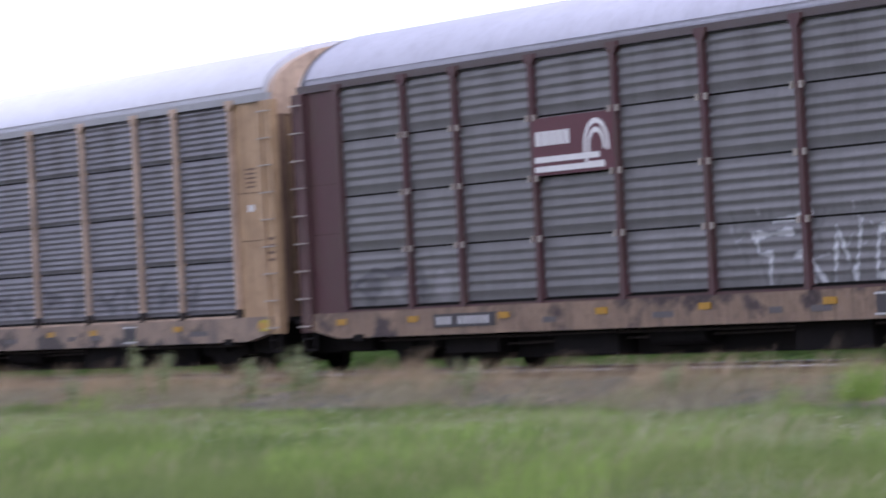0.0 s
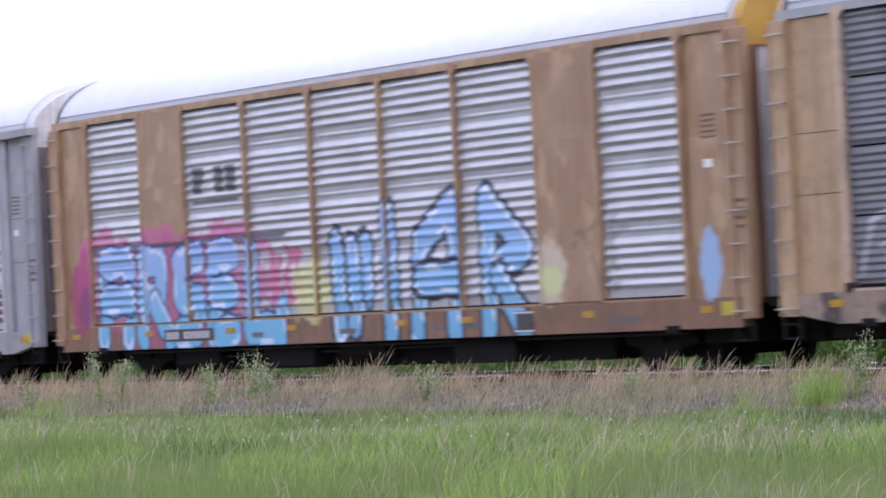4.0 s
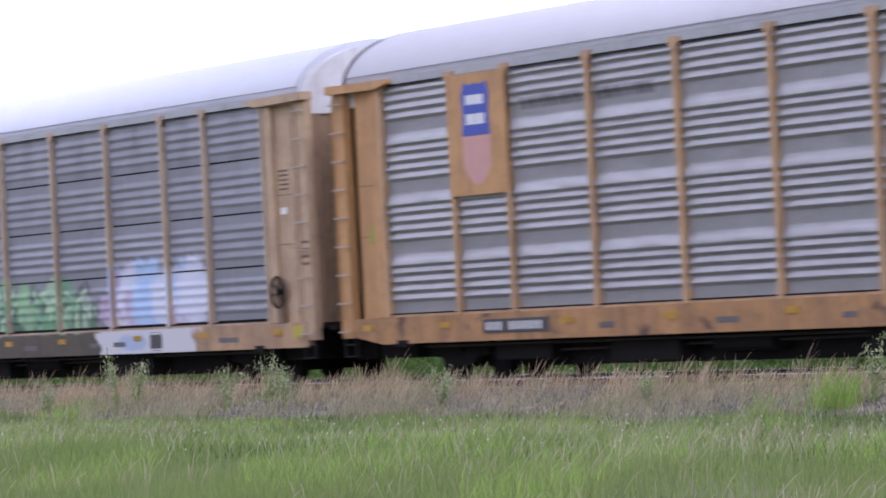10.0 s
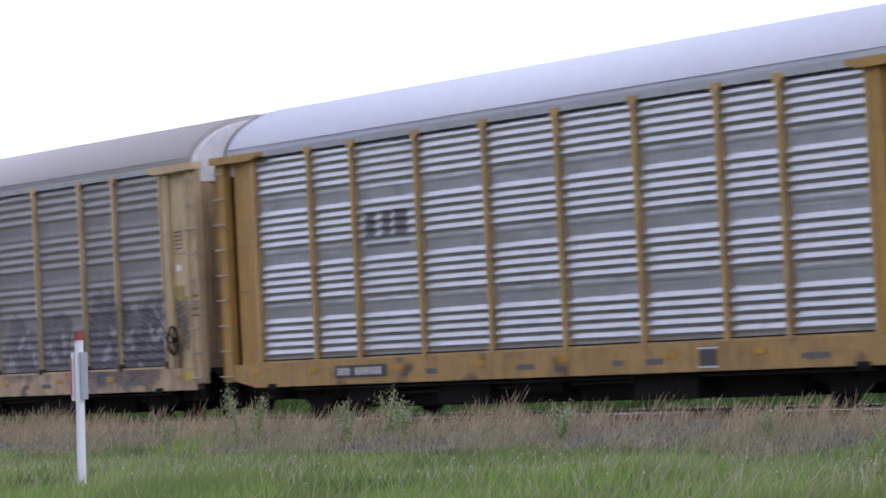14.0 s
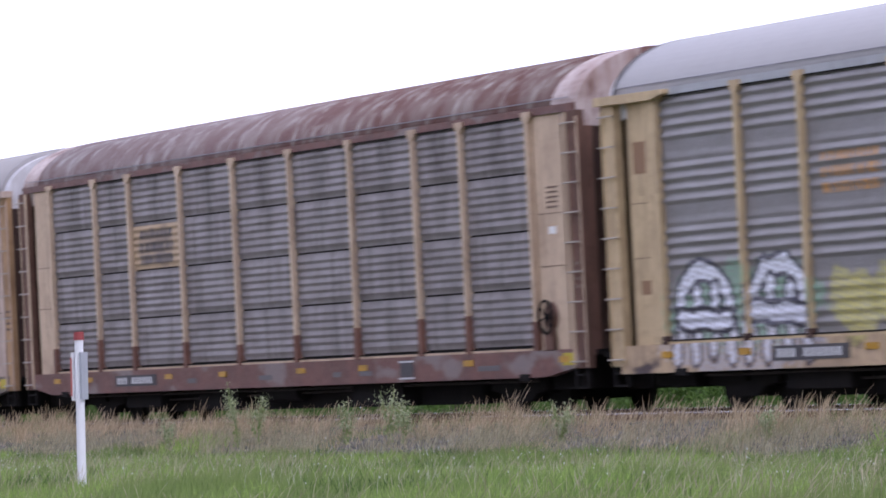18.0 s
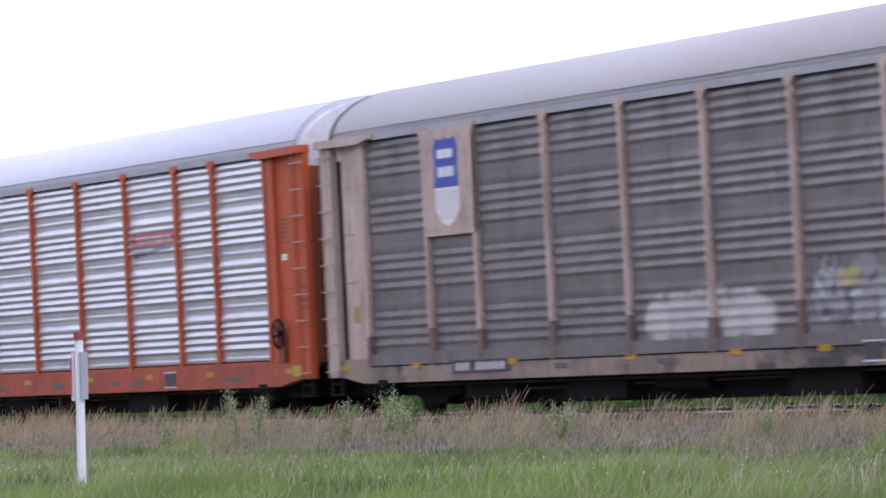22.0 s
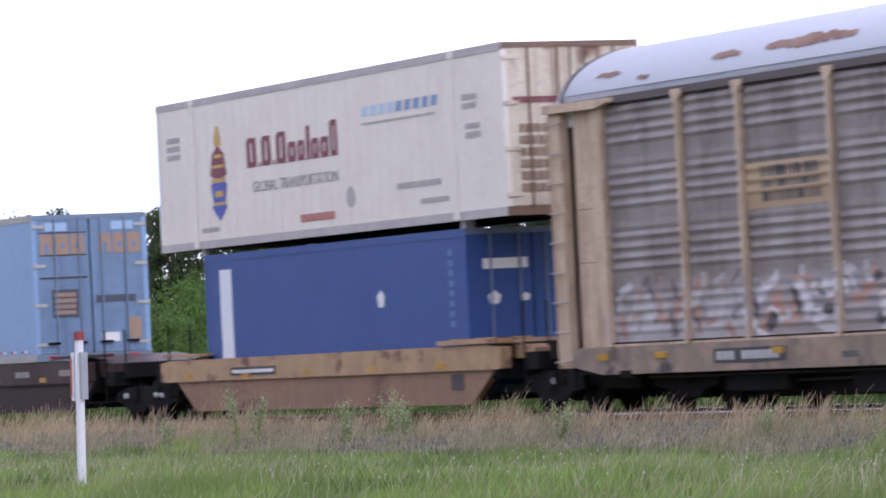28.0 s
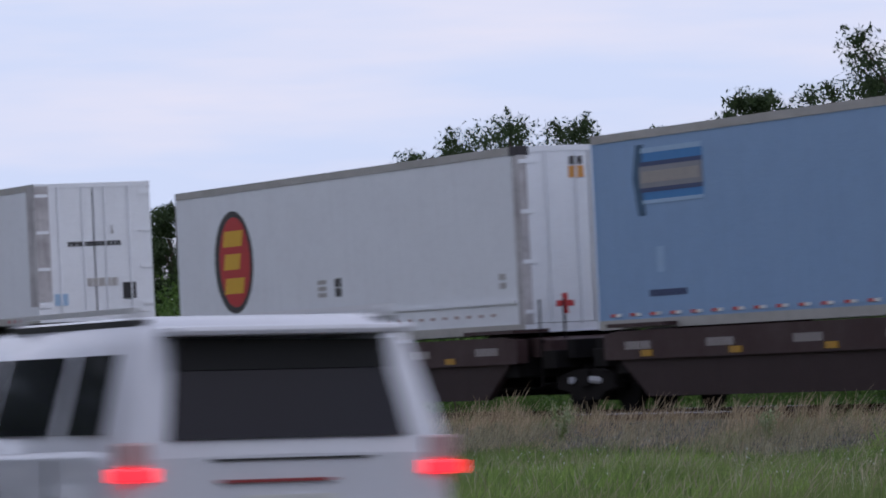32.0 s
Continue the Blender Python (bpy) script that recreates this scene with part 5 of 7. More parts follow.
car = autorack(4, "orange-tan auto carrier with dull silver sheets", e_post, e_panel, roof_pale, e_sill, e_frame, spray=spray_e, shift=0.077, band=SHELF, pitch=0.147, top_chord=grey_chord, plates=((-12.55, 2.3, 0.4, 0.3, olive_notice),))
shield(car, 2.95, 4.9, e_frame)
car = autorack(5, "tan auto carrier with dark grey sheets and sprayed pieces", f_post, f_panel, roof_mid, f_sill, f_frame, rows=4, spray=spray_f, sill_spray=spray_f, shift=-0.12, n=4, pitch=0.165, deep=0.022, lead=0.15, top_chord=grey_chord, brake=True)
car = autorack(6, "ochre yellow auto carrier with clean silver sheets", g_post, g_panel, roof_mid, g_sill, g_frame, spray=spray_g, shift=-0.015, band=SOFT, n=5, pitch=0.143, top_chord=grey_chord)
car = autorack(7, "pale yellow auto carrier with brownish sheets and sprayed pieces", h_frame, h_panel, roof_lilac, h_sill, h_frame, spray=spray_h, sill_spray=spray_h, shift=-0.184, band=FAINT, pitch=0.17, deep=0.026, top_chord=grey_chord, foot=(0.12, RUST_SHADE), brake=True, plates=((-12.7, 3.75, 0.45, 0.5, brown_notice), (-12.6, 1.85, 0.4, 0.22, brown_notice), (12.2, 2.4, 0.5, 0.26, olive_notice)))
# end doors coloured near black for the shade between the cars
car = autorack(8, "old auto carrier with yellow posts and rusted roof", i_frame, i_panel, roof_rust, i_sill, i_frame, spray=spray_i, rows=4, shift=-0.118, n=6, pitch=0.135, deep=0.02, top_chord=i_sill, brackets=False, door_mat=RUST_SHADE, foot=(0.55, i_foot), brake=True, cap=1.0, end_dark=i_soil, column=i_soil, hood=i_hood)
# doors and recess coloured dark in place of shade
car = autorack(9, "pinkish tan auto carrier with dull grey sheets and shield", j_frame, j_panel, roof_lilac, b_sill, j_frame, spray=spray_j, shift=0.017, band=FAINT, pitch=0.165, deep=0.022, top_chord=grey_chord, foot=(0.5, j_foot), column=j_column, door_mat=RUST_SHADE, end_dark=RUST_SHADE, skirt=0.14, plates=((-12.55, 1.7, 0.4, 0.3, olive_notice),))
shield(car, 3.1, 4.92, j_frame)
car = autorack(10, "orange-red auto carrier with bright silver sheets", k_frame, k_panel, roof_mid, k_sill, k_frame, spray=spray_k, shift=0.135, deep=0.045, pitch=0.143, band=BEAD, top_chord=grey_chord, brake=True)
car = autorack(11, "tan auto carrier with stained sheets and rust spotted roof", l_frame, l_panel, roof_spots, b_sill, l_frame, spray=spray_l, shift=0.041, band=FAINT, pitch=0.165, deep=0.022, top_chord=dark_chord, brake=True)


def roof_rust_patch(car, x0, x1, a0, a1, seed):
    """A flaked, ragged patch of bare rusted metal on the near slope of a roof; a0, a1: how far up the slope, in degrees."""
    r2 = np.random.default_rng(seed)
    k = max(5, int((x1 - x0) / 0.12))
    P = []
    for i in range(k + 1):
        x = x0 + (x1 - x0) * i / k
        swell = math.sin(math.pi * (0.06 + 0.88 * i / k)) ** 0.5
        mid, half = (a0 + a1) / 2 + r2.uniform(-1.5, 1.5), (a1 - a0) / 2 * swell * r2.uniform(0.55, 1.1)
        row = []
        for q in range(5):
            a = math.pi - radians(mid - half + 2 * half * q / 4)
            c, h = math.cos(a), math.sin(a)
            row.append((x, 1.527 * math.copysign(abs(c) ** 1.08, c), 5.006 + 0.934 * abs(h) ** 1.08))
        P.append(row)
    part("rust_patch", grid_mesh("rust_patch", P, True), paint_mat("flaked_rust", (0.19, 0.1, 0.075), dirt=(0.4, 0.3, 0.25), rough=0.8, wear=0.8), car, "flaked brown rust patch on the roof")


for k, (x0, x1, a0, a1) in enumerate(((-12.2, -11.4, 22, 30), (-10.6, -10.2, 14, 20), (-8.2, -7.3, 22, 33), (-6.5, -3.7, 22, 36), (-1.2, -0.1, 24, 34), (0.9, 1.3, 40, 46), (2.6, 3.2, 30, 36), (4.0, 4.7, 28, 34), (5.6, 6.3, 38, 52), (8.8, 9.3, 26, 31), (10.4, 11.4, 14, 22))):
    roof_rust_patch(car, x0, x1, a0, a1, 700 + k)

# ---- well cars, containers and trailers behind the carriers ----
TAIL = -204.618
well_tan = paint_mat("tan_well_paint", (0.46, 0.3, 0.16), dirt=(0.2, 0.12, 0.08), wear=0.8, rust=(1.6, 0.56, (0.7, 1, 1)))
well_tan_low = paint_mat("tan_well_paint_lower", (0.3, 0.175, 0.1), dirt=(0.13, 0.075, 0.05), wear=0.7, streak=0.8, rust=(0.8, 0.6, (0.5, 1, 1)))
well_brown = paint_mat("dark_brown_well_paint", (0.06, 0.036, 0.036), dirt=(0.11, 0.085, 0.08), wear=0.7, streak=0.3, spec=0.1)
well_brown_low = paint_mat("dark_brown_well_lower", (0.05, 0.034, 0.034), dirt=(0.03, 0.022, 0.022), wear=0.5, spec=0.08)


def well_car(label, x, low, top, band_mat, low_mat, trucks, z_band=(0.78, 1.2), z_low=0.2, marks=0, end_plate=True):
    """A well car for containers: side bands with sloped ends, floor beams, end platforms, trucks."""
    car = thing("well_car", label, "rail car", "well cars in the train")
    MOVERS.append((car, TAIL + x))
    a, b = low
    c, d = top
    zb, zt = z_band
    for s in (-1, 1):
        y0, y1 = sorted((s * 1.5, s * 1.38))
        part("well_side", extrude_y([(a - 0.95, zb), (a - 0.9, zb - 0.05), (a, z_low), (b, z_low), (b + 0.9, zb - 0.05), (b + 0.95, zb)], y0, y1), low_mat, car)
        y0, y1 = sorted((s * 1.56, s * 1.36))
        part("top_band", extrude_y([(c, zb + 0.02), (c + 0.1, zb), (d - 0.1, zb), (d, zb + 0.02), (d, zt - 0.05), (d - 0.5, zt), (c + 0.5, zt), (c, zt - 0.05)], y0, y1), band_mat, car)
    part("well_floor", boxes((a + 0.1, b - 0.1, -1.38, 1.38, z_low + 0.05, z_low + 0.15)), IRON, car)
    for s, e in ((-1, c), (1, d)):
        if end_plate:
            x0, x1 = sorted((e - s * 1.9, e + s * 0.6))
            part("end_platform", extrude_y([(x0, 0.95), (x1, 0.95), (x1, zt - 0.08), (x0, zt + 0.1 if s > 0 else zt - 0.08)] if s > 0 else [(x0, 0.95), (x1, 0.95), (x1, zt + 0.1), (x0, zt - 0.08)], -1.2, 1.2), band_mat, car)
            x0, x1 = sorted((e - s * 2.1, e - s * 0.1))
            part("walkway", boxes((x0, x1, -1.56, -0.9, zt + 0.06, zt + 0.12)), band_mat, car)
            part("bolster_box", boxes((min(e - s * 0.2, e - s * 1.1), max(e - s * 0.2, e - s * 1.1), -1.45, 1.45, 0.62, 0.98), bev=0.03), IRON, car)
        bm = bmesh.new()
        for q in range(3):
            rod(bm, (e + s * 0.3, -1.25, 0.5 + q * 0.35), (e + s * 0.3, -0.8, 0.5 + q * 0.35), 0.018, seg=6)
        for yy in (-1.25, -0.8):
            rod(bm, (e + s * 0.3, yy, 0.45), (e + s * 0.3, yy, 1.9), 0.02, seg=6)
        part("grab_iron", bm, IRON, car)
        bm = boxes((e + s * 0.7 - 0.25, e + s * 0.7 + 0.25, -1.3, -0.7, 0.75, 1.05), (e + s * 1.1 - 0.15, e + s * 1.1 + 0.15, -1.1, 1.1, 0.9, 1.22), bev=0.02)
        part("end_gear", bm, IRON, car)
        part("vent_pipe", rod(bmesh.new(), (e + s * 0.9, -1.0, 0.5), (e + s * 1.3, -1.2, 0.55), 0.06), plain("pale_pipe", (0.4, 0.4, 0.42)), car)
    for q in trucks:
        bogie(car, q)
    rng = np.random.default_rng(int(abs(x) * 7))
    for q in range(marks):
        u = c + 1.2 + (d - c - 2.4) * q / max(1, marks - 1)
        bars(car, u - 0.45, u + 0.45, zb + 0.14, zb + 0.3, 1, plain("faded_white_stencil", (0.3, 0.27, 0.26)), -1.561, int(q + 100 + abs(x)), gap=0.2)
    for q in np.arange(c + 1.5, d - 0.8, 3.0):
        part("reflector", reflector_mesh(), YELLOW, car, at=(float(q), -1.566, zb + 0.09))
    return car


car = well_car("tan well car loaded with two stacked containers", -9.5, (-6.2, 6.7), (-7.9, 8.05), well_tan, well_tan_low, (-9.25, 9.2))
part("number_board", boxes((-4.15, -1.9, -1.572, -1.56, 0.86, 1.02)), PLATE, car)
bars(car, -4.05, -2.0, 0.89, 0.99, 1, WHITE, -1.573, 9)
part("stencil_board", boxes((5.9, 6.4, -1.512, -1.5, 0.45, 0.72)), PLATE, car)
coupler(car, 9.9, 1)
part("deck_plate", boxes((5.6, 8.0, -1.62, -1.3, 1.22, 1.3)), well_tan, car, "tan walkway plate at the end")
well_car("dark brown well car carrying a pale blue trailer", -31.3, (-8.2, 8.9), (-9.6, 9.6), well_brown, well_brown_low, (11.3,), (0.85, 1.3), 0.26, 7)
well_car("dark brown well car carrying a white trailer", -53.8, (-8.2, 8.2), (-9.6, 9.6), well_brown, well_brown_low, (11.3, -11.2), (0.85, 1.3), 0.26, 7)
well_car("dark brown well car with a raised white trailer", -76.4, (-8.2, 8.2), (-9.6, 9.6), well_brown, well_brown_low, (-11.2,), (0.75, 1.15), 0.26, 7)


def box_body(label, name, x, length, z0, z1, width, wall, rail_mat, post_mat, group="", corner=True):
    """Plain-sided box of a container or trailer with rails, posts and a door end facing along the track."""
    it = thing(name, label, name.replace("_", " "), group)
    MOVERS.append((it, TAIL + x))
    h, w = length / 2, width / 2
    part("side_wall", boxes((-h + 0.1, h - 0.08, -w, -w + 0.05, z0 + 0.14, z1 - 0.12)), wall, it)
    part("side_wall", boxes((-h + 0.1, h - 0.08, w - 0.05, w, z0 + 0.14, z1 - 0.12)), wall, it)
    part("front_wall", boxes((-h, -h + 0.1, -w + 0.02, w - 0.02, z0 + 0.14, z1 - 0.1)), wall, it)
    part("roof", boxes((-h + 0.02, h - 0.02, -w + 0.03, w - 0.03, z1 - 0.05, z1)), rail_mat, it)
    part("floor", boxes((-h + 0.02, h - 0.02, -w + 0.03, w - 0.03, z0 + 0.02, z0 + 0.13)), IRON, it)
    for s in (-1, 1):
        y0, y1 = sorted((s * (w + 0.012), s * (w - 0.05)))
        part("top_rail", boxes((-h, h, y0, y1, z1 - 0.13, z1 + 0.005)), rail_mat, it)
        part("bottom_rail", boxes((-h, h, y0, y1, z0, z0 + 0.15)), rail_mat, it)
    for s in (-1, 1):
        for e in (-1, 1):
            x0, x1 = sorted((e * h, e * (h - 0.13)))
            y0, y1 = sorted((s * (w + 0.006), s * (w - 0.1)))
            part("corner_post", boxes((x0, x1, y0, y1, z0, z1)), post_mat, it)
    return it, h, w


def door_end(it, h, w, z0, z1, door_mat, bar_mat, hinge_mat, panels=2, lock=4):
    for s in (-1, 1):
        y0, y1 = sorted((s * 0.02, s * (w - 0.1)))
        d = part("door", boxes((h - 0.06, h, y0, y1, z0 + 0.16, z1 - 0.1)), door_mat, it)
        for k in range(lock // 2):
            yy = s * (0.25 + 0.55 * k)
            part("lock_rod", rod(bmesh.new(), (h + 0.025, yy, z0 + 0.1), (h + 0.025, yy, z1 - 0.08), 0.02, seg=6), bar_mat, d)
        for k in range(4):
            zz = z0 + 0.35 + (z1 - z0 - 0.6) * k / 3
            y0, y1 = sorted((s * (w - 0.28), s * w))
            part("hinge", boxes((h, h + 0.02, y0, y1, zz - 0.035, zz + 0.035)), hinge_mat, d)
    part("door_sill", boxes((h - 0.06, h + 0.01, -w, w, z0, z0 + 0.15)), bar_mat, it)
    part("door_header", boxes((h - 0.06, h + 0.01, -w, w, z1 - 0.1, z1)), bar_mat, it)


def end_bars(it, x, y0, y1, z0, z1, rows, mat, seed, gap=0.3):
    """Unreadable writing on a face that looks along the track."""
    rng = np.random.default_rng(seed)
    bm = bmesh.new()
    h = (z1 - z0) / rows
    for r in range(rows):
        y = y0
        while y < y1 - 0.02:
            w = min(max(h * 0.5, (y1 - y0) * 0.07) * rng.uniform(0.5, 1.5), y1 - y)
            box(bm, x, x + 0.005, y, y + w * 0.82, z1 - (r + 1 - gap / 2) * h, z1 - (r + gap / 2) * h)
            y += w
    tagged(part("marking", bm, mat, it), kind="stuff")


def words(parent, text, x, z, width, tall, mat, y):
    """Lettering on a side wall, scaled to the width and height that it has."""
    cu = bpy.data.curves.new("lettering", "FONT")
    cu.body, cu.extrude = text, 0.004
    ob = bpy.data.objects.new("lettering", cu)
    me = bpy.data.meshes.new_from_object(ob)
    bpy.data.objects.remove(ob)
    co = np.empty(len(me.vertices) * 3)
    me.vertices.foreach_get("co", co)
    co = co.reshape(-1, 3)
    lo, hi = co.min(0), co.max(0)
    P = np.stack([x + (co[:, 0] - lo[0]) / (hi[0] - lo[0]) * width, y - co[:, 2], z + (co[:, 1] - lo[1]) / (hi[1] - lo[1]) * tall], -1)
    me.vertices.foreach_set("co", P.reshape(-1))
    me.materials.clear()
    me.materials.append(mat)
    return part("lettering", me, mat, parent)


cream = paint_mat("cream_container_sheet", (0.8, 0.755, 0.67), dirt=(0.55, 0.48, 0.4), rough=0.5, wear=0.4, streak=0.3)
cream_rail = paint_mat("grey_container_rail", (0.48, 0.45, 0.44), dirt=(0.2, 0.16, 0.15), wear=0.5)
blue_box = paint_mat("deep_blue_sheet", (0.035, 0.085, 0.27), dirt=(0.02, 0.04, 0.13), rough=0.45, wear=0.25, streak=0.2)
pale_blue = paint_mat("pale_blue_sheet", (0.27, 0.41, 0.63), dirt=(0.18, 0.28, 0.46), rough=0.4, wear=0.3, streak=0.3)
alu = paint_mat("dull_aluminium_rail", (0.5, 0.48, 0.45), dirt=(0.25, 0.23, 0.21), rough=0.4, metal=0.4)
white_sheet = paint_mat("white_trailer_sheet", (0.82, 0.84, 0.88), dirt=(0.6, 0.6, 0.63), rough=0.4, wear=0.25, streak=0.25)
crest_red = plain("crest_maroon", (0.2, 0.05, 0.07))
crest_blue = plain("crest_blue", (0.08, 0.1, 0.4))
crest_gold = plain("crest_gold", (0.55, 0.36, 0.1))
faint = plain("faint_grey_marking", (0.42, 0.4, 0.385))
light_blue = plain("light_blue_marking", (0.35, 0.5, 0.68))
door_orange = plain("faded_orange_lettering", (0.36, 0.24, 0.17))
tape_red = plain("red_reflective_tape", (0.5, 0.05, 0.05))

# cream container on top
it, h, w = box_body("cream white 53 foot container stacked on a blue one", "container", -9.6, 16.3, 3.34, 6.25, 2.56, cream, cream_rail, cream, "stacked containers")
yw = -w
for xx in (-6.2, 6.1):
    part("frame_post", boxes((xx - 0.12, xx + 0.12, yw - 0.02, yw, 3.36, 6.24)), cream, it)
    part("frame_post", boxes((xx - 0.12, xx + 0.12, -yw, -yw + 0.02, 3.36, 6.24)), cream, it)
for q in range(26):
    xx = -5.9 + q * 0.46
    part("side_seam", boxes((xx - 0.012, xx + 0.012, yw - 0.006, yw, 3.5, 6.1)), cream, it)
CX = -4.9
part("crest", extrude_y([(CX - 0.42, 4.72), (CX - 0.3, 5.12), (CX, 5.3), (CX + 0.3, 5.12), (CX + 0.42, 4.72), (CX, 4.6)], yw - 0.012, yw - 0.006), crest_red, it)
part("crest", extrude_y([(CX - 0.3, 4.2), (CX - 0.42, 4.55), (CX, 4.64), (CX + 0.42, 4.55), (CX + 0.3, 4.2), (CX + 0.38, 4.1), (CX, 3.84), (CX - 0.38, 4.1)], yw - 0.012, yw - 0.006), crest_blue, it)
part("crest", extrude_y([(CX - 0.16, 5.28), (CX - 0.18, 5.4), (CX - 0.06, 5.66), (CX + 0.06, 5.66), (CX + 0.18, 5.4), (CX + 0.16, 5.28)], yw - 0.012, yw - 0.006), crest_gold, it)
for k0, k1, u in ((4.14, 4.2, 0.32), (4.3, 4.42, 0.2), (4.58, 4.66, 0.36), (4.86, 4.92, 0.3), (5.05, 5.12, 0.2)):
    part("crest_band", boxes((CX - u, CX + u, yw - 0.016, yw - 0.012, k0, k1)), crest_gold, it)
# the owner's mark as plain red blocks with pale slits, the line below it lettered
xx = -3.4
for q, (bw, tall) in enumerate(((0.5, 0.36), (0.12, 0.05), (0.48, 0.36), (0.12, 0.05), (0.5, 0.38), (0.4, 0.24), (0.36, 0.24), (0.18, 0.4), (0.36, 0.24), (0.4, 0.24), (0.36, 0.42))):
    zb, zt = 4.77, 4.77 + tall * 1.55
    block = part("mark_block", extrude_y([(xx, zb), (xx + bw * 0.9, zb), (xx + bw * 0.96, zb + 0.1), (xx + bw * 0.9, zt), (xx + bw * 0.1, zt), (xx - 0.02, zt - 0.1)] if bw > 0.2 else [(xx, zb), (xx + bw, zb), (xx + bw, zt), (xx, zt)], yw - 0.008, yw - 0.004), crest_red, it)
    if bw > 0.2:
        part("slit", boxes((xx + bw * 0.4, xx + bw * 0.54, yw - 0.011, yw - 0.007, zb + 0.1, zt - 0.1)), cream, block)
    xx += bw + 0.065
words(it, "GLOBAL", -3.15, 4.3, 1.2, 0.2, plain("grey_lettering", (0.2, 0.19, 0.19)), yw - 0.004)
words(it, "TRANSPORTATION", -1.8, 4.3, 2.75, 0.2, plain("grey_lettering", (0.2, 0.19, 0.19)), yw - 0.004)
for q in range(9):
    part("mark_block", extrude_y([(2.15 + q * 0.38, 5.38), (2.4 + q * 0.38, 5.38), (2.45 + q * 0.38, 5.56), (2.2 + q * 0.38, 5.56)], yw - 0.008, yw - 0.004), plain("pale_sky_marking", (0.45, 0.58, 0.72)) if q < 4 else plain("steel_blue_marking", (0.2, 0.3, 0.5)), it)
bars(it, 2.15, 5.4, 5.22, 5.27, 1, faint, yw - 0.006, 203, gap=0.1)
bars(it, 3.6, 5.5, 4.0, 4.12, 1, faint, yw - 0.006, 204, gap=0.1)
bars(it, 4.6, 5.8, 3.68, 3.82, 1, faint, yw - 0.006, 205)
bars(it, -0.9, 0.75, 3.62, 3.78, 1, plain("faded_red_marking", (0.5, 0.2, 0.18)), yw - 0.006, 206, gap=0.1)
bars(it, -5.9, -5.0, 3.62, 3.76, 1, faint, yw - 0.006, 207)
bars(it, 6.5, 7.1, 5.2, 5.5, 2, faint, yw - 0.006, 208)
bars(it, 6.6, 7.2, 4.7, 5.0, 2, faint, yw - 0.006, 209)
bars(it, -7.6, -6.9, 5.1, 5.6, 3, faint, yw - 0.006, 210)
part("crest", rod(bmesh.new(), (1.5, yw - 0.006, 3.98), (1.5, yw - 0.012, 3.98), 0.19, seg=16), faint, it)
# white strip painted on as the light catching the corner edge
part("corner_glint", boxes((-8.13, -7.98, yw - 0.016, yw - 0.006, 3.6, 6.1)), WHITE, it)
for sx in (-6.1, 6.1):
    for sy in (-1.1, 1.1):
        part("corner_fitting", boxes((sx - 0.1, sx + 0.1, sy - 0.09, sy + 0.09, 3.2, 3.36)), cream_rail, it)
rusty_cream = paint_mat("rust_streaked_cream_door", (0.68, 0.61, 0.5), dirt=(0.24, 0.14, 0.09), wear=0.8, streak=1.1, rust=(1.6, 0.6, (1, 1, 0.5)))
door_end(it, h, w, 3.34, 6.25, rusty_cream, paint_mat("rusted_lock_rod", (0.22, 0.14, 0.1)), rusty_cream)
end_bars(it, h + 0.005, -1.1, -0.2, 5.2, 5.35, 1, crest_red, 211)
end_bars(it, h + 0.005, -1.0, -0.25, 3.7, 4.9, 6, plain("brown_marking", (0.26, 0.18, 0.13)), 212)
end_bars(it, h + 0.005, 0.25, 1.0, 3.9, 4.9, 4, plain("brown_marking", (0.26, 0.18, 0.13)), 213)

# blue container in the well
it, h, w = box_body("deep blue 40 foot container in the well", "container", -9.44, 12.25, 0.36, 3.2, 2.5, blue_box, blue_box, blue_box, "stacked containers")
yw = -w
part("marking", boxes((-5.35, -4.75, yw - 0.0062, yw, 0.6, 2.9)), plain("white_strip", (0.72, 0.74, 0.78)), it, "white vertical strip")
part("crest", rod(bmesh.new(), (2.4, yw, 2.1), (2.4, yw - 0.006, 2.1), 0.17, seg=5), WHITE, it)
bars(it, 5.4, 5.56, 1.5, 2.9, 8, plain("dull_blue_marking", (0.13, 0.22, 0.42)), yw - 0.001, 221)
door_end(it, h, w, 0.36, 3.2, blue_box, paint_mat("pale_blue_rod", (0.2, 0.28, 0.4)), blue_box)
for q in range(5):
    for y0 in (-1.1, 0.08):
        part("door_rib", boxes((h, h + 0.014, y0, y0 + 1.0, 0.75 + q * 0.5, 0.87 + q * 0.5), bev=0.005), blue_box, it)
part("notice", boxes((h + 0.012, h + 0.018, -0.95, -0.1, 2.5, 2.68)), WHITE, it)
part("crest", rod(bmesh.new(), (h + 0.004, -0.75, 2.0), (h + 0.012, -0.75, 2.0), 0.13, seg=5), WHITE, it)
part("crest", rod(bmesh.new(), (h + 0.004, -0.15, 2.0), (h + 0.012, -0.15, 2.0), 0.08, seg=5), WHITE, it)
part("crest", boxes((h + 0.004, h + 0.012, 0.55, 0.95, 1.7, 2.1)), light_blue, it)

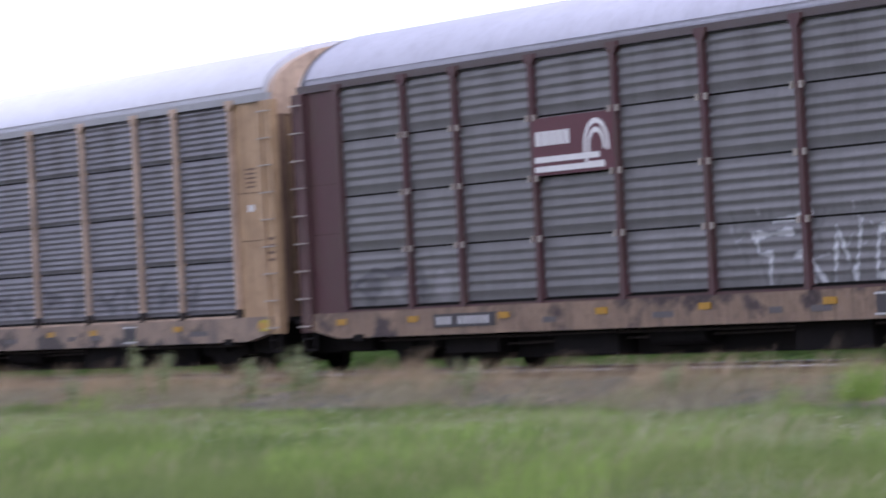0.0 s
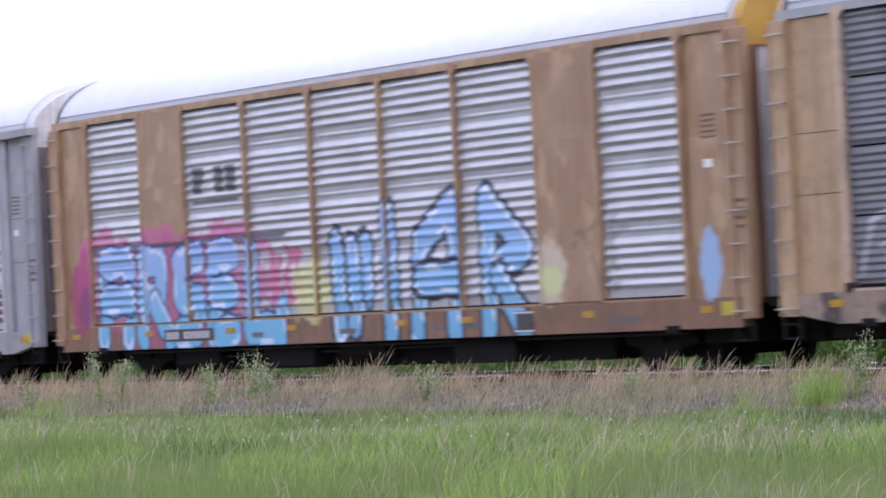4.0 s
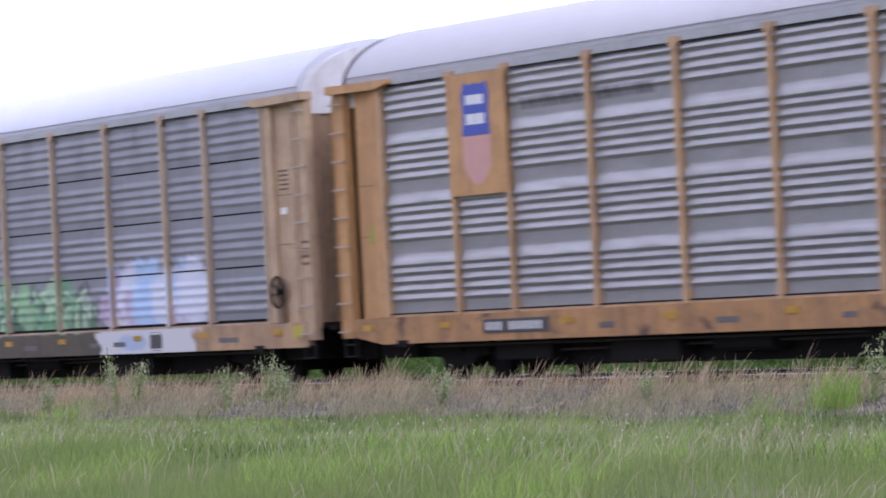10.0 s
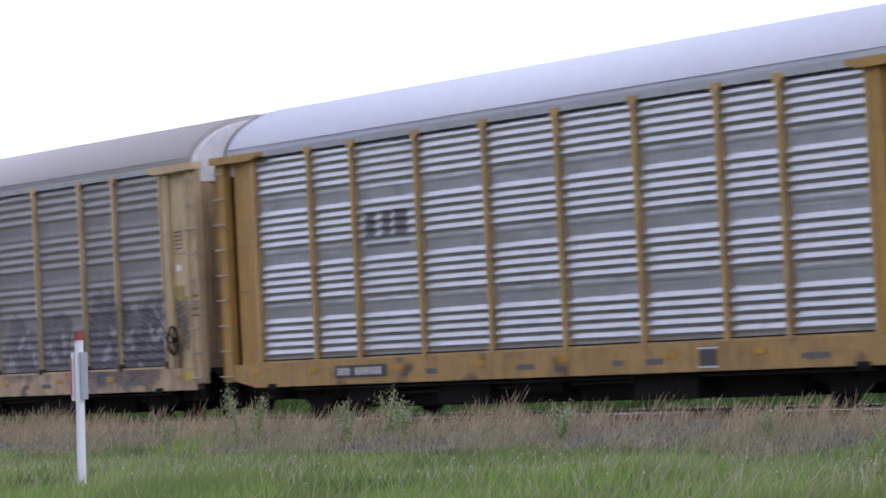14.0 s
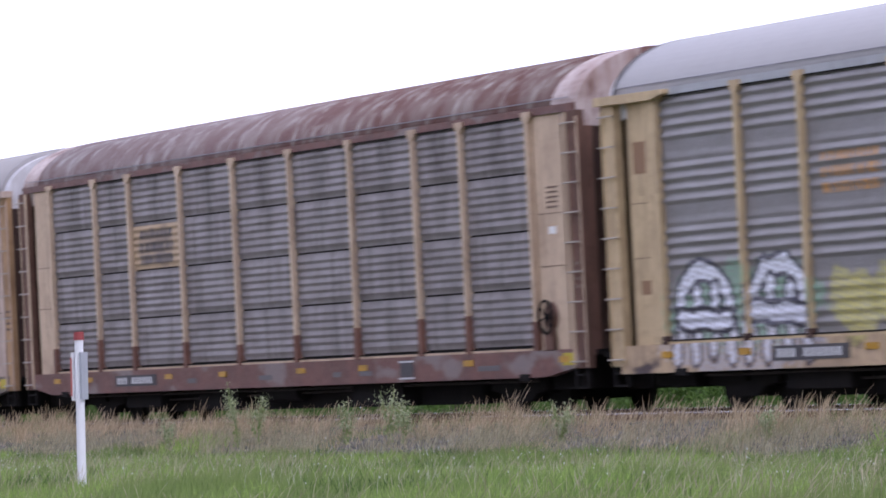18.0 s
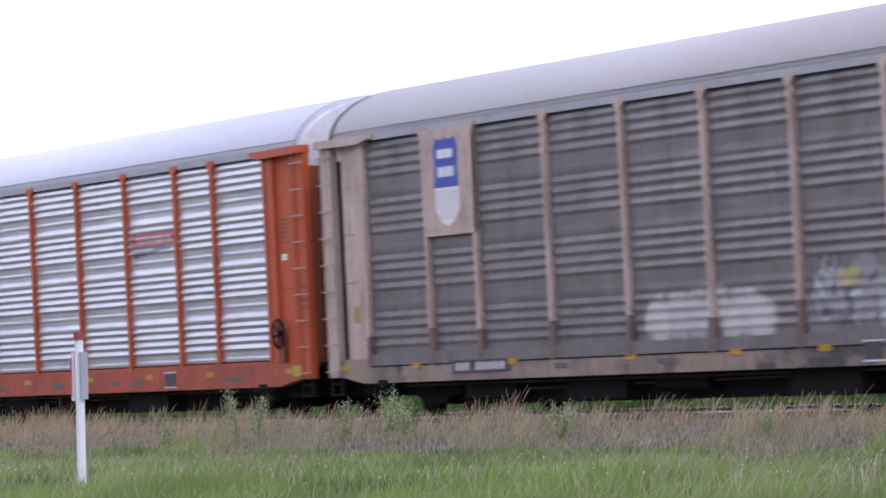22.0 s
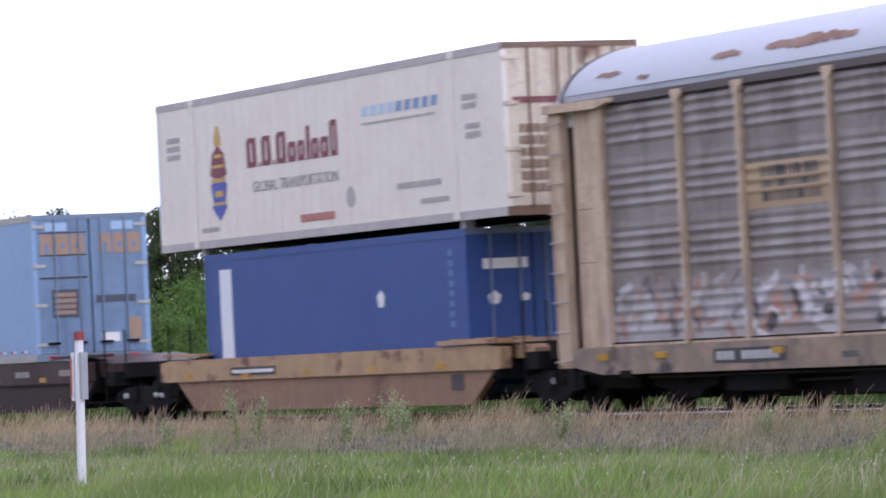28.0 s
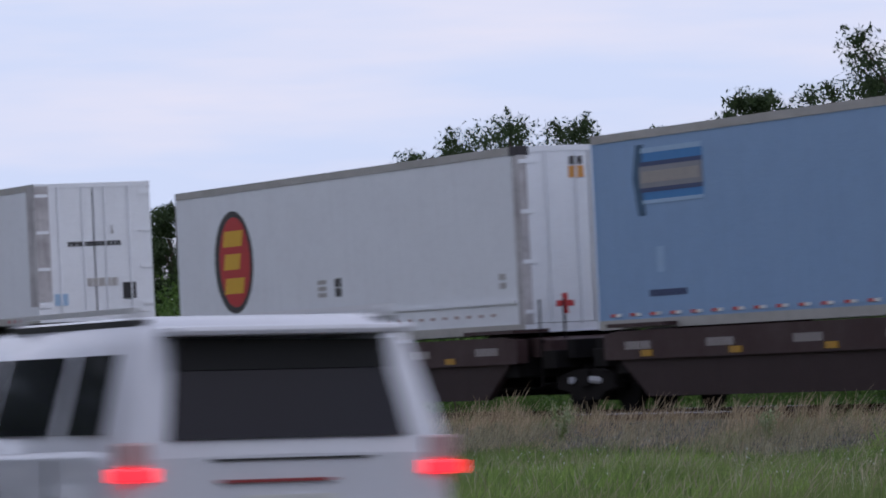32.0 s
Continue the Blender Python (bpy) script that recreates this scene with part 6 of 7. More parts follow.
# pale blue trailer
it, h, w = box_body("pale blue semi trailer with rear doors and orange marks", "trailer", -33.5, 16.1, 1.33, 4.45, 2.6, pale_blue, alu, pale_blue, "semi trailers in the train")
yw = -w
bright_blue = plain("bright_blue_marking", (0.06, 0.22, 0.5))
part("emblem", extrude_y([(-6.6, 3.7), (-6.45, 3.1), (-6.2, 3.1), (-6.32, 3.7), (-6.2, 4.22), (-6.45, 4.22)], yw - 0.008, yw), plain("dark_teal_marking", (0.04, 0.1, 0.18)), it)
part("emblem", boxes((-6.28, -4.2, yw - 0.006, yw, 3.28, 4.16)), bright_blue, it)
part("emblem_edge", boxes((-6.28, -4.2, yw - 0.009, yw - 0.002, 4.08, 4.16)), light_blue, it)
part("emblem_edge", boxes((-6.28, -4.2, yw - 0.009, yw - 0.002, 3.28, 3.34)), light_blue, it)
part("emblem_band", boxes((-6.35, -4.2, yw - 0.01, yw - 0.002, 3.46, 3.94)), plain("dark_blue_marking", (0.05, 0.07, 0.16)), it)
part("emblem_band", boxes((-6.35, -4.2, yw - 0.013, yw - 0.004, 3.53, 3.87)), plain("grey_blue_marking", (0.26, 0.26, 0.28)), it)
bars(it, -6.3, -4.3, 3.6, 3.8, 1, plain("dusty_marking", (0.4, 0.36, 0.32)), yw - 0.013, 231, gap=0.1)
bars(it, -6.2, -4.9, 1.82, 1.93, 1, plain("dark_blue_marking", (0.06, 0.12, 0.24)), yw - 0.002, 232, gap=0.05)
part("patch", boxes((-5.9, -5.65, yw - 0.004, yw, 2.2, 2.6)), light_blue, it)
for q in range(22):
    xx = -7.6 + q * 0.7
    part("tape", boxes((xx, xx + 0.18, yw - 0.018, yw - 0.01, 1.53, 1.58)), tape_red, it)
    part("tape", boxes((xx + 0.18, xx + 0.36, yw - 0.018, yw - 0.01, 1.53, 1.58)), WHITE, it)
# doors in a darker, greyer blue than the side walls
door_end(it, h, w, 1.33, 4.45, paint_mat("road_stained_blue_door", (0.19, 0.28, 0.42), dirt=(0.1, 0.14, 0.2), wear=0.7, streak=0.8, rough=0.5), paint_mat("steel_blue_rod", (0.2, 0.27, 0.37)), alu)
for y0 in (-1.12, -0.76, -0.42, 0.2, 0.54, 0.86):
    part("mark_block", boxes((h + 0.004, h + 0.009, y0, y0 + 0.29, 3.6, 4.03)), door_orange, it)
    part("mark_block", boxes((h + 0.008, h + 0.011, y0 + 0.1, y0 + 0.19, 3.6 if y0 in (-1.12, 0.2) else 3.72, 3.84)), MADE["road_stained_blue_door"], it)
for zz in (3.57, 4.05):
    part("seam_line", boxes((h + 0.002, h + 0.006, -1.15, -0.08, zz, zz + 0.025)), PLATE, it)
part("seam_line", boxes((h + 0.002, h + 0.006, -1.15, -0.08, 3.08, 3.12)), PLATE, it)
part("notice", boxes((h + 0.004, h + 0.01, -0.9, -0.3, 2.25, 2.85)), plain("dark_notice", (0.07, 0.08, 0.11)), it, "dark notice on the door")
end_bars(it, h + 0.01, -0.85, -0.35, 2.3, 2.8, 4, door_orange, 235)
part("notice", boxes((h + 0.004, h + 0.01, 0.1, 1.0, 2.55, 2.7)), plain("dark_notice", (0.07, 0.08, 0.11)), it)
part("notice", boxes((h + 0.004, h + 0.01, 0.8, 1.1, 1.75, 2.2)), door_orange, it)
part("notice", boxes((h + 0.004, h + 0.01, 0.2, 0.6, 1.7, 1.9)), WHITE, it)
for yy in (-1.0, 0.5):
    part("notice", boxes((h + 0.004, h + 0.01, yy, yy + 0.5, 4.1, 4.28)), light_blue, it)
for yy in (-0.9, -0.3, 0.3, 0.9):
    part("tail_lamp", boxes((h, h + 0.03, yy - 0.12, yy + 0.12, 1.36, 1.44)), tape_red, it)
    part("door_bumper", boxes((h, h + 0.05, yy - 0.14, yy + 0.14, 1.68, 1.73)), IRON, it)


def running_gear(it, h, z, mats=IRON):
    """Landing legs and tandem wheels under a trailer."""
    for yy in (-0.75, 0.75):
        part("landing_leg", boxes((-h + 2.5, -h + 2.62, yy - 0.06, yy + 0.06, z - 0.85, z + 0.05)), mats, it)
    for xx in (h - 3.2, h - 1.9):
        for yy in (-1.0, 1.0):
            part("tyre", rod(bmesh.new(), (xx, yy - 0.25, z - 0.55), (xx, yy + 0.25, z - 0.55), 0.5, seg=24), mats, it)


it, h, w = box_body("white semi trailer with a red and black oval emblem", "trailer", -52.3, 15.9, 1.36, 4.47, 2.6, white_sheet, alu, white_sheet, "semi trailers in the train")
yw = -w
oval = [(math.cos(q * math.tau / 32), math.sin(q * math.tau / 32)) for q in range(32)]
ex, ez = -5.0, 3.02
part("emblem", extrude_y([(ex + 0.98 * a, ez + 0.98 * b) for a, b in oval], yw - 0.006, yw), BLACK, it, "black oval")
part("emblem", extrude_y([(ex + 0.06 + 0.78 * a, ez + 0.86 * b) for a, b in oval], yw - 0.01, yw - 0.004), plain("bright_red_emblem", (0.5, 0.03, 0.03)), it, "red oval")
for q, (u0, u1, k0, k1) in enumerate(((-0.5, 0.55, 0.3, 0.6), (-0.5, 0.4, -0.14, 0.16), (-0.5, 0.55, -0.6, -0.3))):
    part("emblem_bar", extrude_y([(ex + u0, ez + k0), (ex + u1 - 0.1, ez + k0), (ex + u1, ez + k1), (ex + u0 + 0.1, ez + k1)], yw - 0.016, yw - 0.01), plain("yellow_emblem", (0.72, 0.42, 0.02)), it, "yellow bar")
part("rub_rail", boxes((-h, h - 0.3, yw - 0.03, yw, 1.86, 1.92)), white_sheet, it)
for q in range(30):
    part("tape", boxes((-7.9 + q * 0.5, -7.72 + q * 0.5, yw - 0.008, yw, 1.66, 1.71)), plain("faded_tape", (0.5, 0.4, 0.4)), it)
bars(it, -0.9, -0.5, 2.2, 2.55, 3, faint, yw - 0.001, 241)
bars(it, -0.1, 0.2, 2.2, 2.55, 2, PLATE, yw - 0.001, 242, gap=0.1)
bars(it, 7.0, 7.25, 2.1, 2.4, 2, faint, yw - 0.001, 243)
part("stained_corner", boxes((h - 0.22, h + 0.01, yw - 0.014, yw, 1.5, 4.46)), paint_mat("sooty_corner_sheet", (0.55, 0.53, 0.54), dirt=(0.16, 0.14, 0.14), wear=1.0, streak=1.4), it, "sooty corner sheet")
part("side_skirt", boxes((-3.0, 3.2, yw + 0.01, yw + 0.05, 1.02, 1.36)), white_sheet, it)
door_end(it, h, w, 1.36, 4.47, white_sheet, white_sheet, white_sheet)
part("stained_corner", boxes((h + 0.003, h + 0.012, -w, -w + 0.14, 1.5, 4.46)), MADE["sooty_corner_sheet"], it)
part("notice", boxes((h + 0.004, h + 0.01, -0.72, -0.4, 1.78, 1.88), (h + 0.004, h + 0.01, -0.61, -0.51, 1.66, 2.0)), tape_red, it, "red cross notice")
part("notice", boxes((h + 0.004, h + 0.01, -0.38, -0.1, 3.92, 4.12)), orange_sign, it)
part("notice", boxes((h + 0.004, h + 0.01, -0.36, -0.12, 4.14, 4.28)), PLATE, it)
part("corner_cap", boxes((h - 0.32, h + 0.013, yw - 0.02, yw + 0.2, 4.32, 4.475), bev=0.01), plain("black_corner_cap", (0.03, 0.025, 0.03)), it, "black upper corner cap")
part("gear_box", boxes((-h + 1.5, -h + 3, -0.9, 0.9, 0.5, 1.3)), IRON, it)

it, h, w = box_body("white semi trailer with a sooty corner, raised", "trailer", -76.6, 16.1, 2.15, 5.1, 2.6, white_sheet, alu, white_sheet, "semi trailers in the train")
yw = -w
part("stained_corner", boxes((h - 0.5, h + 0.01, yw - 0.014, yw, 2.5, 5.05)), MADE["sooty_corner_sheet"], it, "sooty corner sheet")
door_end(it, h, w, 2.15, 5.1, white_sheet, white_sheet, white_sheet)
part("stained_corner", boxes((h + 0.003, h + 0.012, -w, -w + 0.3, 2.6, 5.05)), MADE["sooty_corner_sheet"], it)
end_bars(it, h + 0.005, -0.6, 0.6, 3.75, 3.85, 1, BLACK, 251, gap=0.0)
part("emblem", extrude_y([(-0.1, 0), (0.1, 0), (0, 0.2)], -0.003, 0.003), faint, it, at=(h + 0.008, 0.4, 4.0))
end_bars(it, h + 0.005, -0.2, 0.5, 2.85, 3.1, 1, faint, 252)
part("notice", boxes((h + 0.004, h + 0.01, -0.95, -0.65, 2.5, 2.75)), light_blue, it)
part("notice", boxes((h + 0.004, h + 0.01, 0.6, 0.9, 2.6, 2.95)), BLACK, it)
bars(it, -7.4, -6.9, 2.6, 3.2, 5, BLACK, yw - 0.001, 253)
running_gear(it, h, 2.15)
part("tape", boxes(*[(6.0 + q * 0.4, 6.2 + q * 0.4, yw - 0.018, yw - 0.012, 2.2, 2.25) for q in range(5)]), tape_red, it)


# ---- passing car on the road ----
def suv():
    """A white, square-built estate car seen from behind, heading along the road; origin on the road under its tail."""
    body_mat = plain("white_car_paint", (0.6, 0.61, 0.66), rough=0.3, vary=0.03)
    clear = body_mat.node_tree.nodes["Principled BSDF"]
    clear.inputs["Coat Weight"].default_value, clear.inputs["Coat Roughness"].default_value = 0.9, 0.06
    glass = plain("tinted_glass", (0.012, 0.012, 0.018), rough=0.06, vary=0.0)
    trim = plain("black_car_trim", (0.02, 0.02, 0.02), rough=0.5)
    lamp_red = plain("lit_tail_lamp", (1.0, 0.02, 0.03), rough=0.3, glow=4.5, vary=0.0)
    glass.node_tree.nodes["Principled BSDF"].inputs["Specular IOR Level"].default_value = 0.25
    car = thing("car", "white four wheel drive car with lit red tail lamps", "car")
    # sections from tail to nose: x, sill z, waist z, half width
    bm = bmesh.new()

    def ring(x, z0, z1, hw, r):
        pts = [(-hw + 0.06, z0), (-hw, z0 + 0.12), (-hw - 0.0, (z0 + z1) / 2), (-hw + 0.02, z1 - r), (-hw + r * 0.6, z1), (0, z1 + 0.015), (hw - r * 0.6, z1), (hw - 0.02, z1 - r), (hw, (z0 + z1) / 2), (hw, z0 + 0.12), (hw - 0.06, z0)]
        return [bm.verts.new((x, y, z)) for y, z in pts]

    secs = [(0.0, 0.55, 1.1, 0.88, 0.06), (-0.06, 0.45, 1.13, 0.95, 0.06), (-0.5, 0.4, 1.15, 0.97, 0.05), (-2.4, 0.38, 1.13, 0.97, 0.05), (-3.75, 0.4, 1.12, 0.96, 0.07), (-3.95, 0.4, 1.1, 0.96, 0.12), (-5.1, 0.42, 1.02, 0.93, 0.16), (-5.5, 0.48, 0.92, 0.84, 0.18), (-5.62, 0.55, 0.8, 0.76, 0.1)]
    rings = [ring(*s) for s in secs]
    for a, b in zip(rings, rings[1:]):
        for i in range(len(a)):
            bm.faces.new((a[i], a[(i + 1) % len(a)], b[(i + 1) % len(a)], b[i])).smooth = True
    bm.faces.new(rings[0])
    bm.faces.new(rings[-1][::-1])
    part("body", bm, body_mat, car)
    # cabin
    bm = bmesh.new()
    levels = [(1.1, 0.0, -3.8, 0.93), (1.23, -0.02, -3.65, 0.92), (1.69, -0.14, -2.97, 0.79), (1.78, -0.2, -2.75, 0.75), (1.85, -0.34, -2.45, 0.66)]
    prev = None
    for z, xr, xf, hw in levels:
        r = 0.1
        pts = [(xr, -hw + r), (xr, hw - r), (xr - r, hw), (xf + 2 * r, hw), (xf, hw - 2.5 * r), (xf, -hw + 2.5 * r), (xf + 2 * r, -hw), (xr - r, -hw)]
        cur = [bm.verts.new((x, y, z)) for x, y in pts]
        if prev:
            for i in range(8):
                bm.faces.new((prev[i], prev[(i + 1) % 8], cur[(i + 1) % 8], cur[i])).smooth = True
        prev = cur
    bm.faces.new(prev)
    part("cabin", bm, body_mat, car)

    def pane(name, pts, mat=glass, th=0.02, parent=car):
        b = bmesh.new()
        v = [b.verts.new(p) for p in pts]
        f = b.faces.new(v)
        f.normal_update()
        e = bmesh.ops.extrude_face_region(b, geom=[f])
        for q in e["geom"]:
            if isinstance(q, bmesh.types.BMVert):
                q.co += f.normal * th
        part(name, b, mat, parent)

    pane("rear_window", [(0.012, -0.68, 1.2), (0.012, 0.68, 1.2), (-0.115, 0.6, 1.67), (-0.115, -0.6, 1.67)])

    def side(u, z, s):
        hw = np.interp(z, [1.1, 1.23, 1.69, 1.78], [0.93, 0.92, 0.79, 0.75])
        return (u, s * (hw + 0.004), z)

    for s in (-1, 1):
        for x0, x1, x2, x3 in ((-0.32, -0.95, -0.98, -0.38), (-1.12, -2.15, -2.13, -1.1), (-2.27, -3.35, -2.87, -2.22)):
            pts = [side(x0, 1.23, s), side(x1, 1.23, s), side(x2, 1.65, s), side(x3, 1.65, s)]
            pane("side_window", pts if s < 0 else pts[::-1], th=0.012)
        part("roof_rail", boxes((-2.3, -0.35, s * 0.7 - 0.02, s * 0.7 + 0.02, 1.872, 1.9), (-2.3, -2.22, s * 0.7 - 0.02, s * 0.7 + 0.02, 1.77, 1.88), (-0.45, -0.37, s * 0.7 - 0.02, s * 0.7 + 0.02, 1.77, 1.88)), plain("silver_rail", (0.8, 0.8, 0.82), rough=0.3, metal=0.4), car)
        # the rail's shadow on the roof, laid in as a black strip
        part("roof_strip", boxes((-2.35, -0.32, s * 0.69 - 0.035, s * 0.69 + 0.035, 1.8, 1.835)), trim, car, "painted shade under the roof rail")
        part("tail_lamp", boxes((-0.1, 0.03, min(s * 0.76, s * 0.985), max(s * 0.76, s * 0.985), 0.985, 1.055), bev=0.012), lamp_red, car, "lit red tail lamp")
        part("lamp_housing", boxes((-0.1, 0.012, min(s * 0.79, s * 0.95), max(s * 0.79, s * 0.95), 1.06, 1.19), bev=0.015), plain("unlit_lamp_cover", (0.5, 0.33, 0.33), rough=0.2), car, "pale red lamp cover")
        part("mirror", boxes((-3.45, -3.25, min(s * 0.95, s * 1.17), max(s * 0.95, s * 1.17), 1.16, 1.36), bev=0.04), trim, car)
        for x in (-1.05, -4.4):
            wh = part("wheel", rod(bmesh.new(), (0, -0.12, 0), (0, 0.12, 0), 0.38, seg=28), trim, car, at=(x, s * 0.83, 0.38))
            part("rim", rod(bmesh.new(), (0, s * 0.1, 0), (0, s * 0.13, 0), 0.23, seg=20), plain("silver_rail", (0.6, 0.6, 0.62), rough=0.3, metal=0.7), wh)
            part("wheel_arch", rod(bmesh.new(), (x, s * 0.85, 0.42), (x, s * 0.975, 0.42), 0.47, seg=28), trim, car)
        part("door_line", boxes((-1.06, -1.045, min(s * 0.965, s * 0.974), max(s * 0.965, s * 0.974), 0.5, 1.1), (-2.05, -2.035, min(s * 0.965, s * 0.974), max(s * 0.965, s * 0.974), 0.5, 1.1)), trim, car)
    pane("windscreen", [(-3.64, 0.62, 1.25), (-3.64, -0.62, 1.25), (-3.03, -0.52, 1.65), (-3.03, 0.52, 1.65)])
    # black piece stands in for the spoiler's shadow on the glass
    part("window_band", extrude_x([(-0.62, 1.56), (0.62, 1.56), (0.6, 1.71), (-0.6, 1.73)], -0.16, -0.075), plain("black_band", (0.004, 0.004, 0.005), rough=0.6), car, "painted shade under the spoiler")
    part("spoiler", boxes((-0.28, 0.12, -0.66, 0.66, 1.735, 1.79), bev=0.025), body_mat, car)
    part("rear_bumper", boxes((-0.15, 0.1, -0.93, 0.93, 0.45, 0.72), bev=0.05), body_mat, car)
    part("tailgate_strip", boxes((0.0, 0.02, -0.4, 0.24, 0.966, 0.984)), plain("dark_red_strip", (0.25, 0.03, 0.03)), car)
    part("tailgate_line", boxes((0.0, 0.012, -0.44, 0.46, 1.082, 1.094)), trim, car)
    part("registration_plate", boxes((0.0, 0.02, -0.26, 0.26, 0.76, 0.9)), plain("plate_white", (0.6, 0.6, 0.58)), car)
    end_bars(car, 0.021, -0.2, 0.2, 0.79, 0.87, 1, PLATE, 3)
    return car


SUV = suv()


# ---- trackside marker ----
def marker():
    m = thing("marker_post", "white plastic utility marker post with red cap", "marker post", at=(-51.75, -16.56, -0.63))
    m.rotation_euler = (0, 0, radians(25))
    part("tube", rod(bmesh.new(), (0, 0, -0.15), (0, 0, 1.66), 0.052, 0.05, seg=16), plain("white_plastic", (0.78, 0.78, 0.8), rough=0.4, vary=0.08), m)
    part("cap", rod(bmesh.new(), (0, 0, 1.64), (0, 0, 1.735), 0.062, 0.058, seg=16), plain("faded_red_cap", (0.3, 0.05, 0.05), rough=0.5), m, "dark red cap")
    part("sign_plate", boxes((-0.088, -0.062, -0.05, 0.04, 0.95, 1.5)), plain("white_plastic", (0.78, 0.78, 0.8)), m)
    part("sign_band", boxes((-0.095, -0.07, -0.056, -0.03, 1.0, 1.44)), plain("faded_red_print", (0.42, 0.13, 0.12)), m)
    part("backing_strip", boxes((0.05, 0.085, -0.05, 0.05, 0.96, 1.5)), plain("grey_strip", (0.4, 0.42, 0.46), rough=0.4), m)
    return m


marker()

# ---- plants ----
def in_strip(n, y0, y1, rng, more=0.0):
    """Random spots of the verge between two lines along the track, on the stretch that fits the camera's view."""
    y = rng.uniform(y0, y1, n)
    Y = y + 35.2
    x = rng.uniform(-3.1 * Y - 4 - more, -1.55 * Y + 4 + more)
    return x, y


def blades(name, x, y, height, width, lean, rng, mat, label, plume=False):
    n = len(x)
    z = ground_z(y) + np.where((y > -22) & (abs(y) > 3), bumpy(x, y), 0) - 0.02
    ang = rng.uniform(0, math.tau, n)
    dx, dy = np.cos(ang) * width / 2, np.sin(ang) * width / 2
    la = rng.uniform(0, math.tau, n)
    lx, ly = np.cos(la) * lean * height + height * (0.55 * rng.uniform(0.2, 1.3, n) if plume else 0.12), np.sin(la) * lean * height
    base = np.stack([x, y, z], -1)
    off = np.stack([dx, dy, np.zeros(n)], -1)
    k = [0.0, 0.55, 0.85, 1.0] if plume else [0.0, 0.5, 1.0]
    wd = [0.45, 0.4, 1.0, 0.1] if plume else [1.0, 0.8]
    V = []
    for q, f in enumerate(k):
        c = base + np.stack([lx * f * f, ly * f * f, height * f * (1 - 0.12 * f)], -1)
        if q == len(k) - 1 and not plume:
            V.append(c)
        else:
            V += [c - off * wd[q], c + off * wd[q]]
    V = np.stack(V, 1)
    faces = [(0, 1, 3, 2), (2, 3, 4)] if not plume else [(0, 1, 3, 2), (2, 3, 5, 4), (4, 5, 7, 6)]
    return tagged(part(name, soup(name, V, None, faces), mat), label, "grass", kind="stuff")


rng = np.random.default_rng(11)
green = leaf_mat("green_blades", (0.085, 0.15, 0.035), (0.27, 0.37, 0.115), patch=(0.25, 0.31, 0.105))
dry = leaf_mat("dry_blades", (0.41, 0.315, 0.185), (0.74, 0.6, 0.41), through=0.4)
straw = leaf_mat("faded_straw", (0.27, 0.25, 0.15), (0.54, 0.49, 0.34), through=0.4)
mixed = leaf_mat("grey_green_blades", (0.15, 0.21, 0.065), (0.31, 0.37, 0.155))
fresh = leaf_mat("fresh_blades", (0.2, 0.34, 0.06), (0.4, 0.52, 0.15))
deep = leaf_mat("deep_green_blades", (0.045, 0.09, 0.02), (0.11, 0.18, 0.05))
pale = leaf_mat("bleached_stems", (0.45, 0.46, 0.3), (0.62, 0.62, 0.5))
# broad tussocks: taller and shorter patches
x, y = in_strip(180000, -20.5, -5.4, rng)
wave = np.sin(x * 0.7 + 1) * np.sin(y * 0.9) + 0.7 * np.sin(x * 1.9 + y * 0.6) * np.sin(y * 2.1 + 0.4)
tall = 0.19 + 0.09 * wave + rng.uniform(-0.07, 0.1, len(x))
blades("grass", x, y, np.clip(tall, 0.07, 0.5), np.interp(y, [-20, -8], [0.008, 0.011]), 0.28, rng, green, "rough green verge grass")
x, y = in_strip(80000, -20.5, -5.5, rng)
keep = np.sin(x * 0.31 + 0.7) * np.sin(y * 0.8 + x * 0.1) + 0.5 * np.sin(x * 1.3 + 2 * y) > 0.05
x, y = x[keep], y[keep]
blades("grass", x, y, rng.uniform(0.14, 0.34, len(x)), np.interp(y, [-20, -8], [0.008, 0.011]), 0.28, rng, fresh, "patches of fresh bright green grass")
x, y = in_strip(26000, -17, -5.4, rng)
keep = np.sin(x * 0.9 + 2.7) * np.sin(y * 1.3 + x * 0.2) > 0.1
x, y = x[keep], y[keep]
blades("grass", x, y, rng.uniform(0.12, 0.34, len(x)), 0.014, 0.3, rng, deep, "dark green blades low in the verge")
x, y = in_strip(60000, -21, -5.6, rng)
keep = rng.uniform(0, 1, len(x)) < np.interp(y, [-19, -13, -6], [0.6, 0.4, 0.22])
x, y = x[keep], y[keep]
blades("grass", x, y, rng.uniform(0.18, 0.34, len(x)), 0.006, 0.25, rng, mixed, "pale seeding grass stems among the green")
x, y = in_strip(2600, -17, -5.6, rng)
blades("grass", x, y, rng.uniform(0.25, 0.42, len(x)), 0.008, 0.3, rng, pale, "bleached thin stems in the grass")
x, y = in_strip(9000, -20.5, -7, rng)
keep = np.sin(x * 0.37 + 2) * np.sin(y * 0.7 + 1) + 0.5 * np.sin(x * 1.1 - y) > -0.1
x, y = x[keep], y[keep]
blades("grass", x, y, rng.uniform(0.26, 0.5, len(x)), 0.008, 0.35, rng, straw, "thin brown seed stalks over the verge", plume=True)
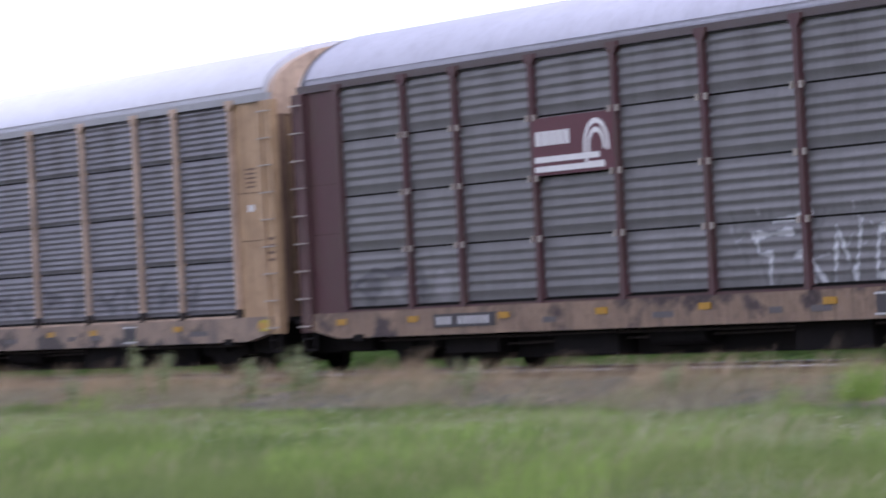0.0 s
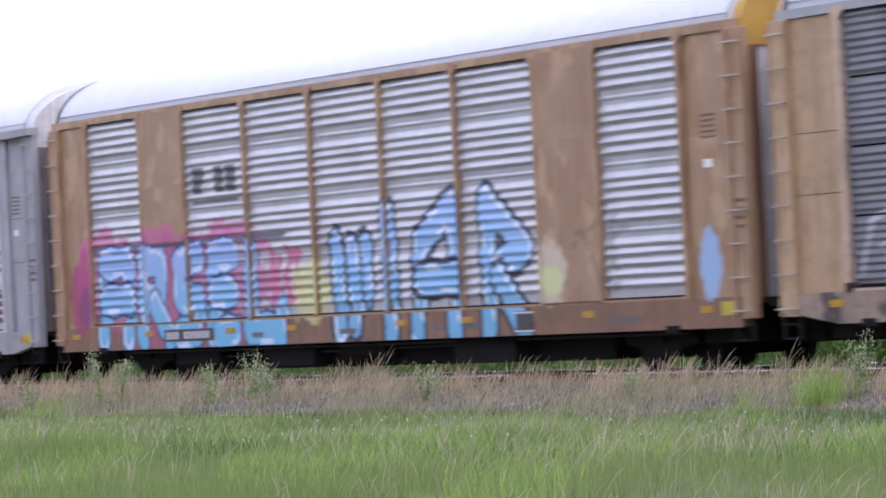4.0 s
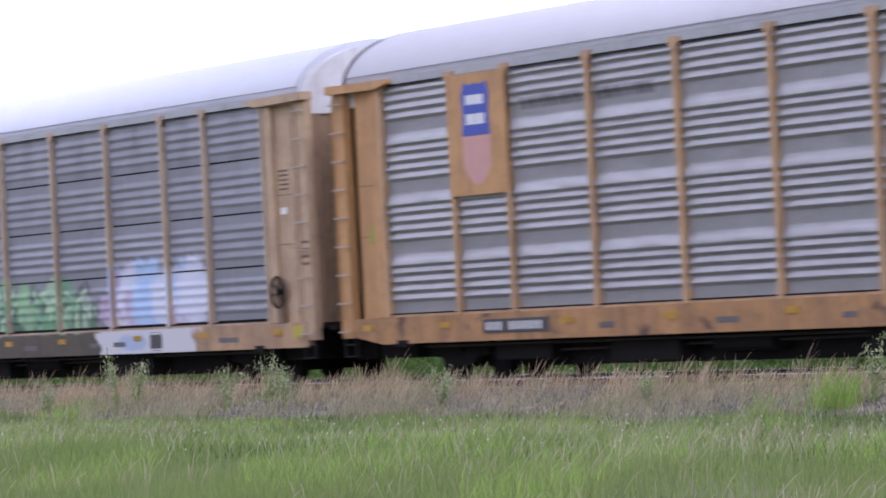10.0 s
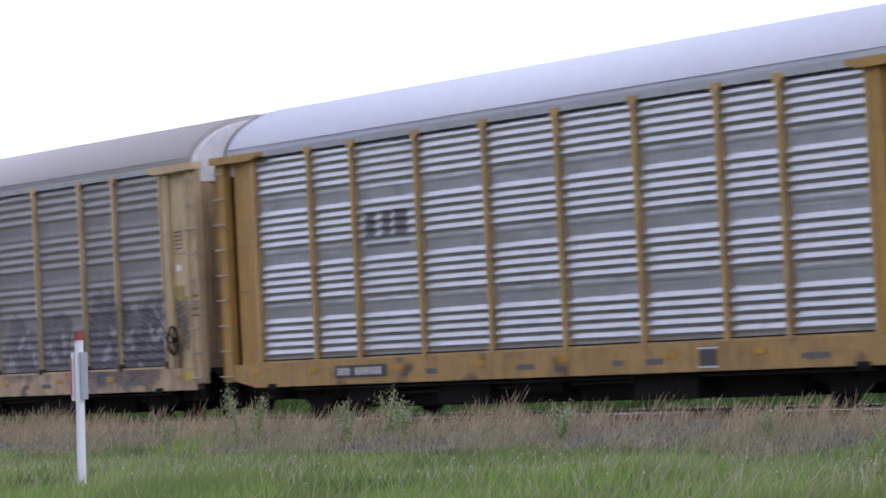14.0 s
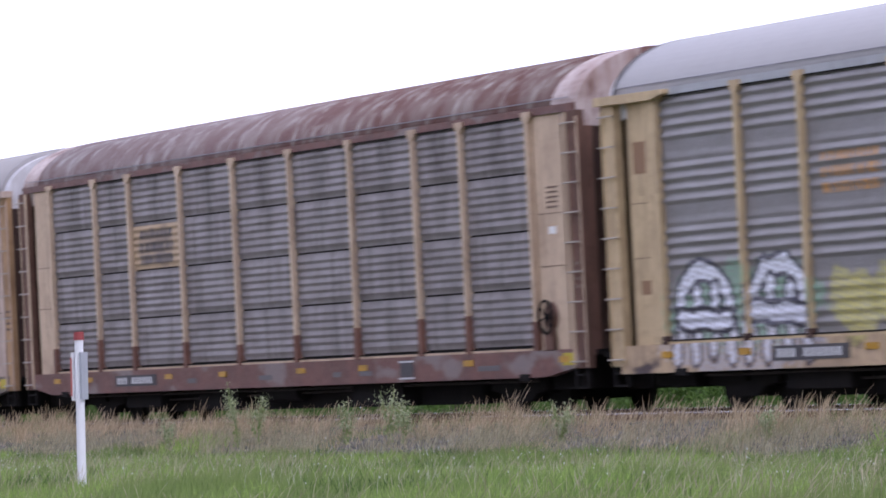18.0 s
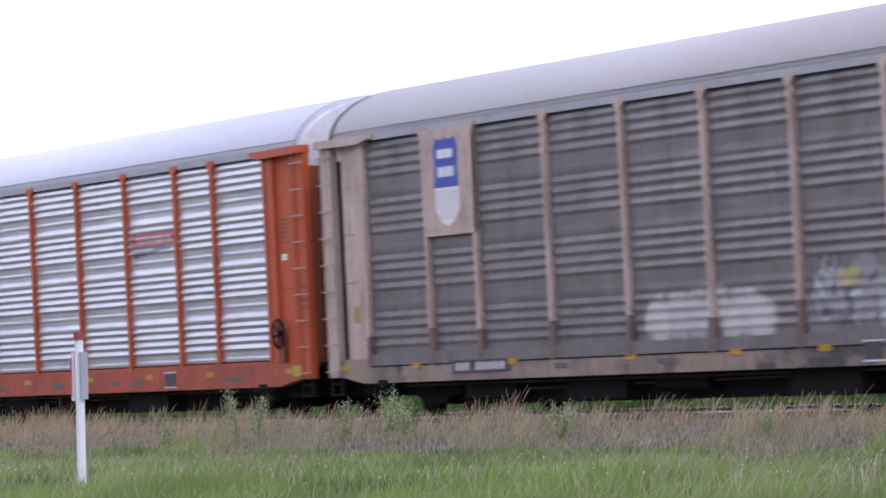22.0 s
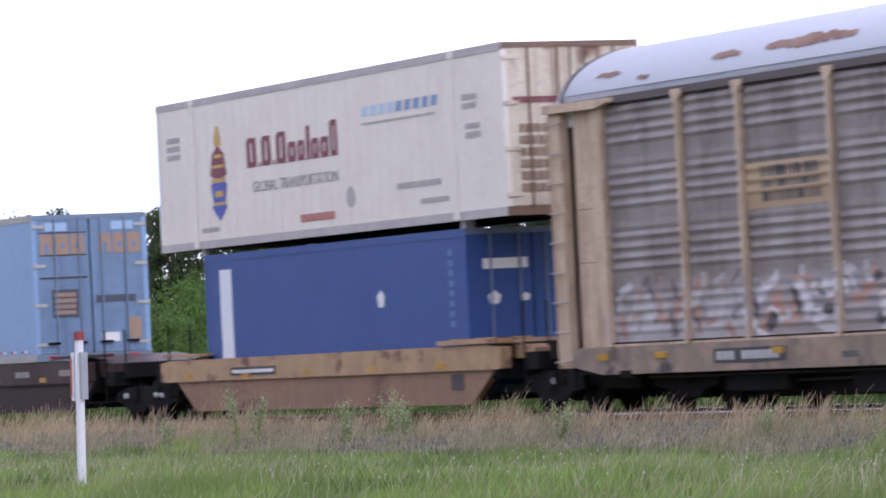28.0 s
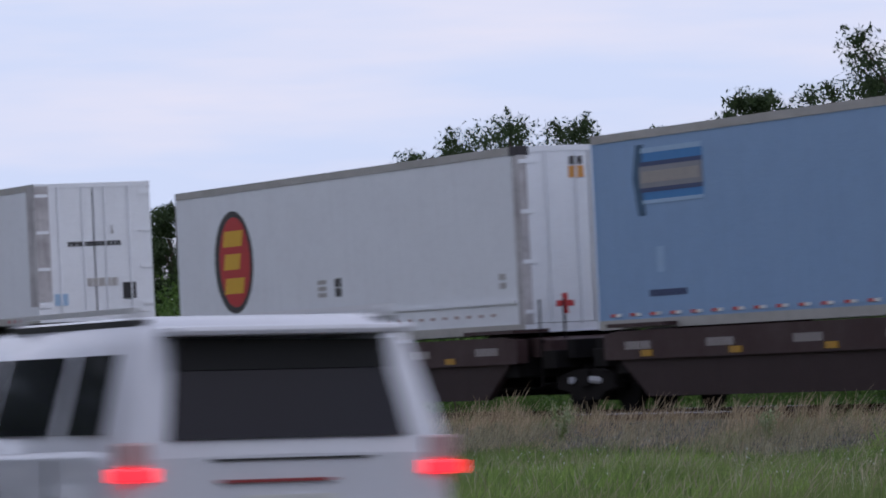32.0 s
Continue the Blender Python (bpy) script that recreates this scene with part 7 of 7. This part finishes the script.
# the dark foot of the bank, then stones, then the dry plumes
x, y = in_strip(16000, -6.0, -5.0, rng)
blades("grass", x, y, rng.uniform(0.06, 0.2, len(x)), 0.014, 0.4, rng, deep, "short dark weeds at the foot of the bank")
def cover(x):
    """How thickly the dry grass stands along the track."""
    return (0.42 + 0.34 * np.sin(x * 0.8 + 0.5) * np.sin(x * 0.27 + 2) + 0.34 * np.sin(x * 2.3) * np.sin(x * 0.61)) * np.interp(x, [-80, -72], [1.05, 0.8])


x, y = in_strip(26000, -4.2, -2.3, rng)
keep = rng.uniform(0, 1, len(x)) < cover(x)
x, y = x[keep], y[keep]
blades("grass", x, y, rng.uniform(0.1, 0.36, len(x)), 0.0085, 0.25, rng, dry, "dry tan grass along the ballast", plume=True)
# tufts that fan out and lean with the wind
x, y = in_strip(2700, -4.3, -2.3, rng)
keep = rng.uniform(0, 1, len(x)) < cover(x) + 0.12
x, y = x[keep], y[keep]
up = rng.uniform(0.26, 0.5, len(x)) + 0.55 * np.clip(cover(x), 0.15, 1) * rng.uniform(0, 1, len(x)) ** 2.2
x, y, up = np.repeat(x, 13), np.repeat(y, 13), np.repeat(up, 13)
blades("grass", x + rng.normal(0, 0.045, len(x)), y + rng.normal(0, 0.045, len(x)), up * rng.uniform(0.55, 1.1, len(x)), 0.008, 0.22, rng, dry, "wind-bent tufts of tan plumed grass along the rail", plume=True)
x, y = in_strip(5000, -3.9, -2.5, rng)
keep = np.sin(x * 0.9) * np.sin(x * 0.37 + 1) > 0.05
x, y = x[keep], y[keep]
blades("grass", x, y, rng.uniform(0.2, 0.5, len(x)), 0.012, 0.3, rng, mixed, "grey-green stems between the dry ones")
x, y = in_strip(46000, -5.8, -3.4, rng)
keep = np.sin(x * 0.5) * np.sin(x * 1.7 + 1) + 0.4 * np.sin(x * 3.1) > -0.15
x, y = x[keep], y[keep]
blades("grass", x, y, rng.uniform(0.08, 0.22, len(x)), 0.012, 0.4, rng, mixed, "thin grey-green weeds in the stone edge")
x, y = in_strip(15000, -5.3, -3.4, rng)
blades("grass", x, y, rng.uniform(0.08, 0.3, len(x)), 0.01, 0.4, rng, dry, "short dry stems among the stones")
x, y = in_strip(15000, -5.6, -3.9, rng)
keep = np.sin(x * 0.43 + 1.3) * np.sin(x * 1.1 + y) + 0.5 * np.sin(x * 2.7 + 0.8) > -0.1
x, y = x[keep], y[keep]
blades("grass", x, y, rng.uniform(0.2, 0.5, len(x)), 0.011, 0.25, rng, straw, "faded straw stems over the stone edge", plume=True)


def specks(n):
    """Tiny white specks over the grass, standing in for glints of light."""
    x, y = in_strip(n, -18, -5.4, rng)
    c = np.stack([x, y, ground_z(y) + rng.uniform(0.22, 0.4, n)], -1)
    r = rng.uniform(0.006, 0.015, n)[:, None]
    V = np.stack([c + r * np.array(d) for d in ((1, 0, 0), (0, 0, 1), (-1, 0, 0), (0, 0, -1), (0, -0.7, 0))], 1)
    tagged(part("flower_heads", soup("flower_heads", V, None, [(0, 1, 4), (1, 2, 4), (2, 3, 4), (3, 0, 4)]), plain("white_petals", (0.8, 0.8, 0.75), vary=0.2)), "tiny white specks painted as glints on the grass", "flowers", kind="stuff")


specks(420)


def clump(cx, cy, n, r, hmin, hmax, label):
    ux, uy = rng.normal(cx, r, n), rng.normal(cy, r * 0.7, n)
    blades("grass_clump", ux, uy, rng.uniform(hmin, hmax, n), 0.014, 0.35, rng, fresh, label)


clump(-52.3, -4.7, 260, 0.26, 0.35, 0.85, "bright green tall grass clump")
clump(-53.6, -5.1, 110, 0.17, 0.3, 0.55, "bright green grass tuft")
clump(-77.6, -5.2, 260, 0.5, 0.25, 0.55, "bright green grass clump")
for q in range(46):
    cx, cy = in_strip(1, -17, -6, rng)
    clump(float(cx[0]), float(cy[0]), 130, 0.3, 0.16, 0.38, "fresh green grass tuft")


seedy = leaf_mat("pale_green_seed_heads", (0.24, 0.3, 0.13), (0.52, 0.56, 0.36))


def weed(px, py, h, label):
    w = thing("weed", label, "weed", at=(px, py, float(ground_z(py)) - 0.02))
    r2 = np.random.default_rng(int(abs(px * 10)))
    bm = bmesh.new()
    tips = []
    for q in range(4):
        a = r2.uniform(0, math.tau)
        top = (math.cos(a) * h * 0.16 + 0.05, math.sin(a) * h * 0.16, h * r2.uniform(0.7, 1.0))
        mid = (top[0] * 0.4, top[1] * 0.4, top[2] * 0.55)
        rod(bm, (0, 0, 0), mid, 0.007, 0.006, 5)
        rod(bm, mid, top, 0.006, 0.004, 5)
        tips.append(top)
    tagged(part("stem", bm, mixed, w), kind="stuff")
    n = 420
    ti = np.array(tips)[r2.integers(0, 4, n)]
    f = r2.uniform(0.55, 1.0, n)[:, None]
    C = ti * f + r2.normal(0, 0.055, (n, 3))
    s = r2.uniform(0.012, 0.03, n)[:, None]
    d1, d2 = r2.normal(0, 1, (n, 3)), r2.normal(0, 1, (n, 3))
    d1 /= np.linalg.norm(d1, axis=1)[:, None]
    d2 /= np.linalg.norm(d2, axis=1)[:, None]
    V = np.stack([C - d1 * s, C + d2 * s * 0.5, C + d1 * s, C - d2 * s * 0.5], 1)
    tagged(part("seed_head", soup("seed_head", V, None, [(0, 1, 2, 3)]), seedy, w), kind="stuff")
    L2 = ti * r2.uniform(0.15, 0.8, n)[:, None] + r2.normal(0, 0.03, (n, 3))
    V = np.stack([(L2 - d1 * s * 1.6)[:60], (L2 + d2 * s)[:60], (L2 + d1 * s * 1.6)[:60], (L2 - d2 * s)[:60]], 1)
    tagged(part("leaves", soup("leaves", V, None, [(0, 1, 2, 3)]), mixed, w), kind="stuff")


for px, py, h in ((-70.4, -4.6, 1.05), (-70.1, -4.5, 0.8), (-72.2, -4.6, 0.85), (-76.1, -4.6, 1.0), (-76.7, -4.7, 1.25), (-64.3, -4.5, 0.8), (-51.9, -4.4, 1.0), (-58.0, -4.4, 0.6), (-80.5, -4.6, 0.6)):
    weed(px, py, h, "tall seeding weed beside the ballast")

# stones that show between the stems
x, y = in_strip(52000, -5.3, -2.1, rng)
n = len(x)
z = np.maximum(ground_z(y), np.interp(y, [-5.4, -5.2, -4.2, -3.1, -2.2, 0], [-0.7, -0.6, -0.41, -0.235, -0.205, -0.2])) + 0.01
size = rng.uniform(0.02, 0.055, n)
P = np.stack([x, y, z], -1)
dirs = np.array([(1, 0, 0), (-1, 0, 0), (0, 1, 0), (0, -1, 0), (0, 0, 1), (0, 0, -1)], float)
V = P[:, None] + (dirs[None] + rng.normal(0, 0.25, (n, 6, 3))) * size[:, None, None]
tagged(part("ballast_stones", soup("stones", V, None, [(0, 2, 4), (2, 1, 4), (1, 3, 4), (3, 0, 4), (2, 0, 5), (1, 2, 5), (3, 1, 5), (0, 3, 5)]), stone_mat("grey_stones", (0.078, 0.074, 0.058), (0.225, 0.212, 0.18))),
       "loose grey stones on the ballast shoulder", "stones", kind="stuff")

leaf_dark = leaf_mat("oak_leaves", (0.035, 0.06, 0.022), (0.075, 0.11, 0.045), through=0.35)
leaf_light = leaf_mat("bush_leaves", (0.05, 0.1, 0.022), (0.14, 0.235, 0.055), through=0.45)
bark = paint_mat("grey_brown_bark", (0.10, 0.08, 0.065), rough=0.9)


def leaf_cloud(centres, radii, per, size, r2):
    """Leaves spread in flattened clumps round the given centres."""
    m = len(centres)
    i = np.repeat(np.arange(m), per)
    d = r2.normal(0, 1, (len(i), 3))
    d /= np.linalg.norm(d, axis=1)[:, None]
    rad = r2.uniform(0.1, 1.1, len(i))
    C = centres[i] + d * (radii[i] * rad)[:, None] * np.array([1, 1, 0.75])
    a, b = r2.normal(0, 1, (len(i), 3)), r2.normal(0, 1, (len(i), 3))
    a /= np.linalg.norm(a, axis=1)[:, None]
    b /= np.linalg.norm(b, axis=1)[:, None]
    s = (size * r2.uniform(0.6, 1.3, len(i)))[:, None]
    return np.stack([C - a * s, C + b * s * 0.5, C + a * s, C - b * s * 0.5], 1)


def tree(px, py, h, spread, seed, mat, label, per=240, clumps=46, size=0.10, low=0.25, name="tree"):
    r2 = np.random.default_rng(seed)
    t = thing(name, label, name, "trees behind the railway", at=(px, py, float(ground_z(py)) - 0.05))
    bm = bmesh.new()
    rod(bm, (0, 0, 0), (0.1, 0.05, h * 0.5), 0.03 * h, 0.016 * h, 9)
    rod(bm, (0.1, 0.05, h * 0.5), (0.0, 0.0, h * 0.9), 0.016 * h, 0.004 * h, 7)
    part("trunk", bm, bark, t)
    cs, rs = [], []
    for q in range(clumps):
        f = r2.uniform(low, 1.0)
        a = r2.uniform(0, math.tau)
        reach = spread * math.sqrt(max(0.04, 1 - ((f - 0.55) / 0.5) ** 2)) * r2.uniform(0.35, 1.0)
        c = Vector((math.cos(a) * reach, math.sin(a) * reach, h * f))
        cs.append(c)
        rs.append(r2.uniform(0.16, 0.34) * spread + 0.15)
    bm = bmesh.new()
    for c in cs[::2]:
        foot = Vector((0.05, 0.02, c.z * r2.uniform(0.5, 0.75)))
        mid = foot.lerp(c, 0.55) + Vector((0, 0, 0.06 * h))
        rod(bm, foot, mid, 0.008 * h, 0.005 * h, 5)
        rod(bm, mid, c, 0.005 * h, 0.0015 * h, 5)
    part("branchwork", bm, bark, t)
    V = leaf_cloud(np.array(cs), np.array(rs), per, size, r2)
    # twigs of leaves standing out at the top and sides
    tw, tr = [], []
    for q in range(clumps // 2):
        c = cs[r2.integers(0, len(cs))]
        d = Vector((r2.normal(), r2.normal(), abs(r2.normal()) + 0.4)).normalized()
        for k in range(4):
            tw.append(c + d * (0.25 + k * 0.2) * (spread * 0.28))
            tr.append(0.14)
    V2 = leaf_cloud(np.array(tw), np.array(tr), 16, size * 0.9, r2)
    part("crown", soup("crown", np.concatenate([V, V2]), None, [(0, 1, 2, 3)]), mat, t)


OAK = "dark green scrubby oak behind the railway"
for i, (px, h, sp) in enumerate(((-186, 8.6, 2.6), (-180, 8.8, 2.2), (-175.5, 8.6, 2.0), (-170, 8.4, 2.2), (-165.6, 8.5, 1.7), (-161.5, 8.1, 1.5), (-156, 7.7, 2.2), (-152, 7.8, 1.8), (-148.3, 8.0, 1.8), (-144, 8.4, 1.8),
                                 (-140, 9.0, 1.7), (-132.9, 9.8, 2.6), (-129, 9.4, 2.1), (-125.4, 8.2, 2.2), (-122.3, 8.5, 1.6), (-117, 9.3, 1.4), (-113.6, 9.3, 1.8), (-108.4, 10.3, 2.4), (-105, 10.8, 2.6), (-99, 10.5, 3), (-92, 10, 3))):
    off = 1.5 * math.sin(i * 2.1)
    tree(px * (1 + off / 62), 26.8 + off, h, sp, 300 + i, leaf_dark, OAK, size=0.078, per=300, clumps=60)
for i in range(26):
    px = -165 + i * 4.1
    tree(px, 14.8 + 2.2 * math.sin(i * 1.7), 4.2 + 0.9 * math.sin(i * 2.3 + 1.1), 2.6, 400 + i, leaf_light, "bright green leafy shrub beyond the track", per=200, clumps=64, size=0.075, low=0.05, name="shrub")
for i in range(30):
    px = -150 + i * 3.6
    tree(px, 8.5 + 1.0 * math.sin(i * 2.9), 1.3 + 0.3 * math.sin(i * 1.3), 1.3, 500 + i, leaf_light, "low green bush on the far bank", per=90, clumps=22, size=0.06, low=0.05, name="bush")

n = 2500
cs = np.stack([rng.uniform(-200, -40, n), rng.uniform(9, 13, n), rng.uniform(-0.6, 1.6, n)], -1)
V = leaf_cloud(cs, rng.uniform(0.35, 0.8, n), 60, 0.075, rng)
tagged(part("undergrowth", soup("undergrowth", V, None, [(0, 1, 2, 3)]), leaf_light), "tangled green undergrowth along the far bank", "undergrowth", kind="stuff")

n = 4400
cs = np.stack([rng.uniform(-420, -30, n), rng.uniform(44, 56, n), rng.uniform(-0.5, 4.5, n)], -1)
V = leaf_cloud(cs, rng.uniform(0.9, 1.7, n), 40, 0.22, rng)
tagged(part("thicket", soup("thicket", V, None, [(0, 1, 2, 3)]), leaf_dark), "dark green thicket behind the oaks", "thicket", kind="stuff")
# unseen trees, added behind the tripod so the side sheets reflect dark
n = 3600
cs = np.stack([rng.uniform(-420, 160, n), rng.uniform(-52, -44, n), -1 + rng.uniform(0, 1, n) ** 0.8 * (18 + 3 * np.sin(rng.uniform(0, 6, n)))], -1)
V = leaf_cloud(cs, rng.uniform(1.2, 2.4, n), 26, 0.55, rng)
tagged(part("far_woods", soup("far_woods", V, None, [(0, 1, 2, 3)]), leaf_dark), "unseen trees added behind the camera to darken reflections", "woods", kind="stuff")

# ties of the track, last
tie_mesh = bpy.data.meshes.new("tie")
bm = boxes((-0.115, 0.115, -1.3, 1.3, -0.35, -0.172), bev=0.012)
bm.to_mesh(tie_mesh)
bm.free()
for i in range(200):
    part("tie", tie_mesh, TIE, track, at=(-130 + i * 0.5, 0, 0))


# ---- everything that moves ----
def motions():
    wheel_mesh_share()
    keys = [i * 1.0 for i in range(33)]
    for ob, x in MOVERS:
        walk(ob, [(t, pose(x + run(t), 0, 0, VIEW_LEAN)) for t in keys])
    # wheels roll with the train, a key for each film frame
    spins = {r: [(q / 30, math.degrees(run(q / 30) / r)) for q in range(0, 961)] for r in {w[2] for w in WHEELS}}
    for ws, a, r in WHEELS:
        walk(ws, [(t, pose(a, 0, r, 0, d, 0)) for t, d in spins[r]])
    walk(SUV, [(t, pose(-23.33 - 20.65 * (t - 32), -25.635, -1.185)) for t in keys])


motions()
